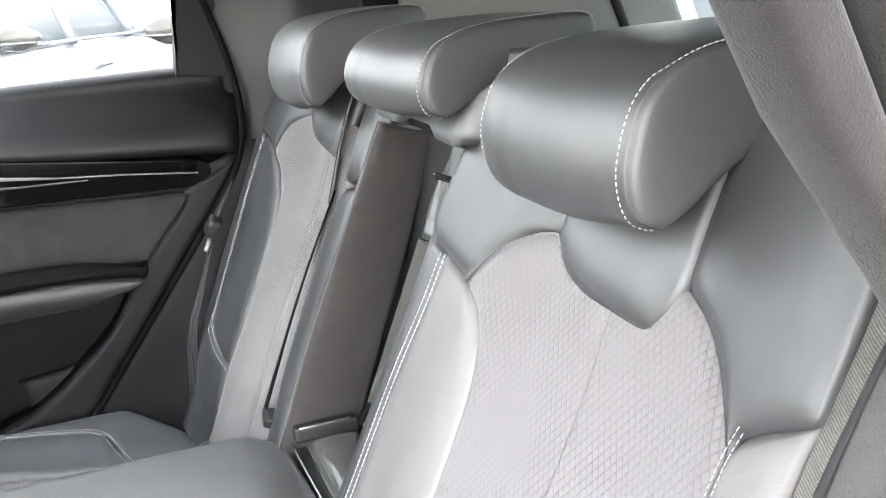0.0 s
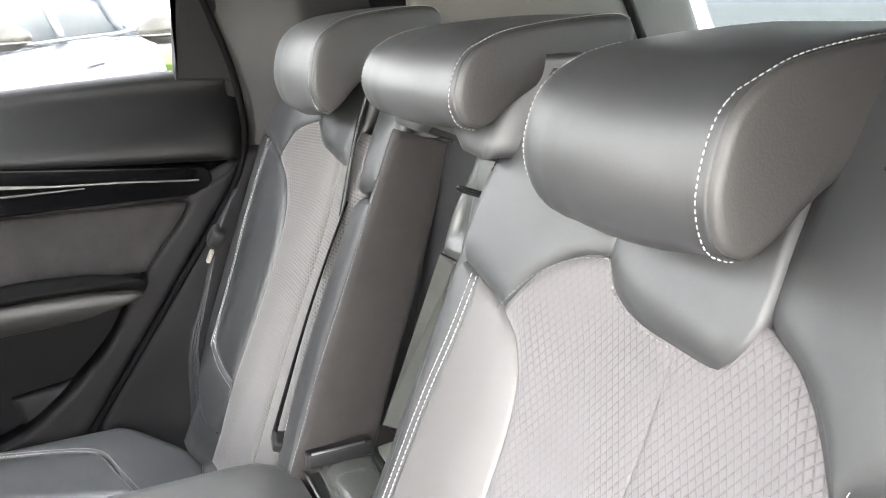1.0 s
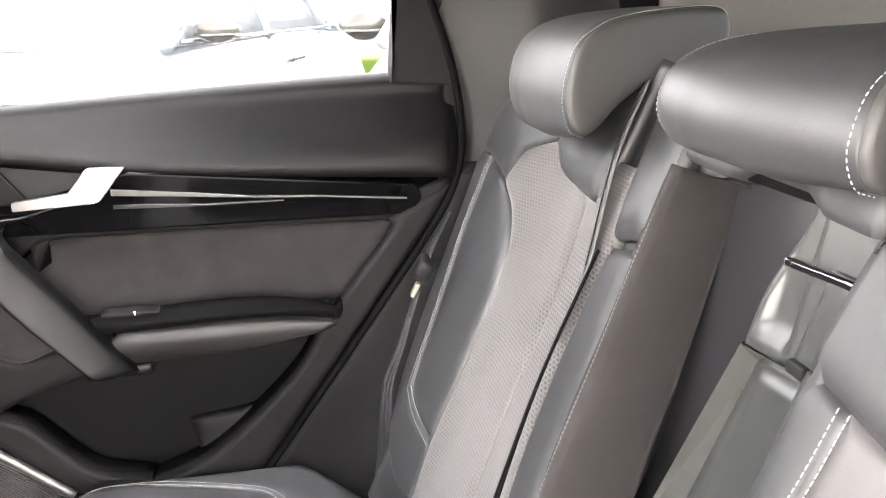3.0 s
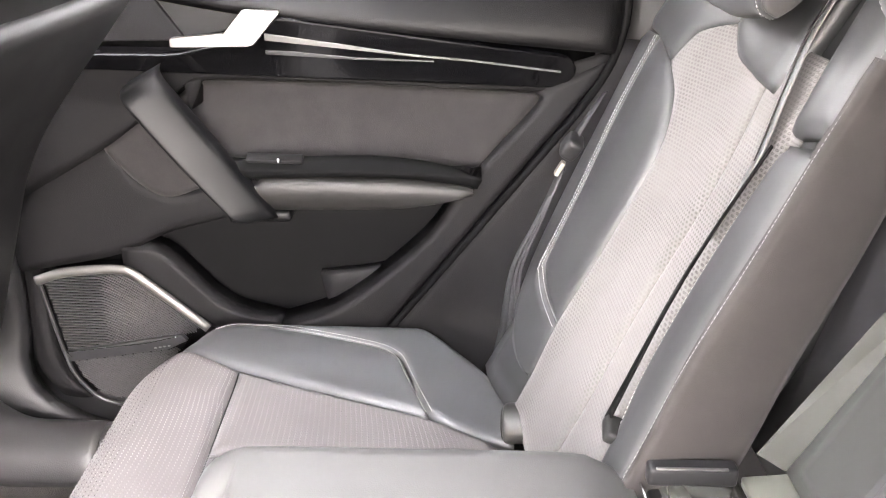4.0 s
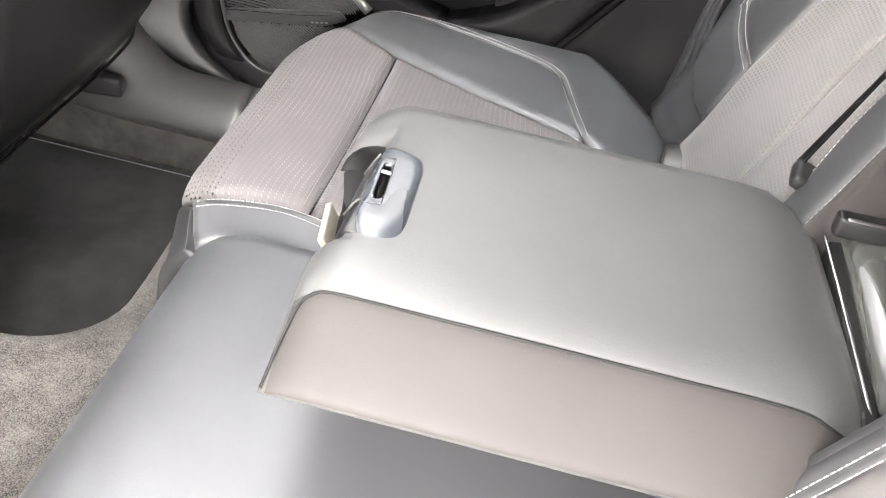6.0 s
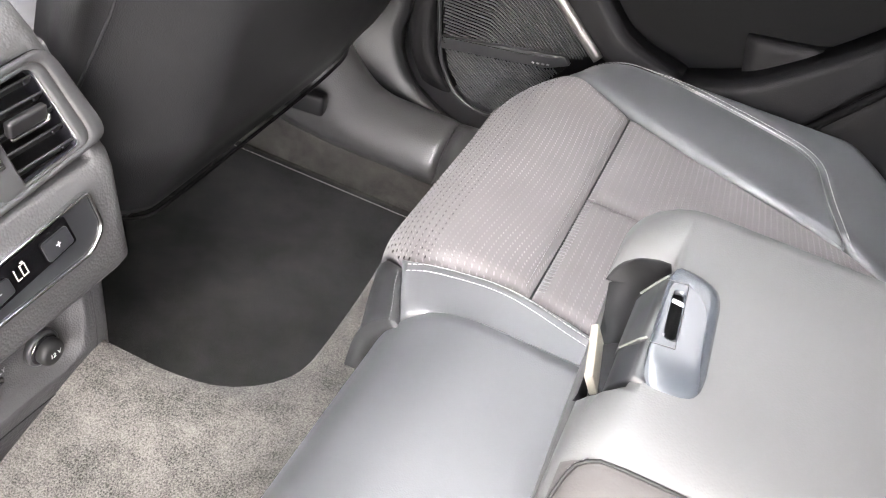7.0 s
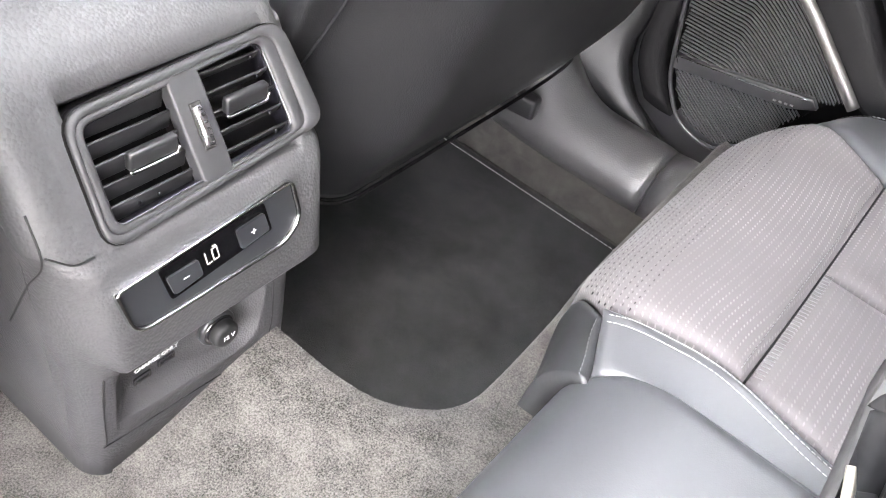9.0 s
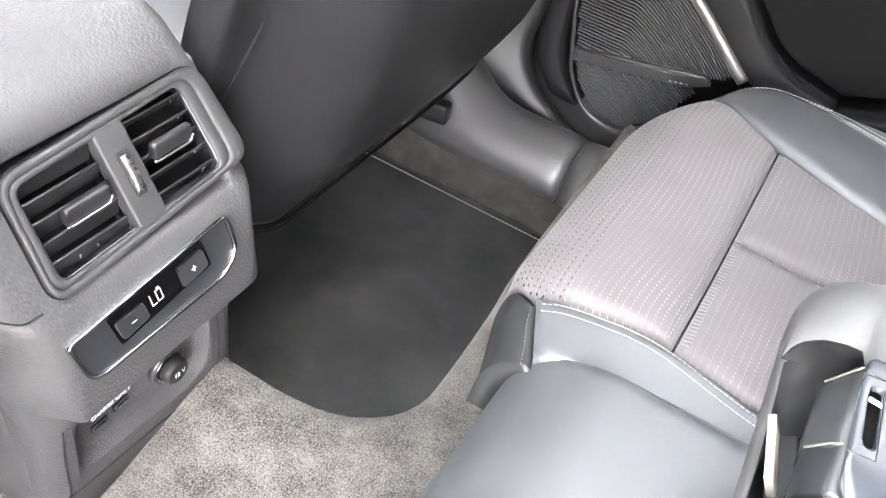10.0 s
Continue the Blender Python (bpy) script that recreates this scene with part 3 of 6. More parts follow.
patch("lower_suede_insert", [(-0.427, 0.622), (-0.39, 0.58), (-0.346, 0.556), (-0.286, 0.576)], [(-0.43, 0.630), (-0.372, 0.668), (-0.33, 0.70), (-0.28, 0.64)], [(-0.427, 0.622), (-0.43, 0.630)], [(-0.286, 0.576), (-0.28, 0.64)], door_plane(1.748), SUEDE, door, F_D, 20, 14, groove=0.004, thick=0.03, label="small grey suede insert")
patch("front_panel", [(-0.575, 0.43), (-0.43, 0.462), (-0.35, 0.50), (-0.25, 0.53)], [(-0.59, 0.56), (-0.432, 0.628), (-0.40, 0.588), (-0.346, 0.556), (-0.27, 0.575)], [(-0.575, 0.43), (-0.59, 0.56)], [(-0.25, 0.53), (-0.27, 0.575)], door_plane(1.752), SOFT, door, F_D, 24, 12, groove=0.004, edges="bt", thick=0.04)
patch("front_edge_panel", [(-0.565, 0.215), (-0.535, 0.215)], [(-0.60, 0.77), (-0.56, 0.77)], [(-0.545, 0.215), (-0.578, 0.28), (-0.575, 0.45), (-0.60, 0.77)], [(-0.50, 0.21), (-0.545, 0.28), (-0.548, 0.44), (-0.56, 0.77)], door_plane(1.757), SOFT, door, F_D, 8, 24, groove=0.004, edges="lr", thick=0.05)
# black gloss strip with the handle
strip = plate("trim_strip", rounded([(-0.60, 0.752), (0.204, 0.742), (0.222, 0.766), (0.210, 0.787), (-0.174, 0.829), (-0.215, 0.800), (-0.305, 0.775), (-0.60, 0.768)], [0.004, 0.014, 0.014, 0.012, 0.01, 0.02, 0.02, 0.004]), (0, 1.835, 0), (1, 0, 0), (0, -0.15, 1), 0.03, TRIM_GLOSS, door, "piano black trim strip", bevel=0.004, segments=3)
plate("chrome_line", [(-0.19, 0.7975), (-0.09, 0.7895), (0.0, 0.7815), (0.08, 0.7765), (0.198, 0.7650), (0.198, 0.7672), (0.08, 0.7788), (-0.01, 0.7848), (-0.09, 0.7950), (-0.19, 0.8065)], (0, 1.8325, 0), (1, 0, 0), (0, -0.15, 1), 0.003, RIM, strip, "slim polished metal inlay", bevel=0.0005)
# reflection below the inlay, modelled as a thin dark strip
plate("inlay_reflection", [(-0.19, 0.7790), (-0.076, 0.7750), (0.03, 0.7745), (0.03, 0.7760), (-0.076, 0.7778), (-0.15, 0.7832), (-0.19, 0.7840)], (0, 1.8325, 0), (1, 0, 0), (0, -0.15, 1), 0.003, SATIN_DARK, strip, bevel=0.0005)
recess = plate("handle_recess", rounded([(-0.60, 0.772), (-0.305, 0.778), (-0.215, 0.803), (-0.178, 0.832), (-0.215, 0.845), (-0.402, 0.862), (-0.60, 0.872)], 0.012), (0, 1.755, 0), (1, 0, 0), (0, 0, 1), 0.02, DARK, door, "dark recess behind the door handle")
plate("recess_cover", rounded([(-0.42, 0.775), (-0.30, 0.780), (-0.345, 0.842), (-0.42, 0.850)], 0.006), (0, 1.748, 0), (1, 0, 0), (0, 0, 1), 0.01, SOFT, recess)
handle = plate("door_handle", rounded([(-0.203, 0.7835), (-0.166, 0.828), (-0.214, 0.829), (-0.246, 0.7905)], 0.004), (0, 1.698, 0), (1, 0, 0), (0, 0, 1), 0.012, ALU, door, "satin chrome door handle", bevel=0.0012, segments=2)
plate("handle_bar", rounded([(-0.309, 0.7785), (-0.207, 0.7825), (-0.236, 0.7985), (-0.309, 0.7905)], 0.003), (0, 1.7005, 0), (1, 0, 0), (0, 0, 1), 0.010, ALU, handle, bevel=0.001, segments=2)
# armrest, pull bar, switch
patch("armrest", [(-0.20, 0.556), (-0.085, 0.562), (0.0, 0.569), (0.07, 0.589)], [(-0.197, 0.617), (-0.083, 0.6195), (0.0, 0.619), (0.072, 0.612), (0.085, 0.606)], [(-0.20, 0.556), (-0.215, 0.585), (-0.197, 0.617)], [(0.07, 0.589), (0.088, 0.598), (0.085, 0.606)], lambda a, b: (a, 1.715 - 0.045 * np.clip(np.cos((b - 0.598) / 0.048 * 1.35), 0, 1), b), PAD, door, F_D, 34, 20, groove=0.005, width=0.006, thick=0.08, label="padded door armrest with a satin sheen")
patch("armrest_top", [(-0.222, 0.612), (-0.083, 0.618), (0.0, 0.6175), (0.075, 0.610), (0.092, 0.604)], [(-0.240, 0.637), (-0.194, 0.6405), (-0.08, 0.646), (0.0, 0.644), (0.07, 0.634), (0.098, 0.618)], [(-0.222, 0.612), (-0.240, 0.637)], [(0.092, 0.604), (0.098, 0.618)], lambda a, b: (a, 1.670 + 1.1 * np.clip(b - 0.626, 0, 1) + 0.25 * np.clip(0.626 - b, 0, 1), b), BLACK, door, F_D, 34, 12, groove=0.003, width=0.004, thick=0.03, label="black top of the door armrest")
rbox("window_switch", (0.075, 0.016, 0.006), (-0.178, 1.682, 0.6400), SOFT, door, "black window switch panel", bevel=0.004, turn=(25, 0, 0))
rbox("switch_key", (0.004, 0.004, 0.006), (-0.172, 1.673, 0.640), CHROME, door, bevel=0.001)
bar = []
for k, y, w in ((0.0, 1.716, 0.80), (0.006, 1.690, 0.92), (0.03, 1.670, 0.98), (0.08, 1.662, 1.0), (0.5, 1.660, 1.0), (0.9, 1.662, 1.0), (0.965, 1.668, 1.0), (0.99, 1.686, 0.97), (1.0, 1.716, 0.9)):
    x, z = -0.347 + 0.152 * k, 0.744 - 0.190 * k
    ang = np.linspace(0, 2 * np.pi, 24, endpoint=False)
    cx, cy = np.sign(np.cos(ang)) * np.abs(np.cos(ang)) ** 0.3, np.sign(np.sin(ang)) * np.abs(np.sin(ang)) ** 0.3
    bar.append(np.stack([x + 0.025 * w * cx * 0.86, y + 0.015 * cy + 0.010 * cx, z + 0.025 * w * cx * 0.50 * (1 - sst((k - 0.82) / 0.15)) + 0 * ang], 1))
loft("pull_handle", smooth_curve(np.array(bar).reshape(9, -1), 40, True).reshape(40, 24, 3), PULL, door, "satin dark grey diagonal pull handle")
rbox("pull_handle_foot", (0.085, 0.05, 0.016), (-0.202, 1.706, 0.5555), PULL, door, bevel=0.006, turn=(0, -3, 0))
# map pocket step
patch("pocket_step", [(-0.122, 0.37), (-0.02, 0.415)], [(-0.135, 0.425), (-0.015, 0.45), (0.06, 0.535)], [(-0.122, 0.37), (-0.135, 0.425)], [(-0.02, 0.415), (0.06, 0.535)], door_plane(1.783), SOFT, door, F_D, 12, 10, groove=0.004, thick=0.02, label="moulded step in the door pocket")
patch("pocket_floor", [(-0.42, 0.452), (-0.30, 0.352), (-0.20, 0.350)], [(-0.42, 0.475), (-0.36, 0.47), (-0.275, 0.385), (-0.19, 0.358)], [(-0.42, 0.452), (-0.42, 0.475)], [(-0.20, 0.350), (-0.19, 0.358)], door_plane(1.745), SOFT, door, F_D, 20, 6, groove=0.002, thick=0.05)
# speaker grille: two fields with a bar between and a satin rim
grille = thing("speaker_grille", "dark ribbed loudspeaker grille with a satin upper rim in the door", "speaker grille")
GO = [(-0.545, 0.425), (-0.50, 0.437), (-0.425, 0.442), (-0.395, 0.428), (-0.302, 0.352), (-0.335, 0.327), (-0.39, 0.235), (-0.43, 0.212), (-0.478, 0.222), (-0.508, 0.258), (-0.523, 0.30)]
plate("backing", rounded(GO, 0.006), (0, 1.753, 0), (1, 0, 0), (0, 0, 1), 0.03, BLACK, grille, bevel=0.001)


def inside(poly, x, z):
    ok = False
    for i in range(len(poly)):
        (x0, z0), (x1, z1) = poly[i - 1], poly[i]
        if (z0 > z) != (z1 > z) and x < (x1 - x0) * (z - z0) / (z1 - z0) + x0:
            ok = not ok
    return ok


def bar_z(x):
    return 0.293 + (x + 0.518) * 0.17


def ribs(keep, step, curve):
    V, F = [], []
    for k in range(-30, 90):
        run = []
        for x in np.arange(-0.55, -0.29, 0.004):
            z = 0.20 + k * step + curve(x)
            if inside(GO, x, z) and keep(x, z):
                run.append((x, z))
            elif len(run) > 2:
                strip_faces(V, F, run)
                run = []
            else:
                run = []
        if len(run) > 2:
            strip_faces(V, F, run)
    return raw_mesh("ribs", V, F)


def strip_faces(V, F, run):
    b = len(V)
    for x, z in run:
        V += [(x, 1.7528, z - 0.0008), (x, 1.7495, z - 0.0004), (x, 1.7495, z + 0.0004), (x, 1.7528, z + 0.0008)]
    for i in range(len(run) - 1):
        o = b + 4 * i
        for j in range(3):
            F.append((o + j, o + j + 1, o + j + 5, o + j + 4))


part("upper_ribs", ribs(lambda x, z: z > bar_z(x) + 0.010, 0.0046, lambda x: -1.1 * max(0.0, x + 0.46) ** 1.25 - 0.02 * (x + 0.5)), GRILLE, grille, "fine curved grille ribs", kind="stuff")
part("lower_ribs", ribs(lambda x, z: z < bar_z(x) - 0.010, 0.0044, lambda x: -0.62 * (x + 0.5)), GRILLE, grille, "fine slanted grille ribs", kind="stuff")
plate("name_bar", rounded([(-0.523, 0.283), (-0.365, 0.310), (-0.335, 0.325), (-0.345, 0.336), (-0.524, 0.301)], 0.003), (0, 1.745, 0), (1, 0, 0), (0, 0, 1), 0.012, SATIN_DARK, grille, "smooth bar across the grille", bevel=0.002)
tube("bar_line", [(-0.515, 1.7435, 0.294), (-0.521, 1.7435, 0.302), (-0.40, 1.7435, 0.320), (-0.35, 1.7435, 0.333)], 0.0008, CHROME, grille, sharp=True)
for k in range(4):
    rbox("logo_bar", (0.004, 0.002, 0.002), (-0.385 + 0.007 * k, 1.7435, 0.3125 + 0.0014 * k), THREAD_GREY, grille, bevel=0.0006)
tube("rim", [(-0.548, 1.740, 0.424), (-0.50, 1.738, 0.440), (-0.425, 1.738, 0.446), (-0.393, 1.738, 0.431), (-0.300, 1.738, 0.352)], 0.0078, RIM, grille, "satin silver upper rim", flatten=0.7)
tube("lower_rim", [(-0.548, 1.746, 0.424), (-0.525, 1.746, 0.298), (-0.511, 1.746, 0.256), (-0.480, 1.746, 0.219), (-0.43, 1.746, 0.208), (-0.388, 1.746, 0.231)], 0.003, SATIN_DARK, grille)

# seal, rear quarter trim, far pillar and window
seal_thing = thing("door_seal", "black rubber seal round the far door opening", "door seal", kind="structure")
tube("lip", [(-0.09, 1.722, 0.28), (0.117, 1.722, 0.556), (0.240, 1.722, 0.725), (0.274, 1.724, 0.80), (0.279, 1.727, 0.86), (0.268, 1.735, 0.94), (0.236, 1.745, 1.05), (0.206, 1.75, 1.15)], 0.0055, BLACK, seal_thing, steps=60)
quarter = thing("wall_rear_quarter", "grey plastic trim beside the far rear seat", "interior trim", kind="structure")
patch("lower_trim", [(-0.05, 0.25), (0.35, 0.25)], [(0.275, 0.80), (0.45, 0.80)], [(-0.05, 0.25), (-0.045, 0.335), (0.118, 0.556), (0.238, 0.720), (0.275, 0.80)], [(0.35, 0.25), (0.45, 0.80)], lambda a, b: (a, 1.728 - 0.05 * sst((a - 0.08 - 0.6 * (b - 0.4)) / 0.2), b), SOFT, quarter, F_D, 16, 24, groove=0.002, thick=0.03)
patch("pillar_trim", [(0.28, 0.785), (0.55, 0.785)], [(0.215, 1.20), (0.45, 1.20)], [(0.28, 0.785), (0.284, 0.85), (0.277, 0.91), (0.24, 1.05), (0.215, 1.20)], [(0.55, 0.785), (0.45, 1.20)], lambda a, b: (a, 1.745 - 0.05 * sst((a - 0.27) / 0.12) + 0.02 * sst((b - 0.9) / 0.3), b), PAD, quarter, F_D, 16, 24, groove=0.002, thick=0.03, label="dark pillar trim")
rbox("corner_filler", (0.06, 0.04, 0.16), (0.292, 1.782, 0.90), SOFT, quarter, bevel=0.004)
win = thing("window_1", "tinted far rear door window", "window", kind="structure")
plate("pane", [(-0.62, 0.88), (0.20, 0.905), (0.20, 1.16), (-0.62, 1.16)], (0, 1.812, 0), (1, 0, 0), (0, 0, 1), 0.004, GLASS, win, bevel=0).visible_shadow = False
plate("corner_cover", rounded([(0.187, 0.912), (0.292, 0.905), (0.262, 1.03), (0.222, 1.16), (0.195, 1.16), (0.20, 1.04)], 0.003), (0, 1.752, 0), (1, 0, 0), (0, 0, 1), 0.05, SOFT, win, "dark rear corner of the window frame", bevel=0.003)


# ---- rear seats ----
def back_near(y, z):
    q = y - 0.69
    return 0.336 + 0.48 * (z - 0.815) - 0.018 * sst((q - 0.06) / 0.10) - 0.022 * sst((-q - 0.06) / 0.12)


def back_far(y, z):
    q = y - 1.36
    return 0.338 + 0.48 * (z - 0.815) - 0.035 * sst((q - 0.06) / 0.17) - 0.003 * sst((-q - 0.08) / 0.10)


def on(fn):
    return lambda y, z: (fn(y, z), y, z)


F_S = (-1, 0, 0.45)


def seam_on(fn, pts, parent, shift=0.0, material=None, **kw):
    c = smooth_curve(pts, 60)
    d = np.gradient(c, axis=0)
    d /= np.linalg.norm(d, axis=1, keepdims=True)
    c = c + shift * np.stack([-d[:, 1], d[:, 0]], 1)
    stitches(parent, np.stack([fn(c[:, 0], c[:, 1]), c[:, 0], c[:, 1]], 1), F_S, material, **kw)


def shell(name, fn, y0, y1, z0, z1, parent):
    """Foam body behind the sewn cover."""
    patch(name, [(y0, z0), (y1, z0)], [(y0, z1), (y1, z1)], [(y0, z0), (y0, z1)], [(y1, z0), (y1, z1)], lambda y, z: (fn(y, z) + 0.016, y, z), LEATHER, parent, F_S, 16, 20, groove=0.0, thick=0.10)


near = thing("rear_bench_half", "black leather rear seat back with grey patterned suede centre", "car seat", group="rear backrests")
S = on(back_near)
IN_L = [(0.795, 0.42), (0.796, 0.56), (0.799, 0.69), (0.806, 0.745), (0.824, 0.779), (0.853, 0.795)]
IN_R = [(0.552, 0.42), (0.548, 0.70), (0.546, 0.784), (0.553, 0.798), (0.579, 0.820), (0.604, 0.834), (0.633, 0.844)]
ARCH = [(0.853, 0.795), (0.827, 0.825), (0.798, 0.841), (0.771, 0.846)]
shell("foam", back_near, 0.52, 0.93, 0.40, 0.93, near)
CREASE = [(0.680, 0.42), (0.680, 0.70), (0.683, 0.785), (0.692, 0.848)]
patch("centre_panel", [IN_L[0], CREASE[0]], ARCH + [CREASE[-1]], IN_L, CREASE, S, SEATCLOTH, near, F_S, 30, 50, groove=0.003, label="grey suede centre with a pressed diamond pattern", edges="btl")
patch("centre_panel", [CREASE[0], IN_R[0]], [CREASE[-1], IN_R[-1]], CREASE, IN_R, S, SEATCLOTH, near, F_S, 30, 50, groove=0.003, label="grey suede centre with a pressed diamond pattern", edges="btr")
patch("tongue", [(0.771, 0.846), (0.754, 0.828), (0.724, 0.819), (0.682, 0.8165), (0.655, 0.816), (0.646, 0.819)], [(0.775, 0.96), (0.64, 0.96)], [(0.771, 0.846), (0.775, 0.96)], [(0.646, 0.819), (0.636, 0.836), (0.634, 0.855), (0.638, 0.90), (0.64, 0.96)], S, LEATHER, near, F_S, 26, 22, groove=0.006, width=0.009, edges="blr", lift=0.006, thick=0.02, label="smooth leather tongue below the head restraint")
patch("inner_shoulder", [(0.947, 0.810), (0.853, 0.795)], [(0.905, 0.955), (0.771, 0.955)], [(0.947, 0.810), (0.943, 0.879), (0.930, 0.905), (0.905, 0.955)], ARCH + [(0.773, 0.90), (0.771, 0.955)], S, LEATHER, near, F_S, 24, 24, groove=0.004, edges="br", label="smooth leather shoulder panel", sharp="r")
ST = [(0.912, 0.42), (0.913, 0.60), (0.913, 0.70), (0.907, 0.76), (0.906, 0.804)]
# this bolster and the outer one carry the painted doorway light
patch("inner_bolster", [ST[0], IN_L[0]], [(0.906, 0.803), (0.853, 0.795)], ST, IN_L, S, LEATHER_LIT, near, F_S, 20, 40, groove=0.004, label="smooth leather side bolster")
patch("bolster_edge", [(0.938, 0.42), ST[0]], [(0.947, 0.810), (0.906, 0.803)], [(0.938, 0.42), (0.938, 0.64), (0.950, 0.798), (0.947, 0.810)], ST, S, LEATHER, near, F_S, 8, 40, groove=0.004)
for d in (-0.0045, 0.0045):
    seam_on(back_near, ST, near, d)
seam_on(back_near, [(0.944, 0.878), (0.934, 0.900), (0.918, 0.930), (0.905, 0.953)], near, 0.004, RUBBER, pitch=0.0045, length=0.0036, r=0.0006)
rows_y = np.array([(0.950, 0.42), (0.950, 0.64), (0.955, 0.80), (0.945, 0.90)])
patch("inner_side", [(0, 0.42), (1, 0.42)], [(0, 0.93), (1, 0.93)], [(0, 0.42), (0, 0.93)], [(1, 0.42), (1, 0.93)], lambda k, z: (back_near(0.94, z) + 0.001 + 0.13 * k, np.interp(z, rows_y[:, 1], rows_y[:, 0]) - 0.012 * (1 - k) ** 4, z), LEATHER, near, (0, 1, 0), 10, 20, groove=0.0)
OUT_L = [(0.546, 0.790), (0.553, 0.799), (0.579, 0.820), (0.604, 0.834), (0.631, 0.846), (0.637, 0.871), (0.638, 0.902), (0.637, 0.935), (0.632, 0.960), (0.622, 0.985)]
patch("outer_shoulder", [(0.546, 0.790), (0.542, 0.806), (0.504, 0.827)], [(0.622, 0.985), (0.565, 0.985), (0.51, 0.975)], OUT_L, [(0.504, 0.827), (0.504, 0.887), (0.51, 0.975)], S, LEATHER, near, F_S, 24, 34, groove=0.005, label="smooth leather outer shoulder", lift=0.002)
patch("outer_bolster", [(0.552, 0.42), (0.506, 0.42)], [(0.546, 0.790), (0.541, 0.806), (0.504, 0.827)], [(0.552, 0.42), (0.548, 0.70), (0.546, 0.790)], [(0.506, 0.42), (0.506, 0.79), (0.504, 0.827)], S, LEATHER_LIT, near, F_S, 14, 34, groove=0.005)
for d in (-0.003, 0.003):
    seam_on(back_near, [(0.541, 0.808), (0.5435, 0.797), (0.5445, 0.78), (0.545, 0.70), (0.547, 0.6)], near, d * 0.75, pitch=0.0038, length=0.0026, r=0.00026)
seam_on(back_near, [(0.855, 0.794), (0.827, 0.823), (0.798, 0.839), (0.771, 0.8445)], near, 0, THREAD_GREY)
seam_on(back_near, [(0.771, 0.844), (0.754, 0.8265), (0.724, 0.8175), (0.69, 0.815)], near, 0, THREAD_GREY, length=0.0028)
patch("side_textile", [(0.0, 0.42), (1.0, 0.42)], [(0.0, 0.96), (1.0, 0.96)], [(0.0, 0.42), (0.0, 0.96)], [(1.0, 0.42), (1.0, 0.96)], lambda k, z: (back_near(0.504, z) + 0.004 + 0.10 * k ** 1.3, 0.503 - 0.045 * k ** 0.8, z), SIDECLOTH, near, (-0.3, -1, 0), 14, 40, groove=0.003, edges="l", flat=True, label="woven textile on the backrest's outer side")
stitches(near, [(back_near(0.504, z) + 0.012, 0.490, z) for z in np.linspace(0.6, 0.95, 30)], (-0.6, -1, 0), node_mat("olive_thread", (0.11, 0.11, 0.09), 0.8), 0.006, 0.0045, 0.0005)
plate("release_slot", rounded([(-0.020, 0.0), (-0.004, 0.009), (0.024, 0.007), (0.024, -0.009), (0.004, -0.009)], 0.006), (back_near(0.576, 0.927) - 0.0045, 0.576, 0.927), (0, -1, 0), (0.43, 0, 0.9), 0.006, DARK, near, "dark release slot in the shoulder", bevel=0.0012)

far = thing("rear_bench_half", "black leather rear seat back with ribbed grey cloth centre", "car seat", group="rear backrests")
S = on(back_far)
shell("foam", back_far, 1.24, 1.60, 0.38, 0.93, far)
FL = [(1.468, 0.40), (1.472, 0.44), (1.484, 0.505), (1.486, 0.618), (1.496, 0.717), (1.527, 0.775), (1.576, 0.806)]
FM = [(1.31, 0.40), (1.318, 0.494), (1.341, 0.60), (1.358, 0.74), (1.40, 0.86)]
FG = [(1.190, 0.40), (1.232, 0.53), (1.256, 0.58), (1.273, 0.65), (1.281, 0.71), (1.283, 0.755), (1.281, 0.795), (1.30, 0.86)]
FE = [(1.140, 0.40), (1.168, 0.54), (1.190, 0.62), (1.203, 0.715), (1.219, 0.811)]
FE2 = [(1.219, 0.811), (1.223, 0.876), (1.228, 0.94)]
FST = [(1.579, 0.543), (1.604, 0.625), (1.646, 0.730), (1.664, 0.819)]
patch("centre_panel", [FL[0], FM[0]], [FL[-1], (1.552, 0.843), (1.494, 0.862), FM[-1]], FL, FM, S, FARCLOTH, far, F_S, 26, 46, groove=0.004, label="ribbed light grey cloth centre")
patch("centre_panel", [FM[0], FG[0]], [FM[-1], FG[-1]], FM, FG, S, FARCLOTH, far, F_S, 20, 46, groove=0.004, label="ribbed light grey cloth centre")
patch("outer_bolster", [(1.579, 0.543), (1.526, 0.520), (1.484, 0.505)], [(1.664, 0.819), (1.576, 0.806)], FST, FL[2:], S, LEATHER, far, F_S, 18, 34, groove=0.005, label="smooth leather outer bolster")
patch("outer_side", [(1.474, 0.441), (1.466, 0.441)], [(1.7175, 0.8176), (1.664, 0.819)], [(1.474, 0.441), (1.511, 0.4435), (1.5585, 0.466), (1.62, 0.525), (1.659, 0.614), (1.688, 0.716), (1.7175, 0.8176)], [(1.466, 0.441), (1.484, 0.503), (1.526, 0.518), (1.577, 0.541)] + FST[1:], S, LEATHER, far, F_S, 14, 44, groove=0.004, edges="rt", label="leather outer side of the backrest")
for d in (-0.0042, 0.0042):
    seam_on(back_far, [(1.484, 0.508), (1.526, 0.520), (1.570, 0.538)] + FST, far, d)
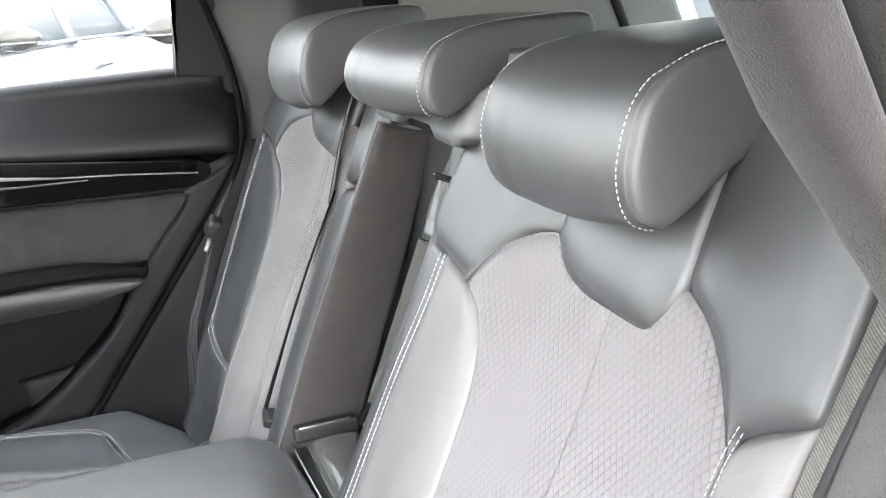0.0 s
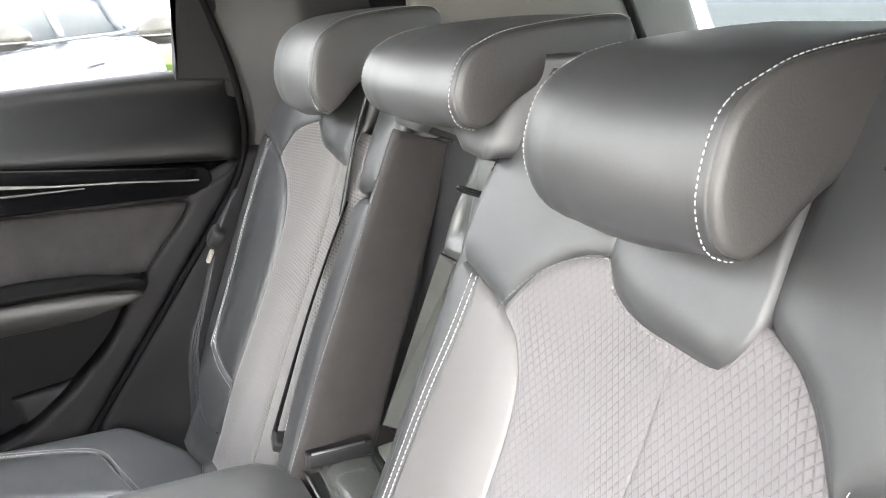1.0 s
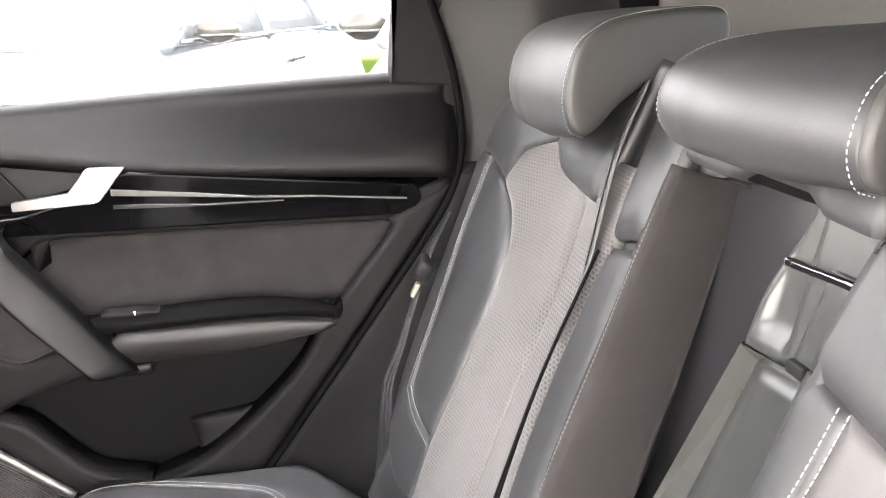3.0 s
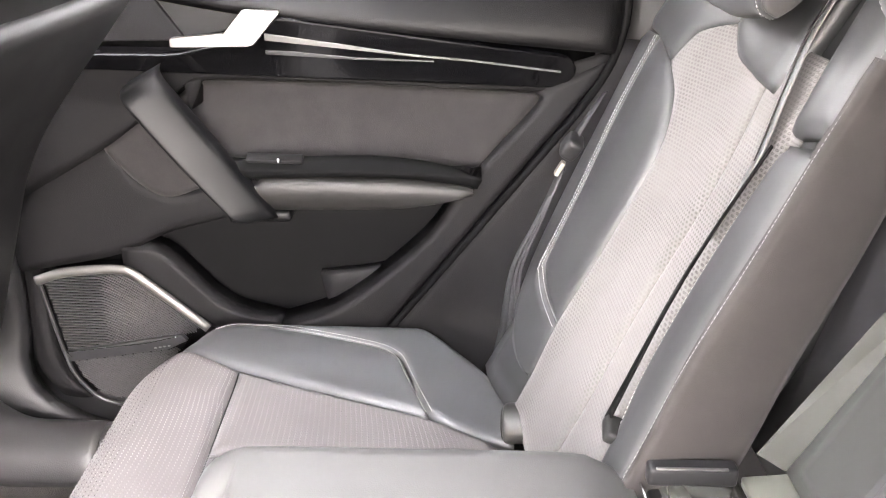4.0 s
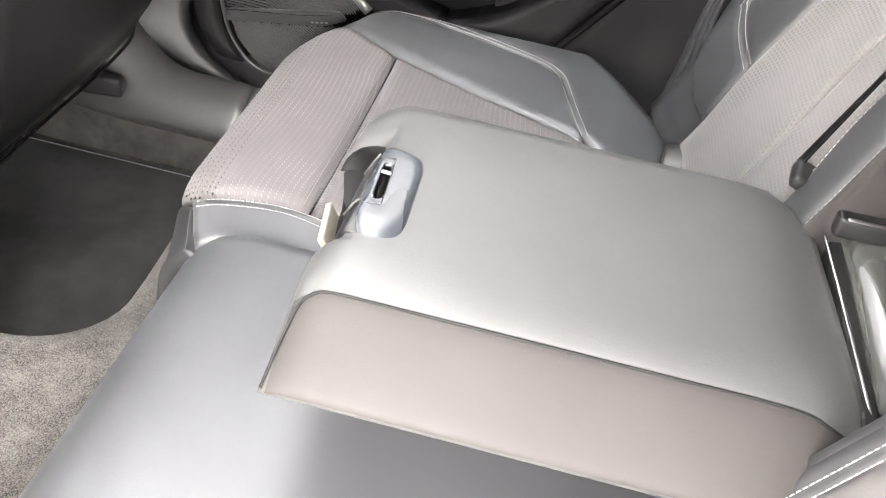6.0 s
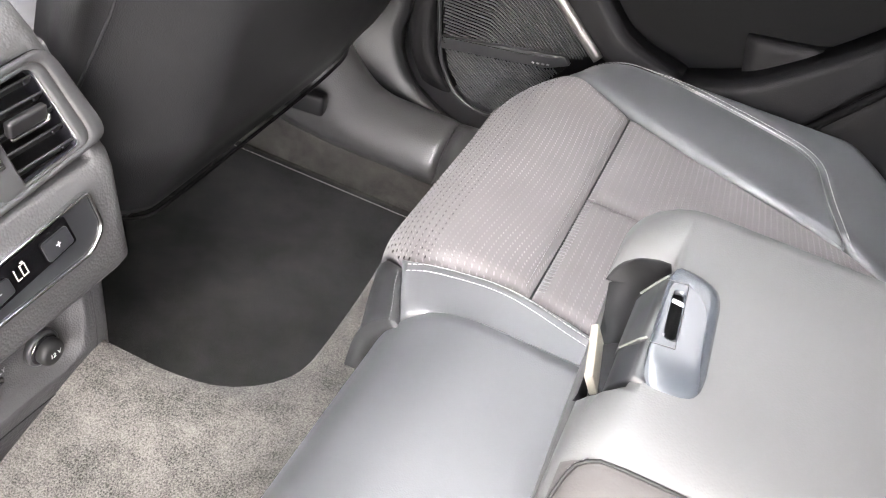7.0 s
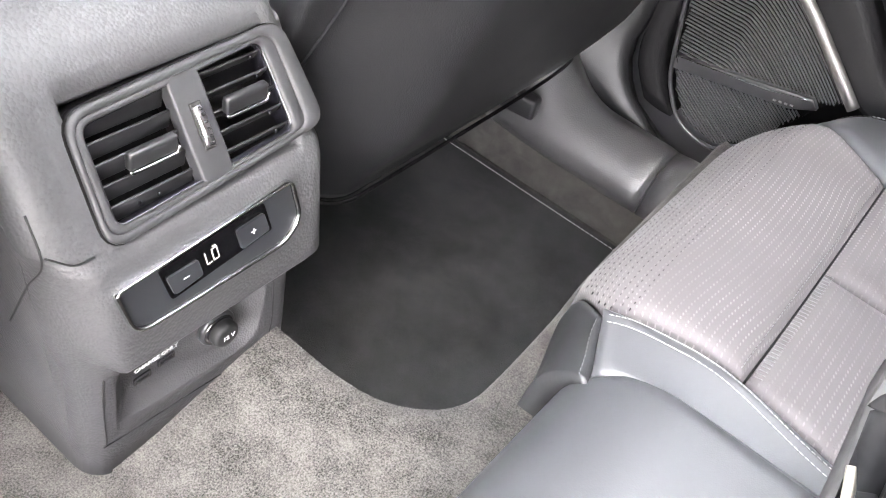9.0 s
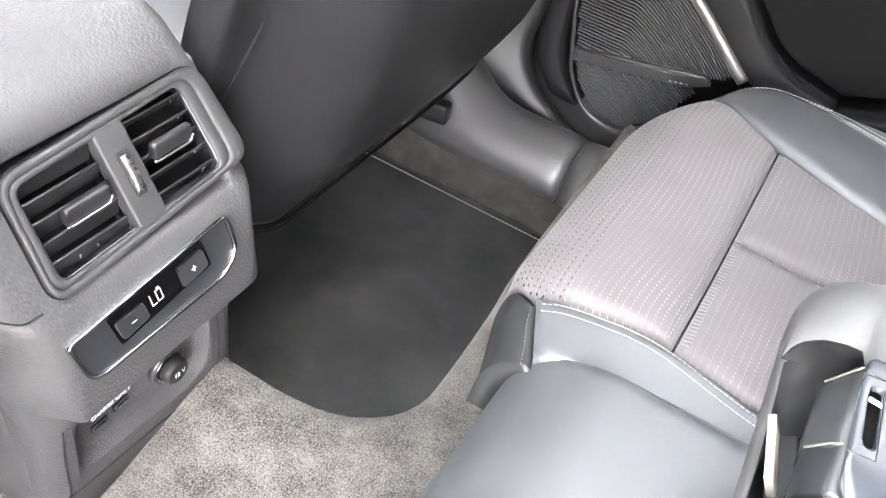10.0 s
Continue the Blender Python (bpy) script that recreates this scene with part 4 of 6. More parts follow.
patch("shoulder", [(1.715, 0.822), (1.664, 0.819), (1.576, 0.806)], [(1.64, 0.955), (1.494, 0.955)], [(1.715, 0.822), (1.693, 0.890), (1.64, 0.955)], [(1.576, 0.806), (1.552, 0.843), (1.494, 0.860), (1.494, 0.955)], S, LEATHER, far, F_S, 24, 24, groove=0.004, edges="br", label="smooth leather shoulder panel", sharp="r")
patch("tongue", [(1.494, 0.859), (1.465, 0.832), (1.42, 0.822), (1.353, 0.817)], [(1.494, 0.955), (1.34, 0.955)], [(1.494, 0.859), (1.494, 0.955)], [(1.353, 0.817), (1.348, 0.85), (1.34, 0.955)], S, LEATHER, far, F_S, 20, 18, groove=0.006, width=0.009, edges="blr", lift=0.006, thick=0.02, label="smooth leather tongue below the head restraint")
patch("inner_bolster", [FG[0], FE[0]], [(1.281, 0.792), (1.217, 0.806)], FG[:6] + [(1.281, 0.792)], FE[:4] + [(1.217, 0.806)], S, LEATHER, far, F_S, 16, 44, groove=0.005, label="smooth pale-lit leather inner bolster", puff=0.004)
patch("upper_inner_bolster", [(1.290, 0.797), (1.26, 0.806), (1.219, 0.811)], [(1.316, 0.94), (1.228, 0.94)], [(1.290, 0.797), (1.304, 0.86), (1.316, 0.94)], FE2, S, LEATHER, far, F_S, 18, 24, groove=0.005, puff=0.005)
ALL_E = FE + FE2[1:]
seam_on(back_far, [(y + 0.004, z) for y, z in ALL_E], far, 0, THREAD_GREY)
seam_on(back_far, [(y - 0.008, z) for y, z in FG[1:6]], far, 0, THREAD)
E_C = smooth_curve(ALL_E, 50)


def wall_surf(k, z):
    y = np.interp(z, E_C[:, 1], E_C[:, 0])
    return back_far(y, z) + 0.001 + k * (0.094 - 0.018 * sst((z - 0.6) / 0.35)), y - 0.007 + 0.013 * k, z


patch("inner_side", [(0.0, 0.48), (1.0, 0.48)], [(0.0, 0.875), (1.0, 0.85)], [(0.0, 0.48), (0.0, 0.875)], [(1.0, 0.48), (1.0, 0.83), (0.98, 0.85)], wall_surf, SUEDE_SIDE, far, (0, -1, 0), 14, 36, groove=0.003, label="flat brown-grey felt side facing the centre opening")

# head restraints: an overhanging profile drawn out sideways, with a sewn-in grained end
HR = [(0.0, 0.0), (-0.0135, 0.0075), (-0.0205, 0.026), (-0.0205, 0.048), (-0.012, 0.078), (0.003, 0.096), (0.026, 0.108), (0.060, 0.114), (0.100, 0.117), (0.140, 0.118), (0.163, 0.114), (0.173, 0.100), (0.170, 0.080), (0.155, 0.066), (0.120, 0.058), (0.088, 0.052), (0.060, 0.042), (0.034, 0.026), (0.014, 0.0085)]
HR_MID = np.array((0.055, 0.066))


def head_restraint(at, length, tall=1.0, splay=0.30):
    """at: the lower front tip at the end that faces the open door."""
    hr = thing("head_restraint", "black leather head restraint with white-stitched grained ends", "head restraint", at, group="rear head restraints")
    c = smooth_curve(HR + HR[:1], 81)[:-1]

    def ring(f, scale, y, swell=0.0):
        """One section: f along the length, drawn in by scale; the ends splay apart towards the front."""
        q = HR_MID + (c - HR_MID) * scale
        q[:, 0] -= swell * np.exp(-((c[:, 1] - 0.045) / 0.05) ** 2) * (c[:, 0] < 0.06)
        q[:, 1] -= 1.6 * swell * np.clip((0.05 - c[:, 1]) / 0.05, 0, 1) * (c[:, 0] < 0.05)
        lean = np.maximum(q[:, 0], -0.02) * (splay * (1 - f) - 0.22 * f)
        return np.stack([q[:, 0], y + lean, q[:, 1] * tall], 1)

    def far_scale(f):
        """The far end rounds off over its last four centimetres."""
        d = max(0.0, 1 - (1 - f) * length / 0.042)
        return 0.62 + 0.38 * math.sqrt(max(0.0, 1 - d * d))

    rings = []
    for q, k in ((0.0, 0.968), (0.0015, 0.978), (0.004, 0.988), (0.008, 0.995), (0.014, 1.0), (0.022, 1.0)):
        rings.append(ring(q / length, k, q))
    for f in np.linspace(0.16, 0.66, 10):
        rings.append(ring(f, 1.0, f * length, 0.006 * math.sin(math.pi * (f - 0.1) / 0.8)))
    for g in np.linspace(0.0, 1.0, 16)[1:]:
        f = 0.66 + 0.34 * math.sin(g * math.pi / 2)
        rings.append(ring(f, far_scale(f), f * length, 0.006 * (1 - g)))
    loft("cushion", rings, LEATHER, hr)
    # end faces the open door; that light is put into its paler colour
    end = [ring(0.0, k, y) for k, y in ((0.955, 0.006), (0.964, 0.001), (0.963, -0.0012), (0.956, -0.0032), (0.94, -0.0050), (0.90, -0.0064), (0.80, -0.0076), (0.6, -0.0088), (0.35, -0.0094), (0.1, -0.0096))]
    loft("end_panel", end, LEATHER_GRAIN_LIT, hr, "grained leather end panel with door light painted in")
    line = ring(0.02, 1.000, 0.0046)
    top_line = ring(0.0, 0.984, 0.0004)
    stitches(hr, line[np.arange(76, 97) % 80], (-0.75, -0.8, 0.1), THREAD, 0.0038, 0.0027, 0.00042, 0.0007)
    stitches(hr, np.concatenate([line[16:18], top_line[20:46]]), (-0.1, -1.0, 0.6), THREAD, 0.0038, 0.0027, 0.00042, 0.0010)
    f = 1 - 0.022 / length
    stitches(hr, ring(f, far_scale(f) + 0.004, f * length, 0.002)[4:26], (-0.8, 0.4, 0.2), THREAD, 0.0038, 0.0027, 0.00042, 0.0009)
    for y in (0.35, 0.65):
        tube("post", [(0.075, y * length, 0.06 * tall), (0.085, y * length, -0.06)], 0.006, DARK, hr, n=10, steps=6)
    return hr


head_restraint((0.330, 0.631, 0.880), 0.196, 0.88, 0.0)
head_restraint((0.318, 0.902, 0.915), 0.232, 0.64)
head_restraint((0.318, 1.330, 0.886), 0.215, 1.0)

# opening behind the folded armrest
cav = thing("armrest_opening", "dark plastic-lined opening left by the folded centre armrest", "seat opening", kind="structure")


def cav_at(depth):
    return lambda y, z: (0.3525 + 0.24 * (z - 0.7694) + depth + 0 * y, y, z)


def bevel(name, a, b, da, db, label=""):
    """A sloping face between two lines on the opening's back, at depths da and db."""
    P = [Vector(cav_at(d)(np.float64(y), np.float64(z))) for ln, d in ((a, da), (b[::-1], db)) for y, z in ln]
    bm = bmesh.new()
    front = [bm.verts.new(p) for p in P]
    f0 = bm.faces.new(front)
    got = bmesh.ops.extrude_face_region(bm, geom=[f0])
    bmesh.ops.translate(bm, verts=[g for g in got["geom"] if isinstance(g, bmesh.types.BMVert)], vec=(0.006, 0, -0.003))
    part(name, bm, HINGE, cav, label, smooth=False)


patch("back_wall", [(1.27, 0.50), (0.93, 0.50)], [(1.29, 0.93), (0.93, 0.93)], [(1.27, 0.50), (1.29, 0.93)], [(0.93, 0.50), (0.93, 0.93)], cav_at(0.052), SATIN_DARK, cav, F_S, 8, 12, groove=0.0, label="dark back of the opening")
RIDGE, RIDGE_IN = [(1.162, 0.560), (1.083, 0.770)], [(1.136, 0.562), (1.077, 0.757)]
patch("hatch_panel", [RIDGE_IN[0], (0.93, 0.562)], [RIDGE_IN[1], (0.93, 0.768)], RIDGE_IN, [(0.93, 0.562), (0.93, 0.768)], cav_at(0.014), CAVITY, cav, F_S, 12, 12, groove=0, thick=0.006, label="recessed grey hatch panel")
bevel("side_bevel", RIDGE, RIDGE_IN, 0.0, 0.014, "sloping side of the hatch recess")
bevel("top_bevel", [RIDGE[1], (0.93, 0.782)], [RIDGE_IN[1], (0.93, 0.768)], -0.002, 0.014)
bevel("ridge_side", [(1.166, 0.560), (1.090, 0.775)], RIDGE, 0.048, 0.0)
patch("upper_hatch_panel", [RIDGE[1], (0.93, 0.782)], [(1.052, 0.905), (0.93, 0.905)], [RIDGE[1], (1.076, 0.815), (1.060, 0.87), (1.052, 0.905)], [(0.93, 0.782), (0.93, 0.905)], lambda y, z: (cav_at(0.0)(y, z)[0] + 0.010 * sst((y - 1.030) / 0.012) * (1 - sst((y - 1.062) / 0.022)) * sst((z - 0.772) / 0.02) - 0.004 * (1 - sst((y - 1.022) / 0.006)), y, z), CAVITY, cav, F_S, 70, 20, groove=0.003, width=0.003, edges="lb", thick=0.03, label="smooth grey upper hatch cover with a hollow beside its edge")
patch("hatch_flap", [(1.0127, 0.786), (0.93, 0.788)], [(1.001, 0.848), (0.93, 0.850)], [(1.0127, 0.786), (1.001, 0.848)], [(0.93, 0.788), (0.93, 0.850)], cav_at(-0.009), CAVITY, cav, F_S, 14, 14, groove=0.002, width=0.004, edges="lbt", thick=0.006, label="raised flap on the hatch")
rbox("flap_notch", (0.006, 0.020, 0.009), (cav_at(-0.008)(1.004, 0.782)[0], 1.004, 0.782), RUBBER, cav, bevel=0.002)
tube("catch_rod", [(0.3475, 0.930, 0.8515), (0.351, 0.965, 0.8495), (0.3575, 1.015, 0.844), (0.3612, 1.0425, 0.841)], 0.0036, GLOSS, cav, "glossy black catch rod with a bright tip", n=12, steps=14)
rbox("rod_tip", (0.006, 0.004, 0.006), (0.3615, 1.0438, 0.8408), ALU, cav, "bright rod tip", bevel=0.0015)
HOOD = [(1.150, 0.897), (1.136, 0.8945), (1.080, 0.8935), (1.060, 0.9015), (0.992, 0.900), (0.971, 0.8905), (0.935, 0.889), (0.893, 0.889)]
patch("hood", HOOD, [(1.15, 0.965), (0.893, 0.965)], [HOOD[0], (1.15, 0.965)], [HOOD[-1], (0.893, 0.965)], lambda y, z: (0.328 + 0.35 * (z - 0.88) + 0.055 * sst((0.928 - y) / 0.034), y, z), LEATHER, cav, F_S, 60, 14, groove=0.004, width=0.004, edges="b", thick=0.022, label="leather hood below the centre head restraint", sharp="b")
# solid black block in place of the slot's shade
rbox("hood_slot", (0.030, 0.110, 0.020), (0.360, 1.035, 0.900), BLACK, cav, "black block painting the shaded slot behind the hood", bevel=0.004)
rings = []
for x, z in ((0.222, 0.490), (0.2225, 0.514), (0.2255, 0.524), (0.2315, 0.5305), (0.240, 0.5335), (0.256, 0.5345), (0.276, 0.5335), (0.2915, 0.531), (0.2915, 0.500)):
    rings.append([(x, y, z) for y in (0.935, 0.938, 0.99, 1.05, 1.11, 1.165, 1.168)] + [(x, y, 0.485) for y in (1.168, 1.165, 1.11, 1.05, 0.99, 0.938, 0.935)])
loft("hinge_cover", rings, HINGE, cav, "curved glossy grey hinge cover")
rbox("hinge_plate", (0.085, 0.235, 0.010), (0.338, 1.05, 0.5325), PALE_REFLECT, cav, "flat grey plate behind the hinge, paled by a painted reflection", bevel=0.003, turn=(0, -6, 0))
rbox("hinge_bracket", (0.075, 0.016, 0.018), (0.250, 1.160, 0.541), DARK, cav, "dark hinge bracket", bevel=0.004)
rbox("bracket_line", (0.060, 0.003, 0.002), (0.248, 1.153, 0.550), ALU, cav, bevel=0.001)

# ---- seat cushions ----
def cushion_surf(front=-0.30, radius=0.085, top=0.372, corner=0.06, inner=0.03):
    def s(a, y):
        a0 = front + corner * sst((y - 1.56) / 0.16) + inner * (1 - sst((y - 1.17) / 0.14))
        th = np.clip((a0 - a) / radius, 0, 1.45)
        rest = np.maximum(a0 - a - 1.45 * radius, 0)
        x = np.where(a > a0, a, a0 - radius * np.sin(th) - 0.12 * rest)
        z = top - radius * (1 - np.cos(th)) - rest
        z = z + 0.008 * sst((y - 1.55) / 0.08) - 0.055 * np.clip((y - 1.695) / 0.05, 0, 1) ** 2 - 0.02 * sst((a - 0.02) / 0.12)
        return x, y, z
    return s


F_C = (-0.3, 0, 1)
seat = thing("rear_seat_cushion", "grey patterned cloth cushion with leather bolsters beside closed door", "seat cushion")
C = cushion_surf()
CL = [(-0.50, 1.310), (-0.40, 1.264), (-0.358, 1.234), (-0.340, 1.2245), (-0.31, 1.228), (-0.257, 1.233), (-0.2215, 1.231)]
CR_ = [(-0.50, 1.60), (-0.40, 1.650), (-0.345, 1.655), (-0.318, 1.643), (-0.2225, 1.587)]
patch("front_panel", [CL[0], CR_[0]], [CL[-1], (-0.2215, 1.41), CR_[-1]], CL, CR_, C, CUSHIONCLOTH, seat, F_C, 40, 34, groove=0.009, width=0.0055, label="grey cloth front panel with rows of light marks", flat=True)
patch("rear_panel", [(-0.2225, 1.231), (-0.2225, 1.4055)], [(0.12, 1.20), (0.12, 1.3865)], [(-0.2225, 1.231), (-0.135, 1.214), (0.0, 1.20), (0.12, 1.20)], [(-0.2225, 1.4055), (-0.10, 1.3995), (0.12, 1.3865)], C, CUSHIONCLOTH, seat, F_C, 24, 34, groove=0.009, width=0.0055, label="grey cloth rear panel", flat=True)
patch("rear_panel", [(-0.2225, 1.4055), (-0.2225, 1.587)], [(0.12, 1.3865), (0.12, 1.46)], [(-0.2225, 1.4055), (-0.10, 1.3995), (0.12, 1.3865)], [(-0.2225, 1.587), (-0.026, 1.512), (0.034, 1.488), (0.12, 1.46)], C, CUSHIONCLOTH, seat, F_C, 24, 34, groove=0.009, width=0.0055, label="grey cloth rear panel", flat=True)
B_IN = [(-0.50, 1.605), (-0.40, 1.653), (-0.345, 1.658), (-0.318, 1.646), (-0.235, 1.594), (-0.026, 1.516), (0.034, 1.491)]
B_OUT = [(-0.50, 1.66), (-0.38, 1.69), (-0.335, 1.70), (-0.294, 1.707), (-0.192, 1.699), (-0.06, 1.658), (-0.015, 1.630), (0.006, 1.582), (0.034, 1.497)]
patch("outer_bolster", [B_IN[0], B_OUT[0]], [B_IN[-1], B_OUT[-1]], B_IN, B_OUT, C, LEATHER_SHEEN, seat, F_C, 14, 60, groove=0.005, width=0.006, label="smooth leather bolster edged with white stitching")
patch("outer_side", [(-0.50, 1.662), (-0.50, 1.74)], [(0.14, 1.46), (0.145, 1.56)], [(-0.50, 1.663), (-0.38, 1.693), (-0.294, 1.710), (-0.192, 1.702), (-0.06, 1.661), (-0.013, 1.633), (0.009, 1.585), (0.036, 1.498), (0.14, 1.46)], [(-0.50, 1.74), (-0.40, 1.745), (-0.20, 1.745), (-0.02, 1.725), (0.09, 1.63), (0.145, 1.56)], C, LEATHER_SHEEN, seat, F_C, 14, 60, groove=0.004, edges="l")


def seam_c(pts, parent, shift=0.0, surf=C, **kw):
    c = smooth_curve(pts, 80)
    d = np.gradient(c, axis=0)
    d /= np.linalg.norm(d, axis=1, keepdims=True)
    c = c + shift * np.stack([-d[:, 1], d[:, 0]], 1)
    stitches(parent, np.stack(surf(c[:, 0], c[:, 1]), 1), (-0.2, 0, 1), **kw)


for d in (-0.0042, 0.0042):
    seam_c(B_OUT[1:], seat, d)
# leather strip on the inner edge: a flat top that ends in a sewn front corner, and the face below it
STRIP_OUT = [(-0.341, 1.2235), (-0.326, 1.2250), (-0.31, 1.2275), (-0.257, 1.2325), (-0.22, 1.230), (-0.135, 1.212), (0.0, 1.199), (0.12, 1.198)]
STRIP_IN = [(-0.313, 1.163), (-0.295, 1.172), (-0.26, 1.177), (-0.20, 1.178), (0.0, 1.170), (0.12, 1.166)]


def strip_surf(a, y):
    z = np.interp(a, (-0.345, -0.325, -0.30, -0.26, 0.0, 0.12), (0.3595, 0.3640, 0.3675, 0.371, 0.372, 0.356))
    k = np.clip((1.222 - y) / 0.058, 0, 1)
    return a, y, z - 0.010 * k - 0.008 * np.clip((1.176 - y) / 0.012, 0, 1) ** 2


patch("inner_bolster", [STRIP_OUT[0], STRIP_IN[0]], [STRIP_OUT[-1], STRIP_IN[-1]], STRIP_OUT, STRIP_IN, strip_surf, LEATHER_SHEEN, seat, F_C, 14, 60, groove=0.004, width=0.004, edges="bl", thick=0.02, label="smooth leather strip with double white stitching")


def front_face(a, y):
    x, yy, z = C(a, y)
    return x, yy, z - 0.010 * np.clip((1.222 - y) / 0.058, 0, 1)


# no painted sheen here: the darker leather stands for the downward face's shade
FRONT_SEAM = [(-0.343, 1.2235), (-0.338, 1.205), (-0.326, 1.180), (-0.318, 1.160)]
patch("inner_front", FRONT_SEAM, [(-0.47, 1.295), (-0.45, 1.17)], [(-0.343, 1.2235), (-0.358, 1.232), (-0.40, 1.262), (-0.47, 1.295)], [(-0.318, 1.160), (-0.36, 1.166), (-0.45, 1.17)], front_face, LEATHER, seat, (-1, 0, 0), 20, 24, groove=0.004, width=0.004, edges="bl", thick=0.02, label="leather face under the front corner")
fs = smooth_curve([(a - 0.005, y) for a, y in FRONT_SEAM], 40)
stitches(seat, np.stack(front_face(fs[:, 0], fs[:, 1]), 1), (-1, 0, 0.4), THREAD_GREY)
for d in (0.006, 0.0135):
    seam_c([(-0.332, 1.222), (-0.31, 1.228), (-0.257, 1.2325), (-0.22, 1.230), (-0.135, 1.212), (0.0, 1.199)], seat, -d, strip_surf)
PUNCH = node_mat("punched_hole", (0.030, 0.028, 0.029), 0.9, vary=0.1, spec=0.1)
for k in range(9):
    seam_c([(-0.325 - 0.0085 * k, 1.234 + 0.0075 * max(0, k - 3) + 0.004 * (k % 2)), (-0.325 - 0.0085 * k, 1.645)], seat, 0, material=PUNCH, pitch=0.0078, length=0.0028, r=0.0007, rise=-0.0003, name="perforation")
# dark tubes laid in the grooves to paint the seams' shade; no real cord
sunk = smooth_curve([(-0.2225, 1.233), (-0.2215, 1.32), (-0.2215, 1.41), (-0.2225, 1.585)], 50)
tube("seam_shade", np.stack(C(sunk[:, 0], sunk[:, 1]), 1) + np.array((0, 0, -0.0078)), 0.0011, RUBBER, seat, "dark line painting the shade in a sunk seam", n=6, steps=50)
for u in np.linspace(1.240, 1.400, 34):
    tick = np.array([(-0.2185, u), (-0.2135, u + 0.0012)])
    stitches(seat, np.stack(C(tick[:, 0], tick[:, 1]), 1), (-0.3, 0, 1), THREAD_GREY, 0.0055, 0.0040, 0.00032, -0.0006, name="whip_stitch")
seam_c([(-0.2300, 1.24), (-0.2290, 1.58)], seat, 0, material=THREAD_GREY, pitch=0.0050, length=0.0035)
lane = smooth_curve([(-0.218, 1.4055), (-0.10, 1.3995), (0.12, 1.3865)], 50)
tube("seam_shade", np.stack(C(lane[:, 0], lane[:, 1]), 1) + np.array((0, 0, -0.0082)), 0.0009, RUBBER, seat, "dark line painting the shade in a sunk seam", n=6, steps=50)
patch("seat_skirt", [(0.14, 1.20), (0.14, 1.72)], [(0.24, 1.19), (0.24, 1.70)], [(0.14, 1.20), (0.24, 1.19)], [(0.14, 1.72), (0.24, 1.70)], lambda a, y: (a, y, 0.33 + 0 * a), DARK, seat, F_C, 6, 10, groove=0)

midc = thing("centre_seat_cushion", "smooth black leather centre seat cushion under the armrest", "seat cushion")
MS = cushion_surf(-0.245, 0.088, 0.374, 0.0, 0.0)


def mid_surf(a, y):
    x, yy, z = MS(a, y)
    return x, yy, z - 0.007 * np.clip((y - 1.174) / 0.010, 0, 1) ** 2 - 0.016 * np.clip((0.829 - y) / 0.014, 0, 1) ** 2


patch("cover", [(-0.45, 0.815), (-0.45, 1.184)], [(0.20, 0.815), (0.20, 1.175)], [(-0.45, 0.815), (0.20, 0.815)], [(-0.45, 1.184), (-0.30, 1.184), (0.20, 1.175)], mid_surf, LEATHER_SHEEN, midc, F_C, 36, 50, groove=0.003)
nseat = thing("rear_seat_cushion", "grey patterned cloth cushion with leather bolsters at open doorway", "seat cushion")
NS = cushion_surf(-0.30, 0.085, 0.372, 0.0, 0.0)
patch("panel", [(-0.50, 0.46), (-0.50, 0.765)], [(0.14, 0.52), (0.14, 0.80)], [(-0.50, 0.46), (-0.30, 0.42), (0.14, 0.52)], [(-0.50, 0.765), (0.14, 0.80)], NS, CUSHIONCLOTH, nseat, F_C, 24, 40, groove=0.005, flat=True)
patch("inner_bolster", [(-0.50, 0.768), (-0.50, 0.812)], [(0.14, 0.803), (0.14, 0.813)], [(-0.50, 0.768), (0.14, 0.803)], [(-0.50, 0.812), (0.14, 0.813)], NS, LEATHER, nseat, F_C, 8, 40, groove=0.005)
patch("outer_bolster", [(-0.50, 0.40), (-0.50, 0.457)], [(0.14, 0.45), (0.14, 0.517)], [(-0.50, 0.40), (-0.30, 0.36), (0.14, 0.45)], [(-0.50, 0.457), (-0.30, 0.417), (0.14, 0.517)], NS, LEATHER, nseat, F_C, 10, 40, groove=0.005)

# ---- folded centre armrest ----
arm = thing("folding_armrest", "folded-down black leather centre armrest with a silver latch", "armrest")
SEC = [(1.176, 0.5408), (1.095, 0.5425), (1.060, 0.5425), (1.035, 0.5425), (1.0, 0.5425), (0.982, 0.5412), (0.970, 0.5385), (0.963, 0.5355), (0.9595, 0.5332), (0.958, 0.5318), (0.9555, 0.5312), (0.952, 0.5295), (0.942, 0.5225), (0.928, 0.5115), (0.915, 0.500), (0.9075, 0.493), (0.905, 0.489), (0.907, 0.484), (0.925, 0.465), (0.96, 0.445), (1.0, 0.430), (1.035, 0.425), (1.060, 0.4235), (1.095, 0.422), (1.15, 0.425), (1.188, 0.436), (1.203, 0.460), (1.2065, 0.50), (1.205, 0.519), (1.200, 0.531), (1.190, 0.538)]
sec = np.array(SEC)
cm = np.array((1.055, 0.475))
rings = []
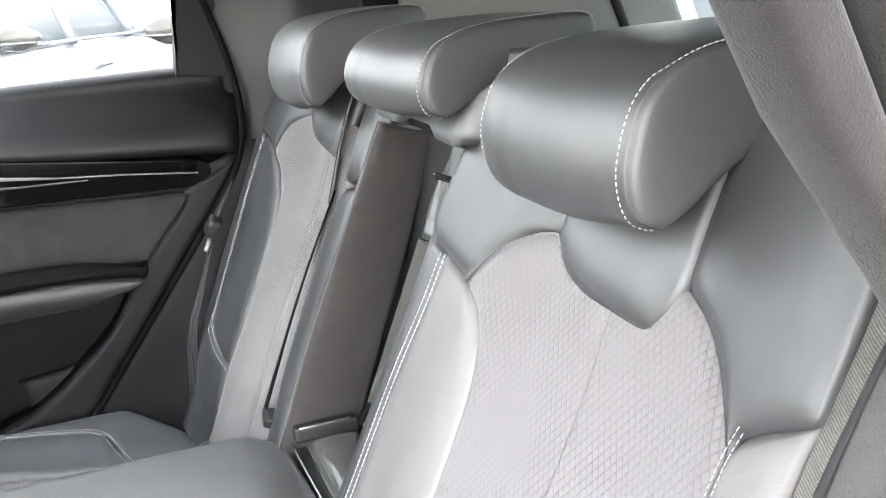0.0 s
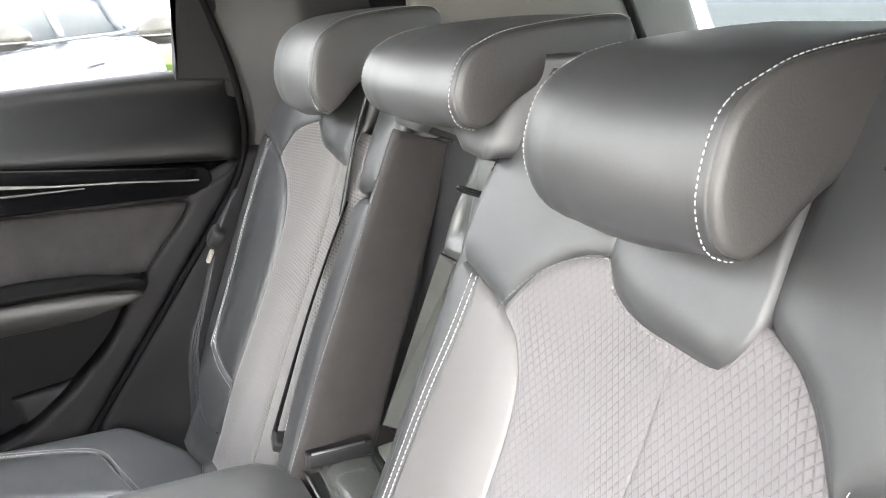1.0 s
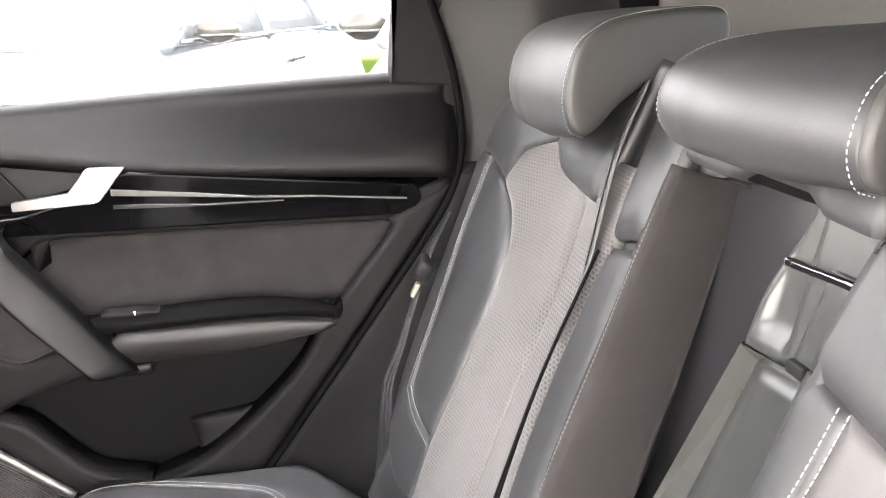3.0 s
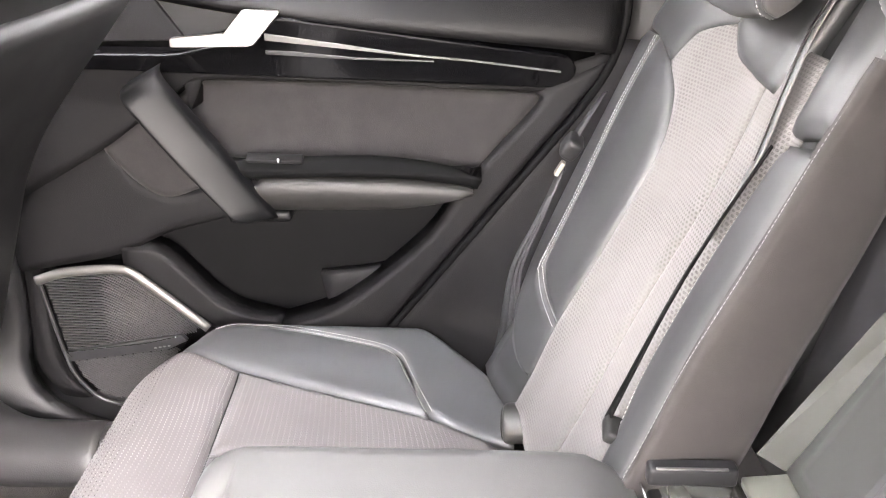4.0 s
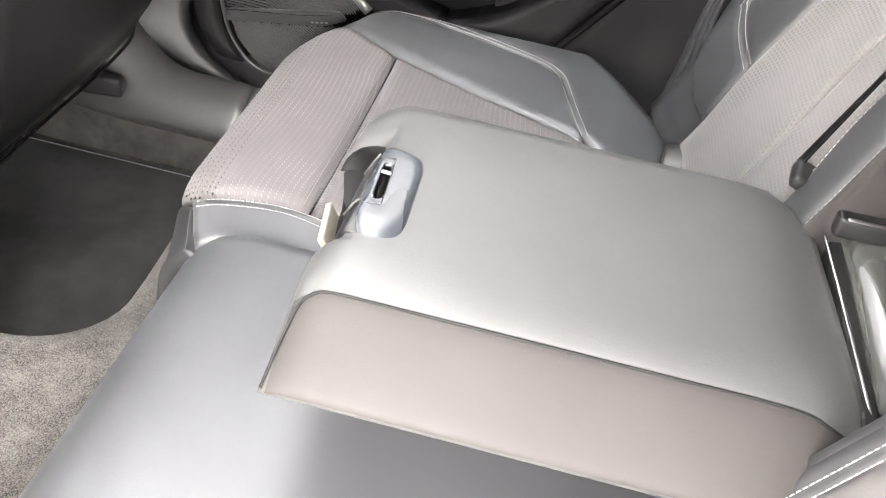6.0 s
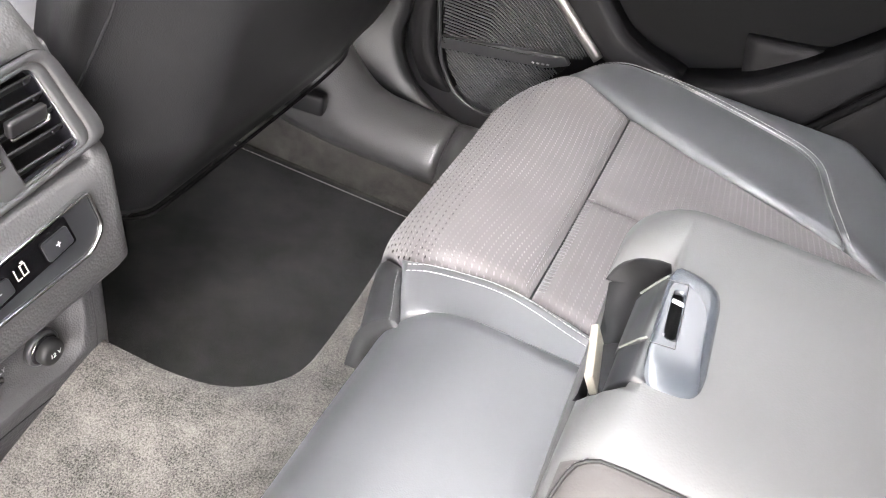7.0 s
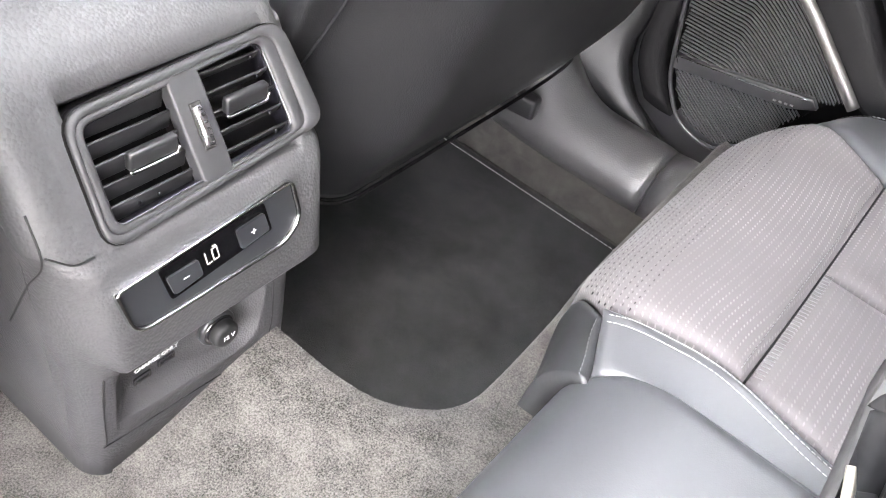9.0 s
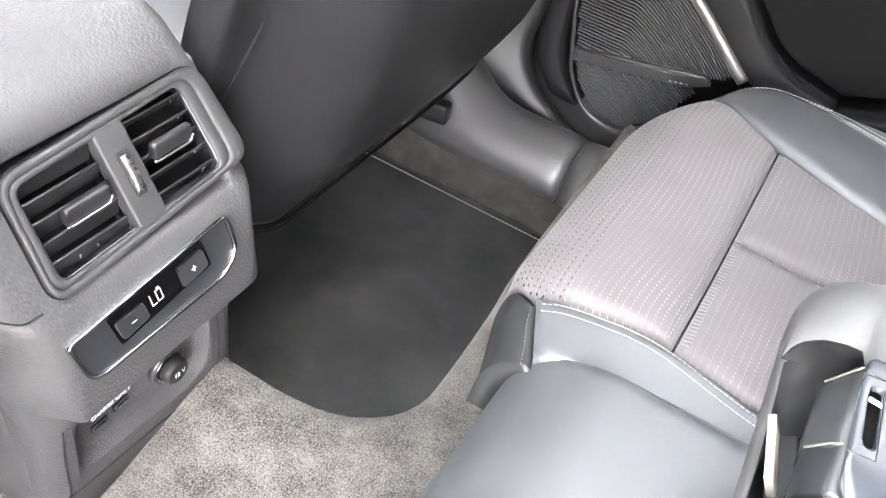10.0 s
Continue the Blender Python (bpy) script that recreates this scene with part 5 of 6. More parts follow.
for x in (-0.1725, -0.170, -0.165, -0.156, -0.143, -0.130, -0.12, -0.10, -0.05, 0.03, 0.10, 0.14, 0.165, 0.18, 0.19, 0.198, 0.203):
    f = math.sqrt(max(0.0, 1 - (max(0.0, -0.118 - x) / 0.055) ** 2))
    q = sec - cm
    q = cm + q * np.stack([np.where(q[:, 0] > 0, 0.86 + 0.14 * f, 0.975 + 0.025 * f), np.full(len(q), 0.42 + 0.58 * f)], 1)
    drop = 0.018 * sst((x - 0.150) / 0.053) ** 1.3
    back = (0.36 - 0.24 * sst((q[:, 0] - 1.035) / 0.06) + 0.5 * sst((q[:, 0] - 0.99) / 0.05) * np.clip((0.470 - q[:, 1]) / 0.03, 0, 1)) * max(0.0, -0.118 - x)
    slant = 0.010 * np.clip((1.18 - q[:, 0]) / 0.22, 0, 1) * sst((x - 0.10) / 0.10)
    rings.append(np.stack([x + back + slant, q[:, 0], q[:, 1] - drop * (q[:, 1] > 0.487)], 1))
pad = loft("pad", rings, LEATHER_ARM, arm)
# side faces take the darker, warmer copy that paints in their shade
pad.data.materials.append(LEATHER_ARM_SHADE)
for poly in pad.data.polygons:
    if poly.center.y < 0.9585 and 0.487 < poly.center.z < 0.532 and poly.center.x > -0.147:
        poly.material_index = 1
seam_rings = [np.array(r)[9] + np.array((0, -0.0003, 0.0004)) for r in rings]
tip = [np.array(rings[k])[j] + np.array((-0.0006, -0.0006, 0)) for k, j in ((1, 15), (2, 13), (3, 11))]
tube("piping", tip + seam_rings[4:], 0.0011, RUBBER, arm, "dark seam piping", n=8, steps=70)
stitches(arm, np.array(tip + seam_rings[4:])[:, :] + np.array((0, 0.0035, 0.0012)), (0, -0.4, 1), THREAD_GREY, 0.0045, 0.003, 0.00026, 0.0001)


# scoop in the nose round the release lever, its shade painted near-black
SCOOP = soft_outline([(-0.126, 1.117, 0.5425), (-0.148, 1.124, 0.529), (-0.159, 1.124, 0.511), (-0.165, 1.106, 0.490), (-0.160, 1.072, 0.489), (-0.153, 1.020, 0.490), (-0.1455, 1.000, 0.520), (-0.126, 1.004, 0.5425)], 1)
out_dir = np.array((-0.80, -0.05, 0.60))
mid = SCOOP.mean(0)
carve(pad, [mid + (SCOOP - mid) * k + out_dir * d for k, d in ((1.15, 0.035), (1.0, 0.004), (0.94, -0.006), (0.84, -0.014), (0.66, -0.019), (0.40, -0.020))], (LEATHER_ARM, LEATHER_ARM_SHADE, SCOOP_SHADE))

# silver cap with rolled sides and an open slot
BASE = soft_outline([(-0.1315, 1.113), (-0.116, 1.1145), (-0.0975, 1.106), (-0.0955, 1.058), (-0.094, 1.020), (-0.100, 1.007), (-0.127, 1.005), (-0.1295, 1.040)], 2)
PLATEAU = soft_outline([(-0.1312, 1.106), (-0.117, 1.1055), (-0.106, 1.098), (-0.1035, 1.058), (-0.102, 1.030), (-0.107, 1.025), (-0.1285, 1.024), (-0.1298, 1.045)], 2)
SLOT = soft_outline([(-0.1262, 1.0845), (-0.1228, 1.0865), (-0.1193, 1.0865), (-0.1176, 1.066), (-0.1163, 1.045), (-0.1195, 1.042), (-0.1235, 1.0435), (-0.1248, 1.062)], 2)
cap_rings = []
for lo, hi, k, z in ((BASE, PLATEAU, 0, 0.5360), (BASE, PLATEAU, 0, 0.5405), (BASE, PLATEAU, 0.12, 0.5432), (BASE, PLATEAU, 0.4, 0.5455), (BASE, PLATEAU, 0.75, 0.5468), (BASE, PLATEAU, 1, 0.5473), (PLATEAU, SLOT, 0.92, 0.5476), (PLATEAU, SLOT, 1, 0.5474), (PLATEAU, SLOT, 1, 0.5440)):
    cap_rings.append(np.c_[lo + (hi - lo) * k, np.full(len(lo), z)])
latch = loft("latch", cap_rings, SILVER, arm, "silver plastic armrest latch", caps=False)
loft("latch_slot", [np.c_[SLOT * 1.0, np.full(len(SLOT), z)] for z in (0.5440, 0.5395)], BLACK, latch, "black latch slot")
rbox("latch_hook", (0.008, 0.004, 0.0014), (-0.1215, 1.0765, 0.5462), CHROME, latch, bevel=0.0006, turn=(0, 0, -8))
tube("slot_joint", [(-0.1315, 1.0925, 0.5476), (-0.1205, 1.0935, 0.5478), (-0.1188, 1.0915, 0.5478), (-0.1158, 1.040, 0.5478), (-0.1172, 1.0365, 0.5478), (-0.1295, 1.0345, 0.5474)], 0.00035, LEVER, latch, n=6, steps=40)


def front_block(name, y0, y1, y2, y3, push, material, label=""):
    """A sloping block under the cap's front edge, from y0..y1 above to y2..y3 below."""
    d = np.array((-1.0, 0, 0.45)) * push
    rings = []
    for x, z, a, b in ((-0.122, 0.5415, y0, y1), (-0.1300, 0.5452, y0, y1), (-0.1335, 0.5405, y0, y1), (-0.1400, 0.5260, y2, y3), (-0.1420, 0.5200, y2, y3), (-0.1405, 0.5120, y2, y3), (-0.138, 0.4950, y2, y3), (-0.120, 0.4900, y2, y3)):
        row = [(-0.118, a, z - 0.012), (x, a, z - 0.002), (x, a + 0.0015, z), (x, b - 0.0015, z), (x, b, z - 0.002), (-0.118, b, z - 0.012)]
        rings.append(np.array(row) + d)
    return loft(name, rings, material, arm, label, closed=False, caps=False)


front_block("latch_front", 1.008, 1.1035, 1.012, 1.100, 0.0, SLATE, "dark grey latch front")
front_block("latch_lever", 1.039, 1.096, 1.047, 1.098, 0.0012, LEVER, "dark grey release lever")
for y0, y1 in ((1.038, 1.046), (1.097, 1.099)):
    tube("lever_edge", [(-0.1315, y0, 0.5465), (-0.1352, 0.4 * y1 + 0.6 * y0, 0.5395), (-0.1425, y1, 0.5245)], 0.00075, PALE_REFLECT, arm, n=6, steps=12)
tab = rbox("latch_tab", (0.0170, 0.0470, 0.005), (-0.1522, 1.0460, 0.5075), IVORY, arm, "ivory plastic tab", bevel=0.0012, turn=(-8, 62, 3))
rbox("tab_holder", (0.011, 0.048, 0.016), (-0.1430, 1.0450, 0.5000), DARK, arm, bevel=0.002, turn=(-8, 60, 3))
tube("chrome_edge", [(0.2085, 1.185, 0.529), (0.212, 1.07, 0.527), (0.2175, 0.957, 0.520)], 0.0016, CHROME, arm, "thin chrome edge", n=8, steps=12)
rbox("rear_slot", (0.012, 0.235, 0.03), (0.2185, 1.068, 0.508), RUBBER, arm, bevel=0.003, turn=(0, 0, -2))

# ---- belts and buckles ----
belt = thing("seat_belt", "black seat belt hanging beside the far seat from a guide", "seat belt")


def webbing(name, pts, width_dir, width, parent, material=None):
    c = smooth_curve(pts, 30)
    w = np.array(width_dir, float)
    w = w / np.linalg.norm(w)
    t = np.cross(np.gradient(c, axis=0), w)
    t = t / np.linalg.norm(t, axis=1, keepdims=True) * 0.0008
    half = np.interp(np.linspace(0, 1, 30), np.linspace(0, 1, np.size(width)), np.atleast_1d(width)) / 2
    rings = [np.array([p - w * h - k, p + w * h - k, p + w * h + k, p - w * h + k]) for p, k, h in zip(c, t, half)]
    return loft(name, rings, material or BELT, parent)


webbing("upper_webbing", [(0.236, 1.60, 0.76), (0.205, 1.585, 0.715), (0.192, 1.58, 0.69)], (0.55, -0.6, 0.35), (0.006, 0.014, 0.022), belt, DARK)
for k in range(3):
    s = 0.17 + 0.33 * k
    top = np.array((0.150, 1.598, 0.52)) + s * np.array((-0.012, 0.016, 0.0))
    low = np.array((0.149, 1.594, 0.350)) + s * np.array((-0.030, 0.062, -0.03))
    webbing("lower_webbing", [(0.189, 1.580 + 0.004 * k, 0.668), tuple(top * 0.45 + np.array((0.188, 1.582, 0.665)) * 0.55), tuple(top), tuple(top * 0.45 + low * 0.55 + np.array((0.002, 0, 0))), tuple(low)], (0.030, -0.062, 0.03), (0.010, 0.010, 0.013, 0.022, 0.031), belt)
rbox("guide", (0.022, 0.030, 0.028), (0.197, 1.578, 0.698), DARK, belt, "black belt guide", bevel=0.008, turn=(20, 30, 0))
rbox("tongue", (0.006, 0.009, 0.020), (0.184, 1.572, 0.672), IVORY, belt, "bright metal belt tongue", bevel=0.002, turn=(10, 25, 0))
cbelt = thing("centre_belt", "dark seat belt webbing running over the backrest's inner edge", "seat belt")
webbing("webbing", [(back_far(1.338, 0.935) - 0.012, 1.338, 0.935), (back_far(1.335, 0.88) - 0.012, 1.335, 0.88), (back_far(1.318, 0.83) - 0.010, 1.318, 0.83), (back_far(1.297, 0.77) - 0.005, 1.297, 0.77), (back_far(1.288, 0.70) - 0.003, 1.288, 0.70)], (0.2, 0.95, -0.25), (0.044, 0.042, 0.036, 0.022, 0.008), cbelt, node_mat("grey_belt_webbing", (0.036, 0.036, 0.035), 0.45, grain=0.7, grain_scale=800, vary=0.12, vary_scale=60, stretch=(1, 1, 0.2), spec=0.4))
for k in (-0.009, 0.004):
    tube("webbing_fold", [(back_far(1.338, 0.935) - 0.0125, 1.338 + k, 0.935), (back_far(1.335, 0.88) - 0.0125, 1.335 + k, 0.88), (back_far(1.318, 0.83) - 0.0105, 1.318 + 0.8 * k, 0.83), (back_far(1.297, 0.77) - 0.0055, 1.297 + 0.5 * k, 0.77)], 0.0010, RUBBER, cbelt, n=6)
webbing("gap_webbing", [(back_far(1.281, 0.79) - 0.010, 1.279, 0.79), (back_far(1.281, 0.71) - 0.010, 1.279, 0.71), (back_far(1.27, 0.64) - 0.010, 1.270, 0.64), (back_far(1.232, 0.54) - 0.012, 1.235, 0.54)], (0.0, 1.0, 0.25), (0.003, 0.004, 0.006, 0.011), cbelt, BLACK)
rbox("stopper", (0.018, 0.026, 0.014), (0.198, 1.228, 0.535), RUBBER, cbelt, "black belt stop", bevel=0.005, turn=(20, 20, 0))
buckle = thing("belt_buckle", "grey belt buckle tucked between cushion and backrest", "belt buckle")
axis = np.array((-0.62, 0.10, -0.10)) / np.linalg.norm((-0.62, 0.10, -0.10))
across = np.cross(axis, (0, 0, 1.0))
across /= np.linalg.norm(across)
over = np.cross(across, axis)
rings = []
for d, w in ((-0.045, 0.8), (-0.038, 0.95), (-0.01, 1.0), (0.014, 1.0), (0.018, 0.96), (0.020, 0.88)):
    a = np.linspace(0, 2 * np.pi, 28, endpoint=False)
    rings.append(np.array((0.145, 1.458, 0.384)) + axis * d + w * (0.030 * np.cos(a)[:, None] * across + 0.022 * np.sin(a)[:, None] * over))
loft("housing", rings, node_mat("buckle_plastic", (0.017, 0.0165, 0.016), 0.42, vary=0.06, spec=0.4), buckle, "smooth grey buckle housing")
rings = []
for d, w in ((0.017, 0.80), (0.0212, 0.80), (0.0222, 0.74), (0.0222, 0.3)):
    a = np.linspace(0, 2 * np.pi, 28, endpoint=False)
    rings.append(np.array((0.145, 1.458, 0.384)) + axis * d + w * (0.030 * np.cos(a)[:, None] * across + 0.022 * np.sin(a)[:, None] * over))
loft("button", rings, RUBBER, buckle, "dark buckle end")
rbox("slot_mark", (0.002, 0.012, 0.003), tuple(np.array((0.145, 1.458, 0.386)) + axis * 0.0225), CHROME, buckle, bevel=0.0008)


# ---- rear end of the centre console ----
con = thing("centre_console", "grey-black console end with air vents, climate panel and sockets", "centre console")
PROF = [(-0.553, 0.20), (-0.552, 0.335), (-0.546, 0.345), (-0.533, 0.352), (-0.5275, 0.3615), (-0.5335, 0.3985), (-0.5398, 0.437), (-0.545, 0.4475), (-0.551, 0.452), (-0.598, 0.524), (-0.606, 0.535), (-0.622, 0.550), (-0.645, 0.560), (-0.72, 0.565), (-0.90, 0.565), (-0.90, 0.20)]


def con_half(z):
    """Half width of the console by height."""
    return np.interp(z, (0.20, 0.25, 0.335, 0.36, 0.44, 0.47, 0.56), (0.102, 0.100, 0.098, 0.106, 0.110, 0.116, 0.112))


def con_ring(y, pit):
    """One section across the console; the climate block stands out only right of the smooth cheek, the rest falls flush."""
    q = y - 1.0
    e = max(0.0, (abs(q) / 0.112 - 0.80) / 0.20)
    back = 0.026 * (1 - math.sqrt(max(0.0, 1 - min(e, 1.0) ** 2)))
    p = np.array(CPROF, float)
    block = float(np.clip((q + 0.112) / 0.026, 0, 1))
    p[4:12, 0] = -0.5535 + (p[4:12, 0] + 0.5535) * block
    p[4:8, 1] = p[4:8, 1] + 0.034 * (1 - block)
    if pit:
        p[12:14] = p[12:14] + np.array((-0.026, -0.017))
    h = con_half(p[:, 1])
    yy = 1.0 + np.clip(q / 0.112, -1, 1) * h
    return np.stack([p[:, 0] - back * (p[:, 0] > -0.7), yy, p[:, 1] - back * 0.8 * (p[:, 1] > 0.52)], 1)


# points 12 and 13 drop back into the well of the vents
CPROF = [PROF[0], (-0.553, 0.2465), (-0.5525, 0.2570), (-0.552, 0.330)] + PROF[1:9] + [(-0.5535, 0.4555), (-0.5945, 0.5185)] + PROF[9:]
CONSOLE_Y = (-0.112, -0.1115, -0.110, -0.1075, -0.104, -0.100, -0.096, -0.092, -0.088, -0.084, -0.080, -0.076, -0.072, -0.068, -0.0645, -0.064, -0.05, -0.03, 0.0, 0.03, 0.044, 0.050, 0.056, 0.062, 0.068, 0.074, 0.080, 0.0855, 0.086, 0.090, 0.094, 0.098, 0.102, 0.106, 0.109, 0.111, 0.112)
console_body = loft("body", [con_ring(1.0 + q, -0.0642 < q < 0.0858) for q in CONSOLE_Y], CONSOLE_TOP, con, "pebbled grey-black leatherette housing")
# vents, on the sloping face
vo = Vector((-0.5495, 1.0, 0.4505))
vup = Vector((-0.047, 0, 0.072)).normalized()
vr = Vector((0, 1, 0))
vn = vr.cross(vup)
VO = vo + vn * 0.0028


def quad(a, b, c, d, r=0.008):
    return rounded([a, b, c, d], r, 6)


OUT = [(-0.0735, -0.0015), (0.1115, 0.0115), (0.0995, 0.0885), (-0.0685, 0.0815)]
STEP = [(-0.0690, 0.0050), (0.0945, 0.0145), (0.0885, 0.0820), (-0.0635, 0.0755)]
HOLE = [(-0.0620, 0.0092), (0.0840, 0.0152), (0.0795, 0.0792), (-0.0592, 0.0715)]


def grown(shape, d):
    c = np.mean(shape, axis=0)
    return [tuple(np.array(p) + np.sign(np.array(p) - c) * d) for p in shape]


frame_plate("vent_surround", quad(*OUT, 0.016), quad(*STEP, 0.012), VO + vn * 0.0022, vr, vup, 0.030, BEZEL, con, "smooth grey vent surround", 0.0022)
frame_plate("vent_inner_rim", quad(*grown(STEP, 0.0006), 0.012), quad(*HOLE, 0.008), VO + vn * 0.0008, vr, vup, 0.014, BEZEL, con, "stepped inner rim of the vents", 0.0012)
frame_plate("vent_wall", quad(*grown(HOLE, 0.0010), 0.009), quad(*grown(HOLE, -0.0008), 0.007), VO - vn * 0.0018, vr, vup, 0.020, GLOSS, con, "black inner walls of the vents", 0.0004)
frame_plate("surround_joint", quad(*grown(OUT, 0.0008), 0.017), quad(*grown(OUT, -0.004), 0.014), VO - vn * 0.0012, vr, vup, 0.006, BLACK, con, "dark joint round the vents", 0.0003)
divider = rbox("vent_divider", (0.0250, 0.074, 0.012), (0, 0, 0), BEZEL, con, "grey bar between the vents", bevel=0.0025)
divider.data.transform(axes_pose(VO + vr * 0.0140 + vup * 0.0435 - vn * 0.0052, vr, vup))
for lo, hi, low, tall in ((-0.0615, 0.0015, 0.0095, 0.0745), (0.0265, 0.0830, 0.0125, 0.0785)):
    vent = plate("air_vent", quad((lo, low), (hi, low), (hi, tall), (lo, tall), 0.006), VO - vn * 0.020, vr, vup, 0.004, BLACK, con, "black louvred air vent", bevel=0)
    for k in range(5):
        h = low + 0.0065 + k * 0.0130
        ob = rbox("louvre", (hi - lo - 0.001, 0.0132 if lo < 0 else 0.0115, 0.0019), (0, 0, 0), LOUVRE, vent, bevel=0.0008, segments=2)
        ob.data.transform(axes_pose(VO + vr * (lo + hi) / 2 + vup * h - vn * 0.010, vr, vup) @ Matrix.Rotation(radians(38 if lo < 0 else 66), 4, "X"))
    for k in range(5 if lo > 0 else 2):
        rbox("link_pin", (0.0018, 0.0018, 0.003), tuple(VO + vr * (lo + (0.044 if lo > 0 else 0.020 + 0.014 * k)) + vup * (low + 0.0065 + 0.0130 * (k if lo > 0 else 0)) - vn * 0.005), GLOSS, vent, bevel=0.0006)
    at, high = ((-0.0235, 0.0425), (0.0535, 0.0490))[lo > 0]
    slider = rbox("slider", (0.036, 0.013, 0.007), (0, 0, 0), LOUVRE, vent, "slider with a chrome lip", bevel=0.003)
    place = axes_pose(VO + vr * at + vup * high - vn * 0.0005, vr, vup) @ Matrix.Rotation(radians(35), 4, "X")
    slider.data.transform(place)
    lip = tube("lip", [(-0.0175, -0.0050, 0.0036), (-0.0165, -0.0068, 0.0034), (-0.010, -0.0072, 0.0034), (0.010, -0.0072, 0.0034), (0.0165, -0.0066, 0.0034), (0.0178, -0.0020, 0.0036)], 0.0012, CHROME, slider, n=8)
    lip.data.transform(place)
wheel = rbox("thumb_wheel_slot", (0.0085, 0.031, 0.004), (0, 0, 0), RUBBER, con, bevel=0.001)
WH, WV = 0.0145, 0.0443
wheel.data.transform(axes_pose(VO + vr * WH + vup * WV + vn * 0.0006, vr, vup))
ws = []
for a in np.linspace(-1.1, 1.1, 14):
    c = VO + vr * WH + vup * (WV + 0.0145 * math.sin(a)) + vn * (0.004 * math.cos(a) + 0.0012)
    ws.append([c - vr * 0.0034 - vn * 0.004, c - vr * 0.0034, c - vr * 0.0012 + vn * 0.0006, c + vr * 0.0028, c + vr * 0.0034 - vn * 0.004])
loft("thumb_wheel", ws, ALU, wheel, "ridged silver thumb wheel")
for a in np.linspace(-0.85, 0.85, 6):
    c = VO + vr * (WH + 0.0008) + vup * (WV + 0.0145 * math.sin(a)) + vn * (0.004 * math.cos(a) + 0.0016)
    rbox("notch", (0.0030, 0.0022, 0.0014), tuple(c), DARK, wheel, bevel=0.0005)
# climate panel on the bulged face
po = Vector((-0.5268, 1.0, 0.362))
pup = Vector((-0.012, 0, 0.074)).normalized()
pn = vr.cross(pup)
PO = po + pn * 0.0005
pan_out = rounded([(-0.0812, 0.0680), (-0.0725, 0.0270), (0.0560, 0.0290), (0.0722, 0.0440), (0.0650, 0.0795)], [0.006, 0.014, 0.012, 0.010, 0.005], 6)
pan_in = rounded([(-0.0787, 0.0660), (-0.0708, 0.0293), (0.0556, 0.0313), (0.0699, 0.0448), (0.0632, 0.0774)], [0.005, 0.013, 0.011, 0.009, 0.004], 6)
panel = frame_plate("climate_panel", pan_out, pan_in, PO + pn * 0.0035, vr, pup, 0.008, CHROME, con, "climate panel with a chrome rim", 0.0008)
plate("panel_face", pan_in, PO + pn * 0.0008, vr, pup, 0.004, SLATE, panel, bevel=0.0005)
plate("display", rounded([(-0.0492, 0.0660), (-0.0425, 0.0383), (0.0445, 0.0475), (0.0385, 0.0735)], 0.003), PO + pn * 0.0018, vr, pup, 0.003, TRIM_GLOSS, panel, "glossy black display", bevel=0.0003)
for shape, sign in (([(-0.0450, 0.0585), (-0.0407, 0.0420), (-0.0172, 0.0450), (-0.0200, 0.0595)], "-"), ([(0.0120, 0.0645), (0.0155, 0.0465), (0.0410, 0.0500), (0.0370, 0.0665)], "+")):
    shape = shape[:]
    key = plate("button", rounded(shape, 0.003), PO + pn * 0.0036, vr, pup, 0.003, SLATE, panel, "dark grey push button", bevel=0.0008)
    mid_y, mid_z = sum(p[0] for p in shape) / len(shape), sum(p[1] for p in shape) / len(shape)
    for long in ((True,) if sign == "-" else (True, False)):
        w, h = (0.0022, 0.00038) if long else (0.00038, 0.0022)
        plate("mark", [(mid_y - w, mid_z - h), (mid_y + w, mid_z - h), (mid_y + w, mid_z + h), (mid_y - w, mid_z + h)], PO + pn * (0.0039 if long else 0.0041), vr, pup, 0.0004, WHITE, key, bevel=0)
LIT = node_mat("lit_digits", (0.08, 0.08, 0.078), 0.5)
LIT.node_tree.nodes["Principled BSDF"].inputs["Emission Color"].default_value = (1.0, 0.97, 0.9, 1)
LIT.node_tree.nodes["Principled BSDF"].inputs["Emission Strength"].default_value = 0.012
# the readout "LO", in straight segments
plate("readout", [(-0.0130, 0.0500), (-0.0088, 0.0504), (-0.0088, 0.0511), (-0.0123, 0.0508), (-0.0138, 0.0602), (-0.0145, 0.0601)], PO + pn * 0.0026, vr, pup, 0.0006, LIT, panel, "lit white letter segments", bevel=0)
frame_plate("readout_letter", [(-0.0074, 0.0506), (-0.0024, 0.0511), (-0.0040, 0.0612), (-0.0090, 0.0607)], [(-0.0067, 0.0514), (-0.0032, 0.0517), (-0.0046, 0.0605), (-0.0081, 0.0601)], PO + pn * 0.0026, vr, pup, 0.0006, LIT, panel, "lit white letter segments", 0.0001)
plate("readout_bar", [(-0.0076, 0.0620), (-0.0048, 0.0623), (-0.0049, 0.0630), (-0.0077, 0.0627)], PO + pn * 0.0026, vr, pup, 0.0006, LIT, panel, bevel=0)
# lower tray with sockets
LO_X = -0.551
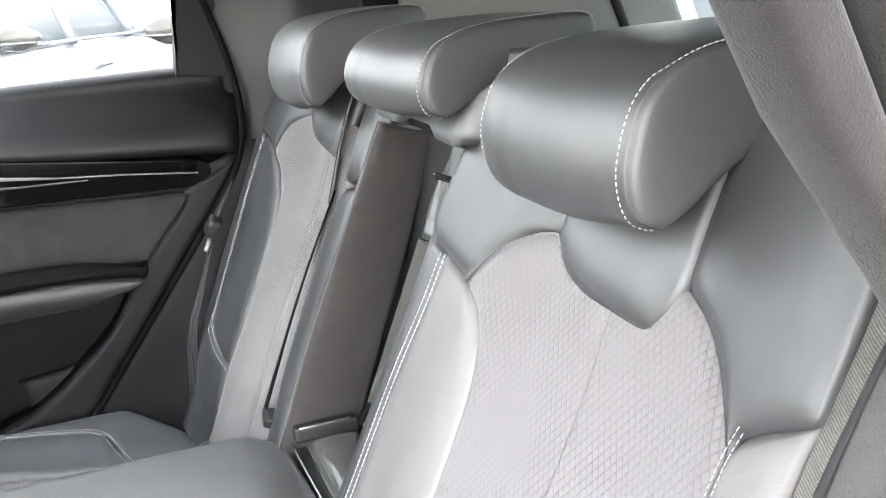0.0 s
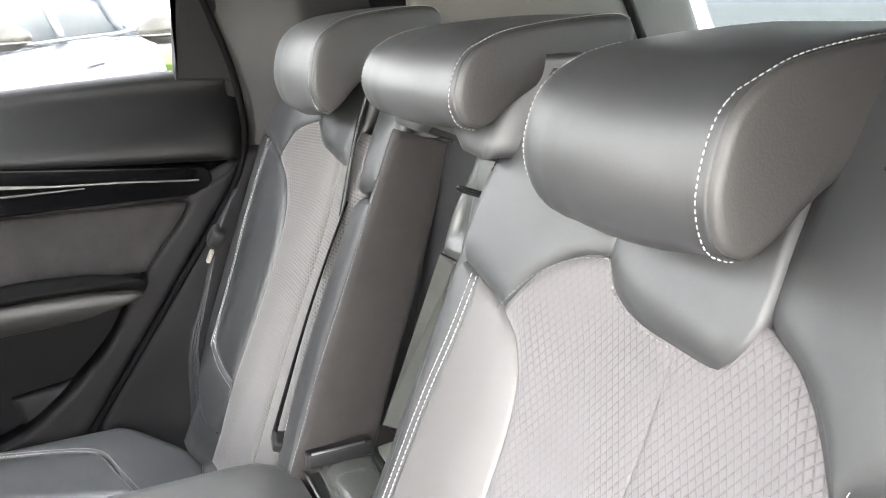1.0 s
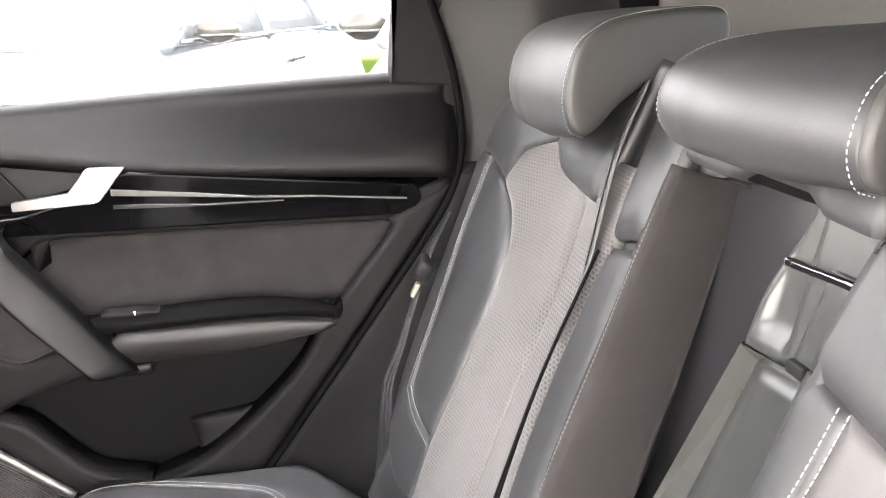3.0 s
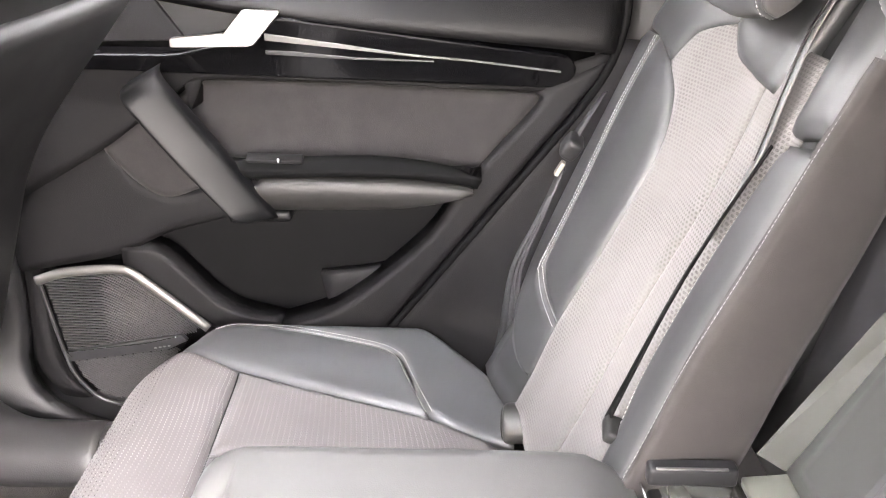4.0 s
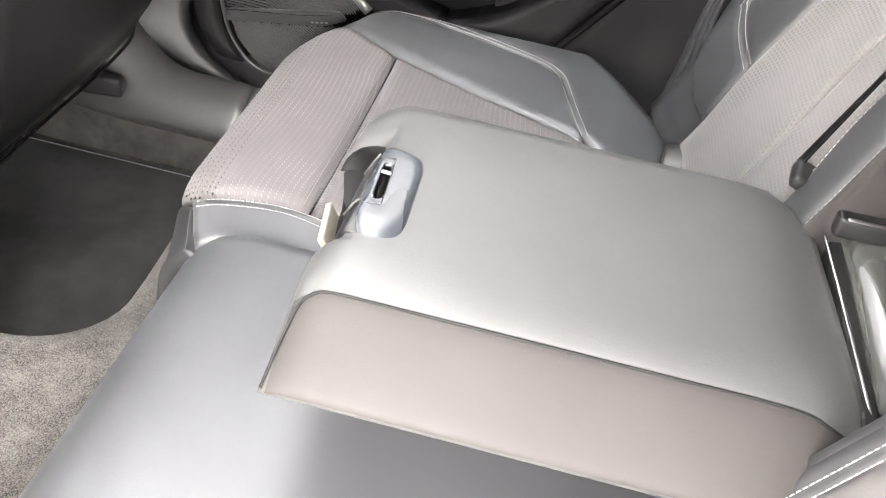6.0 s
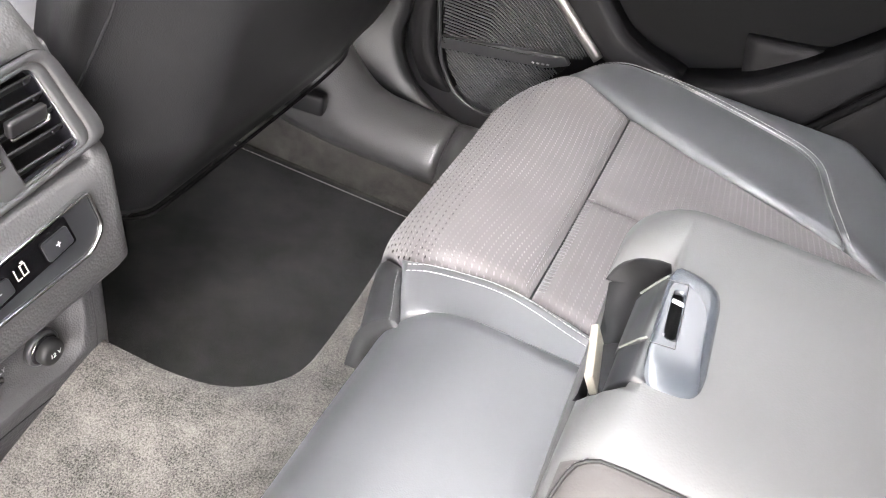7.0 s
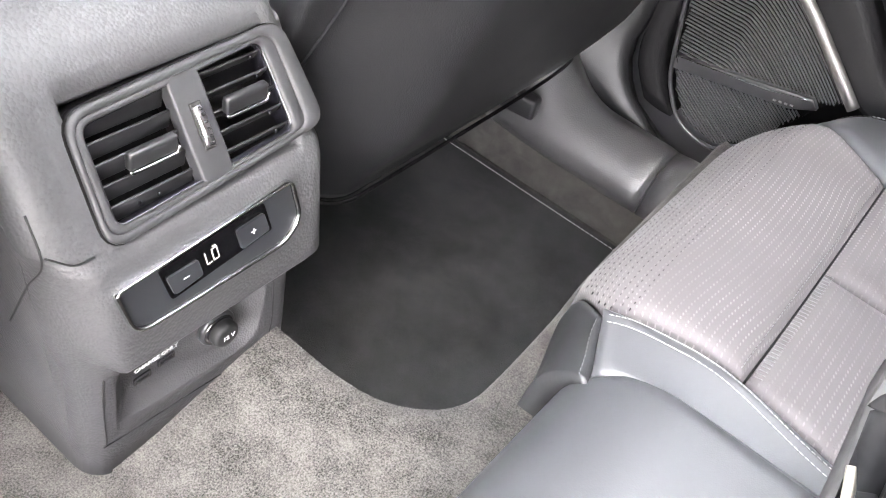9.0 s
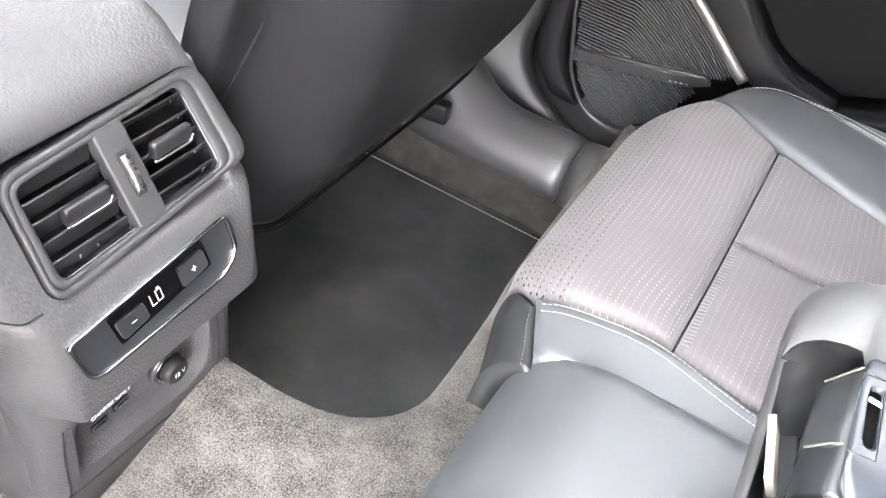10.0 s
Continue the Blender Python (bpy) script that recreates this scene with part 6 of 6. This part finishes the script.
tube("tray_joint", [(LO_X - 0.0018, 0.9165, 0.329), (LO_X - 0.0018, 0.9140, 0.300), (LO_X - 0.0018, 0.9135, 0.258), (LO_X - 0.0018, 0.9165, 0.2525), (LO_X - 0.0018, 0.99, 0.2465), (LO_X - 0.0018, 1.056, 0.2405), (LO_X - 0.0018, 1.069, 0.247), (LO_X - 0.0016, 1.0735, 0.275), (LO_X - 0.0014, 1.071, 0.324)], 0.0007, RUBBER, con, "fine joint round the socket tray", n=6, steps=70)
TRAY = soft_outline([(0.9260, 0.332), (0.9235, 0.300), (0.9240, 0.2690), (0.9900, 0.2635), (1.0560, 0.2580), (1.0625, 0.300), (1.0610, 0.340), (0.9900, 0.338)], 2)
TRAY_FLOOR = np.array((0.993, 0.310)) + (TRAY - np.array((0.993, 0.310))) * np.array((0.84, 0.78))
carve(console_body, [np.c_[np.full(len(TRAY), x), TRAY + (TRAY_FLOOR - TRAY) * k] for x, k in ((-0.535, -0.05), (-0.5515, 0.0), (-0.5535, 0.10), (-0.5595, 0.80), (-0.5622, 1.0))], (CONSOLE_TOP, CONSOLE_PLASTIC))
LO_X = -0.5618
sx = Vector((LO_X + 0.001, 1.0185, 0.3005))


def disc(name, at, r, depth, material, parent, label="", rim=0.002, n=36):
    rings = []
    for rr, x in ((r, 0.0), (r, depth - rim), (r - rim * 0.4, depth - rim * 0.3), (r - rim, depth), (r - 2.2 * rim, depth)):
        a = np.linspace(0, 2 * np.pi, n, endpoint=False)
        rings.append(np.stack([np.full(n, at[0] + x), at[1] + rr * np.cos(a), at[2] + rr * np.sin(a)], 1))
    return loft(name, rings, material, parent, label)


sock = disc("power_socket", sx, 0.0165, 0.006, SATIN_DARK, con, "round socket with a black rubber cap", 0.0015)
disc("ring_gap", sx + Vector((0.005, 0, 0)), 0.0138, 0.002, GLOSS, sock, "glossy black ring", 0.001)
disc("cap", sx + Vector((0.006, 0.001, -0.001)), 0.0118, 0.010, RUBBER, sock, "black rubber cap", 0.003)
text_part("socket_mark", "12 V", 0.0062, axes_pose(sx + Vector((0.0164, 0.0012, -0.001)), (0, 1, 0), (0, 0, 1)), WHITE, sock, bold=0.0001)
text_part("print", "CHARGE ONLY", 0.0056, axes_pose((LO_X + 0.0012, 0.9650, 0.3050), (0, 1, 0.03), (0, -0.03, 1)), WHITE, con, "small white printed words", bold=0.00012)
for y, z in ((0.9525, 0.2920), (0.9740, 0.2955)):
    port = plate("usb_port", quad((-0.0075, -0.0035), (0.0075, -0.0032), (0.0075, 0.0035), (-0.0075, 0.0032), 0.001), (LO_X + 0.0013, y, z), (0, 1, 0.03), (0, 0, 1), 0.004, GLOSS, con, "charging port", bevel=0.0004)
    rbox("contact", (0.001, 0.0105, 0.0012), (LO_X + 0.0017, y, z - 0.0008), CHROME, port, bevel=0.0003)
for line in ([(-0.562, 0.8885, 0.492), (-0.551, 0.8875, 0.464), (-0.575, 0.8885, 0.425), (-0.612, 0.891, 0.36)], [(-0.632, 0.902, 0.284), (-0.624, 0.905, 0.235), (-0.609, 0.907, 0.20)], [(-0.552, 0.890, 0.466), (-0.5495, 0.905, 0.4525), (-0.5485, 0.918, 0.4515)]):
    tube("joint", line, 0.0008, RUBBER, con, "thin moulding joint", n=6)

# ---- front seats seen from behind ----
def front_seat(y0, y1, label):
    st = thing("front_seat", label, "car seat", group="front seats")
    ym, hw = (y0 + y1) / 2, (y1 - y0) / 2

    def s(y, z):
        q = (y - ym) / hw
        side = 0.075 * sst((np.abs(q) - 0.70) / 0.36) ** 1.3
        return -0.604 + 0.36 * (z - 0.29) + 0.10 * sst((z - 0.62) / 0.35) - side + 0.030 * sst((z - 0.30) / 0.10) * (1 - 0.5 * sst((z - 0.40) / 0.3)) * (1 - 0.6 * q * q), y, z

    lo = 0.288
    patch("back_cover", [(y0 + 0.022, lo + 0.012), (y0 + 0.05, lo + 0.002), (ym, lo), (y1 - 0.12, lo + 0.004), (y1 - 0.05, lo + 0.025), (y1 - 0.01, lo + 0.07)], [(y0 + 0.05, 0.86), (y1 - 0.05, 0.86)], [(y0 + 0.022, lo + 0.012), (y0 - 0.004, 0.36), (y0 - 0.030, 0.47), (y0 - 0.034, 0.62), (y0 + 0.005, 0.78), (y0 + 0.05, 0.86)], [(y1 - 0.01, lo + 0.07), (y1 + 0.010, 0.45), (y1 + 0.010, 0.62), (y1 - 0.02, 0.78), (y1 - 0.05, 0.86)], s, SEATBACK, st, (1, 0, 0), 60, 50, groove=0.003, width=0.005, thick=0.03, label="black moulded seat back cover")
    rim = smooth_curve([(y0 + 0.03, lo + 0.008), (y0 + 0.06, lo + 0.001), (ym, lo - 0.001), (y1 - 0.12, lo + 0.003), (y1 - 0.05, lo + 0.024), (y1 - 0.012, lo + 0.068)], 30)
    tube("lower_lip", [(float(s(y, z)[0]) + 0.0015, y, z - 0.002) for y, z in rim], 0.0022, BLACK, st, "thin black lower lip", n=8)
    tube("side_welt", [(float(s(y, z)[0]) + 0.0006, y, z) for y, z in [(y0 - 0.020, 0.44), (y0 - 0.004, 0.53), (y0 + 0.004, 0.62), (y0 + 0.03, 0.78)]], 0.0016, SEATBACK, st, "sewn welt along the backrest's side", n=8)
    patch("cover_border", [(y0 + 0.012, 0.32), (y1 - 0.0, 0.36)], [(y0 + 0.03, 0.93), (y1 - 0.03, 0.93)], [(y0 + 0.012, 0.32), (y0 - 0.018, 0.60), (y0 + 0.03, 0.93)], [(y1 - 0.0, 0.36), (y1 + 0.018, 0.60), (y1 - 0.03, 0.93)], lambda y, z: (s(y, z)[0] - 0.022, y, z), SEATBACK, st, (1, 0, 0), 30, 40, groove=0.02, width=0.02, thick=0.10, label="black leather backrest")
    rbox("adjuster_bracket", (0.10, 0.085, 0.05), (-0.70, ym - 0.06, 0.245), DARK, st, "black bracket under the backrest", bevel=0.014)
    rbox("cushion", (0.42, y1 - y0 - 0.02, 0.14), (-0.86, ym, 0.30), LEATHER, st, bevel=0.04, segments=4)
    rbox("seat_base", (0.36, y1 - y0 - 0.14, 0.20), (-1.02, ym, 0.12), DARK, st, bevel=0.02)
    return st


front_seat(1.150, 1.668, "black front seat seen from behind with a moulded back cover")
front_seat(0.360, 0.850, "black front seat beside the console seen from behind")

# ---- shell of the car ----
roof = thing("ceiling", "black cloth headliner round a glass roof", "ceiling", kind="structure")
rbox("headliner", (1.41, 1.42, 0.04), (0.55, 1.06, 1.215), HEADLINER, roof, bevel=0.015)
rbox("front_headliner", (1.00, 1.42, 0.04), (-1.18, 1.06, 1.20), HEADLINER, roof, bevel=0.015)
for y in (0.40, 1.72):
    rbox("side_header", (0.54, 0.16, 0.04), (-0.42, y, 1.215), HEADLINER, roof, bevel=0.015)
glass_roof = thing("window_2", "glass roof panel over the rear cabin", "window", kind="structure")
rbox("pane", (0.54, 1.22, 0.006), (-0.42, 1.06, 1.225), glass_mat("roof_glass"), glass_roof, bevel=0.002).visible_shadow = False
pil = thing("wall_near_pillar", "fabric-covered pillar at the open rear door", "pillar", kind="structure")


def bar_along(name, pts, half, material, parent, label=""):
    """A rounded bar; half: its half sizes along the car and across it."""
    rings = []
    for p in smooth_curve(pts, 16):
        a = np.linspace(0, 2 * np.pi, 24, endpoint=False)
        cx, cy = np.sign(np.cos(a)) * np.abs(np.cos(a)) ** 0.6, np.sign(np.sin(a)) * np.abs(np.sin(a)) ** 0.6
        rings.append(np.stack([p[0] + half[0] * cx, p[1] + half[1] * cy, np.full(24, p[2])], 1))
    return loft(name, rings, material, parent, label)


EDGE = [(0.095, 1.21), (0.206, 1.005), (0.235, 0.960), (0.264, 0.9236), (0.300, 0.875), (0.350, 0.80), (0.46, 0.62), (0.47, 0.30)]
for name, off, half, y, mat, label in (("pillar_cover", 0.0110, (0.0120, 0.014), 0.425, TEXTILE, "brown-grey fabric pillar cover"), ("door_seal", 0.0345, (0.0080, 0.012), 0.418, TEXTILE, "fabric-faced door seal"), ("outer_frame", 0.070, (0.021, 0.016), 0.408, TEXTILE, "dark pillar frame outside the seal"), ("seal_backing", 0.050, (0.045, 0.006), 0.434, BLACK, "dark gap behind the seal")):
    bar_along(name, [(x + off, y, z) for x, z in EDGE], half, mat, pil, label)
plate("pillar_body", [(0.185, 1.225), (0.30, 1.005), (0.36, 0.92), (0.44, 0.80), (0.56, 0.60), (0.62, 0.60), (0.62, 1.225)], (0, 0.345, 0), (1, 0, 0), (0, 0, 1), 0.04, TEXTILE, pil, "body side behind the door opening", bevel=0.004)
rear_win = thing("window_3", "tinted rear windows behind the seats", "window", kind="structure")
plate("tail_pane", [(-0.72, -0.02), (0.765, -0.02), (0.765, 0.40), (-0.72, 0.40)], (1.30, 1.06, 0.86), (0, 1, 0), (-0.42, 0, 0.9), 0.004, REAR_GLASS, rear_win, bevel=0)
plate("quarter_pane", [(0.42, 0.90), (0.60, 0.90), (0.60, 1.20), (0.42, 1.20)], (0, 1.800, 0), (1, 0, 0), (0, 0, 1), 0.004, REAR_GLASS, rear_win, bevel=0)
tube("glass_seal", [(0.90, 1.700, 1.21), (0.96, 1.718, 1.06), (1.00, 1.722, 0.97), (1.05, 1.722, 0.86)], 0.011, RUBBER, rear_win, n=8)
nb = thing("near_belt", "grey seat belt webbing beside the near backrest", "seat belt")
webbing("webbing", [(0.331, 0.440, 0.93), (0.308, 0.440, 0.878), (0.285, 0.440, 0.832), (0.19, 0.436, 0.64), (0.14, 0.43, 0.52)], (1, -0.1, -0.5), 0.046, nb, node_mat("grey_webbing", (0.0062, 0.0061, 0.0063), 0.7, grain=0.5, grain_scale=700, vary=0.2, vary_scale=80, spec=0.15))
cover = thing("belt_cover", "dark fabric-lined cover between backrest side and belt", "seat trim")
bar_along("cover", [(0.352, 0.456, 0.925), (0.322, 0.456, 0.872), (0.297, 0.456, 0.825), (0.20, 0.452, 0.64), (0.14, 0.45, 0.52)], (0.022, 0.008), DARK, cover)
shell_t = thing("wall_body_shell", "car body sides closing the cabin", "car body", kind="structure")
PAINT = node_mat("dark_body_paint", (0.05, 0.05, 0.055), 0.3, vary=0.03, coat=0.5)
rbox("far_front_door", (1.0, 0.06, 0.90), (-1.12, 1.80, 0.45), SOFT, shell_t, bevel=0.02)
rbox("far_pillar", (0.10, 0.05, 0.40), (-0.66, 1.79, 1.05), SOFT, shell_t, bevel=0.015)
rbox("far_rear_side", (1.1, 0.06, 0.90), (0.83, 1.80, 0.45), SOFT, shell_t, bevel=0.02)
rbox("far_rear_pillar", (0.28, 0.05, 0.36), (0.46, 1.79, 1.05), SOFT, shell_t, bevel=0.015)
rbox("tail_pillar", (0.13, 0.07, 0.40), (0.98, 0.42, 1.03), PILLAR, shell_t, "pale grey rear pillar trim", bevel=0.02, turn=(0, -30, 0))
patch("quarter_trim", [(0.58, 0.80), (1.07, 0.80)], [(0.58, 1.21), (0.88, 1.21)], [(0.58, 0.80), (0.58, 1.21)], [(1.07, 0.80), (1.00, 0.97), (0.88, 1.21)], lambda a, b: (a, 1.745 - 0.03 * sst((a - 0.62) / 0.3), b), PILLAR, shell_t, (0, -1, 0), 16, 16, groove=0.006, width=0.012, edges="r", thick=0.03, label="beige-grey trim beside the luggage bay")
patch("tail_frame", [(1.06, 0.80), (1.22, 0.80)], [(0.91, 1.21), (1.03, 1.21)], [(1.06, 0.80), (1.01, 0.97), (0.91, 1.21)], [(1.22, 0.80), (1.17, 0.97), (1.03, 1.21)], lambda a, b: (a, 1.742 + 0.02 * sst((a - 0.98) / 0.2), b), PILLAR, shell_t, (0, -1, 0), 12, 16, groove=0.006, width=0.012, edges="lr", thick=0.03, label="beige-grey tailgate frame")
rbox("tail_header", (0.10, 1.36, 0.06), (1.19, 1.06, 1.185), PILLAR, shell_t, bevel=0.02)
rbox("outer_door", (1.25, 0.03, 0.95), (-0.31, 1.88, 0.42), PAINT, shell_t, bevel=0.01)
rbox("near_front_door", (1.0, 0.06, 0.90), (-1.12, 0.32, 0.45), SOFT, shell_t, bevel=0.02)
rbox("near_centre_pillar", (0.11, 0.05, 1.2), (-0.66, 0.33, 0.60), SOFT, shell_t, bevel=0.015)
rbox("near_rear_side", (0.9, 0.06, 0.90), (0.95, 0.33, 0.45), SOFT, shell_t, bevel=0.02)
rbox("near_sill", (1.1, 0.16, 0.20), (-0.15, 0.30, 0.10), HARD, shell_t, bevel=0.03)
rbox("near_rear_pillar", (0.80, 0.05, 0.36), (1.00, 0.33, 1.05), SOFT, shell_t, bevel=0.02)
rbox("luggage_floor", (0.75, 1.4, 0.04), (0.95, 1.05, 0.45), CARPET, shell_t, bevel=0.01)
rbox("tail_gate", (0.05, 1.4, 0.60), (1.33, 1.05, 0.58), SOFT, shell_t, bevel=0.02)
rbox("dashboard", (0.40, 1.42, 0.50), (-1.80, 1.06, 0.62), SOFT, shell_t, bevel=0.06)
rbox("bulkhead", (0.06, 1.5, 0.9), (-2.02, 1.06, 0.40), DARK, shell_t, bevel=0.01)
rbox("underbody", (3.4, 1.55, 0.06), (-0.35, 1.06, -0.07), DARK, shell_t, bevel=0.01)

# ---- outside ----
ASPHALT = fuzzy_mat("asphalt", (0.10, 0.10, 0.098), (0.17, 0.17, 0.163), 120, 2, 0.4, 0.0)
GRASS = fuzzy_mat("grass", (0.05, 0.09, 0.015), (0.12, 0.17, 0.04), 60, 3, 1.0, 0.1)
ground = thing("ground", "grey asphalt car park", "ground", kind="structure")
bm = bmesh.new()
bmesh.ops.create_grid(bm, x_segments=200, y_segments=400, size=400)
for v in bm.verts:
    v.co.z = -0.42 + 0.37 * float(sst((v.co.y - 1.95) / 3.0))
part("asphalt", bm, ASPHALT, ground)
verge = thing("grass_verge", "strip of mown grass behind the parked cars", "grass")
rbox("turf", (60, 6, 0.75), (-27, 17, -0.05), GRASS, verge, bevel=0.05)
WHITEPAINT = node_mat("white_car_paint", (0.42, 0.43, 0.45), 0.25, vary=0.02, coat=0.6)
SILVERPAINT = node_mat("silver_car_paint", (0.34, 0.37, 0.40), 0.25, 0.3, vary=0.03, coat=0.6)
BLACKPAINT = node_mat("black_car_paint", (0.02, 0.02, 0.022), 0.2, vary=0.03, coat=0.6)
MIRRORCAP = node_mat("bronze_mirror_paint", (0.09, 0.085, 0.07), 0.25, vary=0.03, coat=0.6)
BLUEPAINT = node_mat("blue_car_paint", (0.02, 0.05, 0.16), 0.25, vary=0.03, coat=0.6)
CARGLASS = node_mat("pale_reflecting_car_glass", (0.22, 0.25, 0.26), 0.05, vary=0.05, coat=0.5)


def parked_car(at, turn, paint, label):
    """A saloon 4.5 m long, nose towards +x, wheels on z = 0."""
    car = thing("parked_car", label, "car", at, group="parked cars")
    car.rotation_euler = (0, 0, radians(turn))
    body = [(-2.2, 0.35, 0.55), (-2.25, 0.55, 0.75), (-2.15, 0.9, 0.82), (-1.2, 0.98, 0.88), (0.8, 0.95, 0.88), (1.6, 0.86, 0.85), (2.15, 0.68, 0.75), (2.25, 0.45, 0.6)]
    rings = []
    for x, top, w in body:
        c = [(-w, 0.25), (-w - 0.03, 0.5), (-w + 0.03, top - 0.1), (-w + 0.12, top), (w - 0.12, top), (w - 0.03, top - 0.1), (w + 0.03, 0.5), (w, 0.25)]
        rings.append([(x, y, z) for y, z in c])
    R = np.array(rings)
    R = smooth_curve(R.reshape(len(R), -1), 24).reshape(24, 8, 3)
    loft("body", R, paint, car)
    cab = []
    for x, top in ((-1.75, 0.96), (-1.1, 1.36), (-0.3, 1.45), (0.4, 1.38), (1.15, 0.95)):
        w = 0.80 - (top - 0.95) * 0.35
        cab.append([(x, -0.80, 0.93), (x, -w, top - 0.03), (x, -w + 0.1, top), (x, w - 0.1, top), (x, w, top - 0.03), (x, 0.80, 0.93)])
    C2 = np.array(cab)
    loft("cabin_glass", smooth_curve(C2.reshape(len(C2), -1), 16).reshape(16, 6, 3), CARGLASS, car)
    top = C2.copy()
    roof_rings = smooth_curve(top[1:4, 1:5].reshape(3, -1), 10).reshape(10, 4, 3) + np.array((0, 0, 0.012))
    low = roof_rings[:, ::-1] - np.array((0, 0, 0.03))
    loft("roof", np.concatenate([roof_rings, low], 1), paint, car)
    for s in (-1, 1):
        for a, b in (((1.2, 0.80, 0.93), (0.42, 0.67, 1.39)), ((-1.2, 0.80, 0.95), (-1.0, 0.67, 1.36)), ((-0.1, 0.805, 0.93), (-0.12, 0.64, 1.43))):
            tube("pillar", [(a[0], s * a[1], a[2]), (b[0], s * b[1], b[2])], 0.035, paint, car, n=8, steps=6)
        mir = []
        for k in np.linspace(0, 1, 8):
            a = np.linspace(0, 2 * np.pi, 14, endpoint=False)
            r = math.sin(math.pi * (0.12 + 0.8 * k)) * 0.09
            mir.append(np.stack([0.95 + 0.9 * r * np.cos(a), np.full(14, s * (0.84 + 0.22 * k)), 1.0 + 0.75 * r * np.sin(a)], 1))
        cap = loft("door_mirror", mir, MIRRORCAP, car, "dark bronze mirror cap with a bright lower band")
        loft("mirror_band", [r * np.array((1, 1, 0)) + np.array((0.015, 0, 1.0 - 0.022)) + (r - np.array((0.95, 0, 1.0))) * np.array((0.02, 0, 0.16)) for r in mir], CHROME, cap)
        rbox("door_handle", (0.18, 0.03, 0.03), (-0.35, s * 0.90, 0.80), CHROME, car, bevel=0.01)
        tube("window_line", [(1.1, s * 0.83, 0.95), (-1.3, s * 0.83, 0.97)], 0.012, CHROME, car, n=6, steps=4)
    for x in (-1.35, 1.35):
        for s in (-1, 1):
            wh = thing("wheel", "", "")
            wh.parent = car
            wh.location = (x, s * 0.80, 0.31)
            rings = []
            for rr, y in ((0.20, -0.10), (0.30, -0.105), (0.315, -0.08), (0.315, 0.08), (0.30, 0.105), (0.20, 0.10)):
                a = np.linspace(0, 2 * np.pi, 28, endpoint=False)
                rings.append(np.stack([rr * np.cos(a), np.full(28, y), rr * np.sin(a)], 1))
            loft("tyre", rings, RUBBER, wh)
            for k in range(5):
                ang = k * 2 * math.pi / 5
                tube("spoke", [(0.03 * math.cos(ang), s * 0.09, 0.03 * math.sin(ang)), (0.20 * math.cos(ang), s * 0.095, 0.20 * math.sin(ang))], 0.025, ALU, wh, n=6, steps=4)
    return car


parked_car((-0.82, 6.2, -0.05), 250, SILVERPAINT, "pale silver-blue saloon parked aslant outside the window")
parked_car((1.63, 5.2, -0.05), 250, WHITEPAINT, "white saloon parked aslant next to the silver car")
parked_car((-3.5, 7.2, -0.05), 250, BLACKPAINT, "black car parked aslant at the end of the row")
parked_car((4.6, 13.0, -0.05), 8, BLUEPAINT, "dark blue car parked further back")
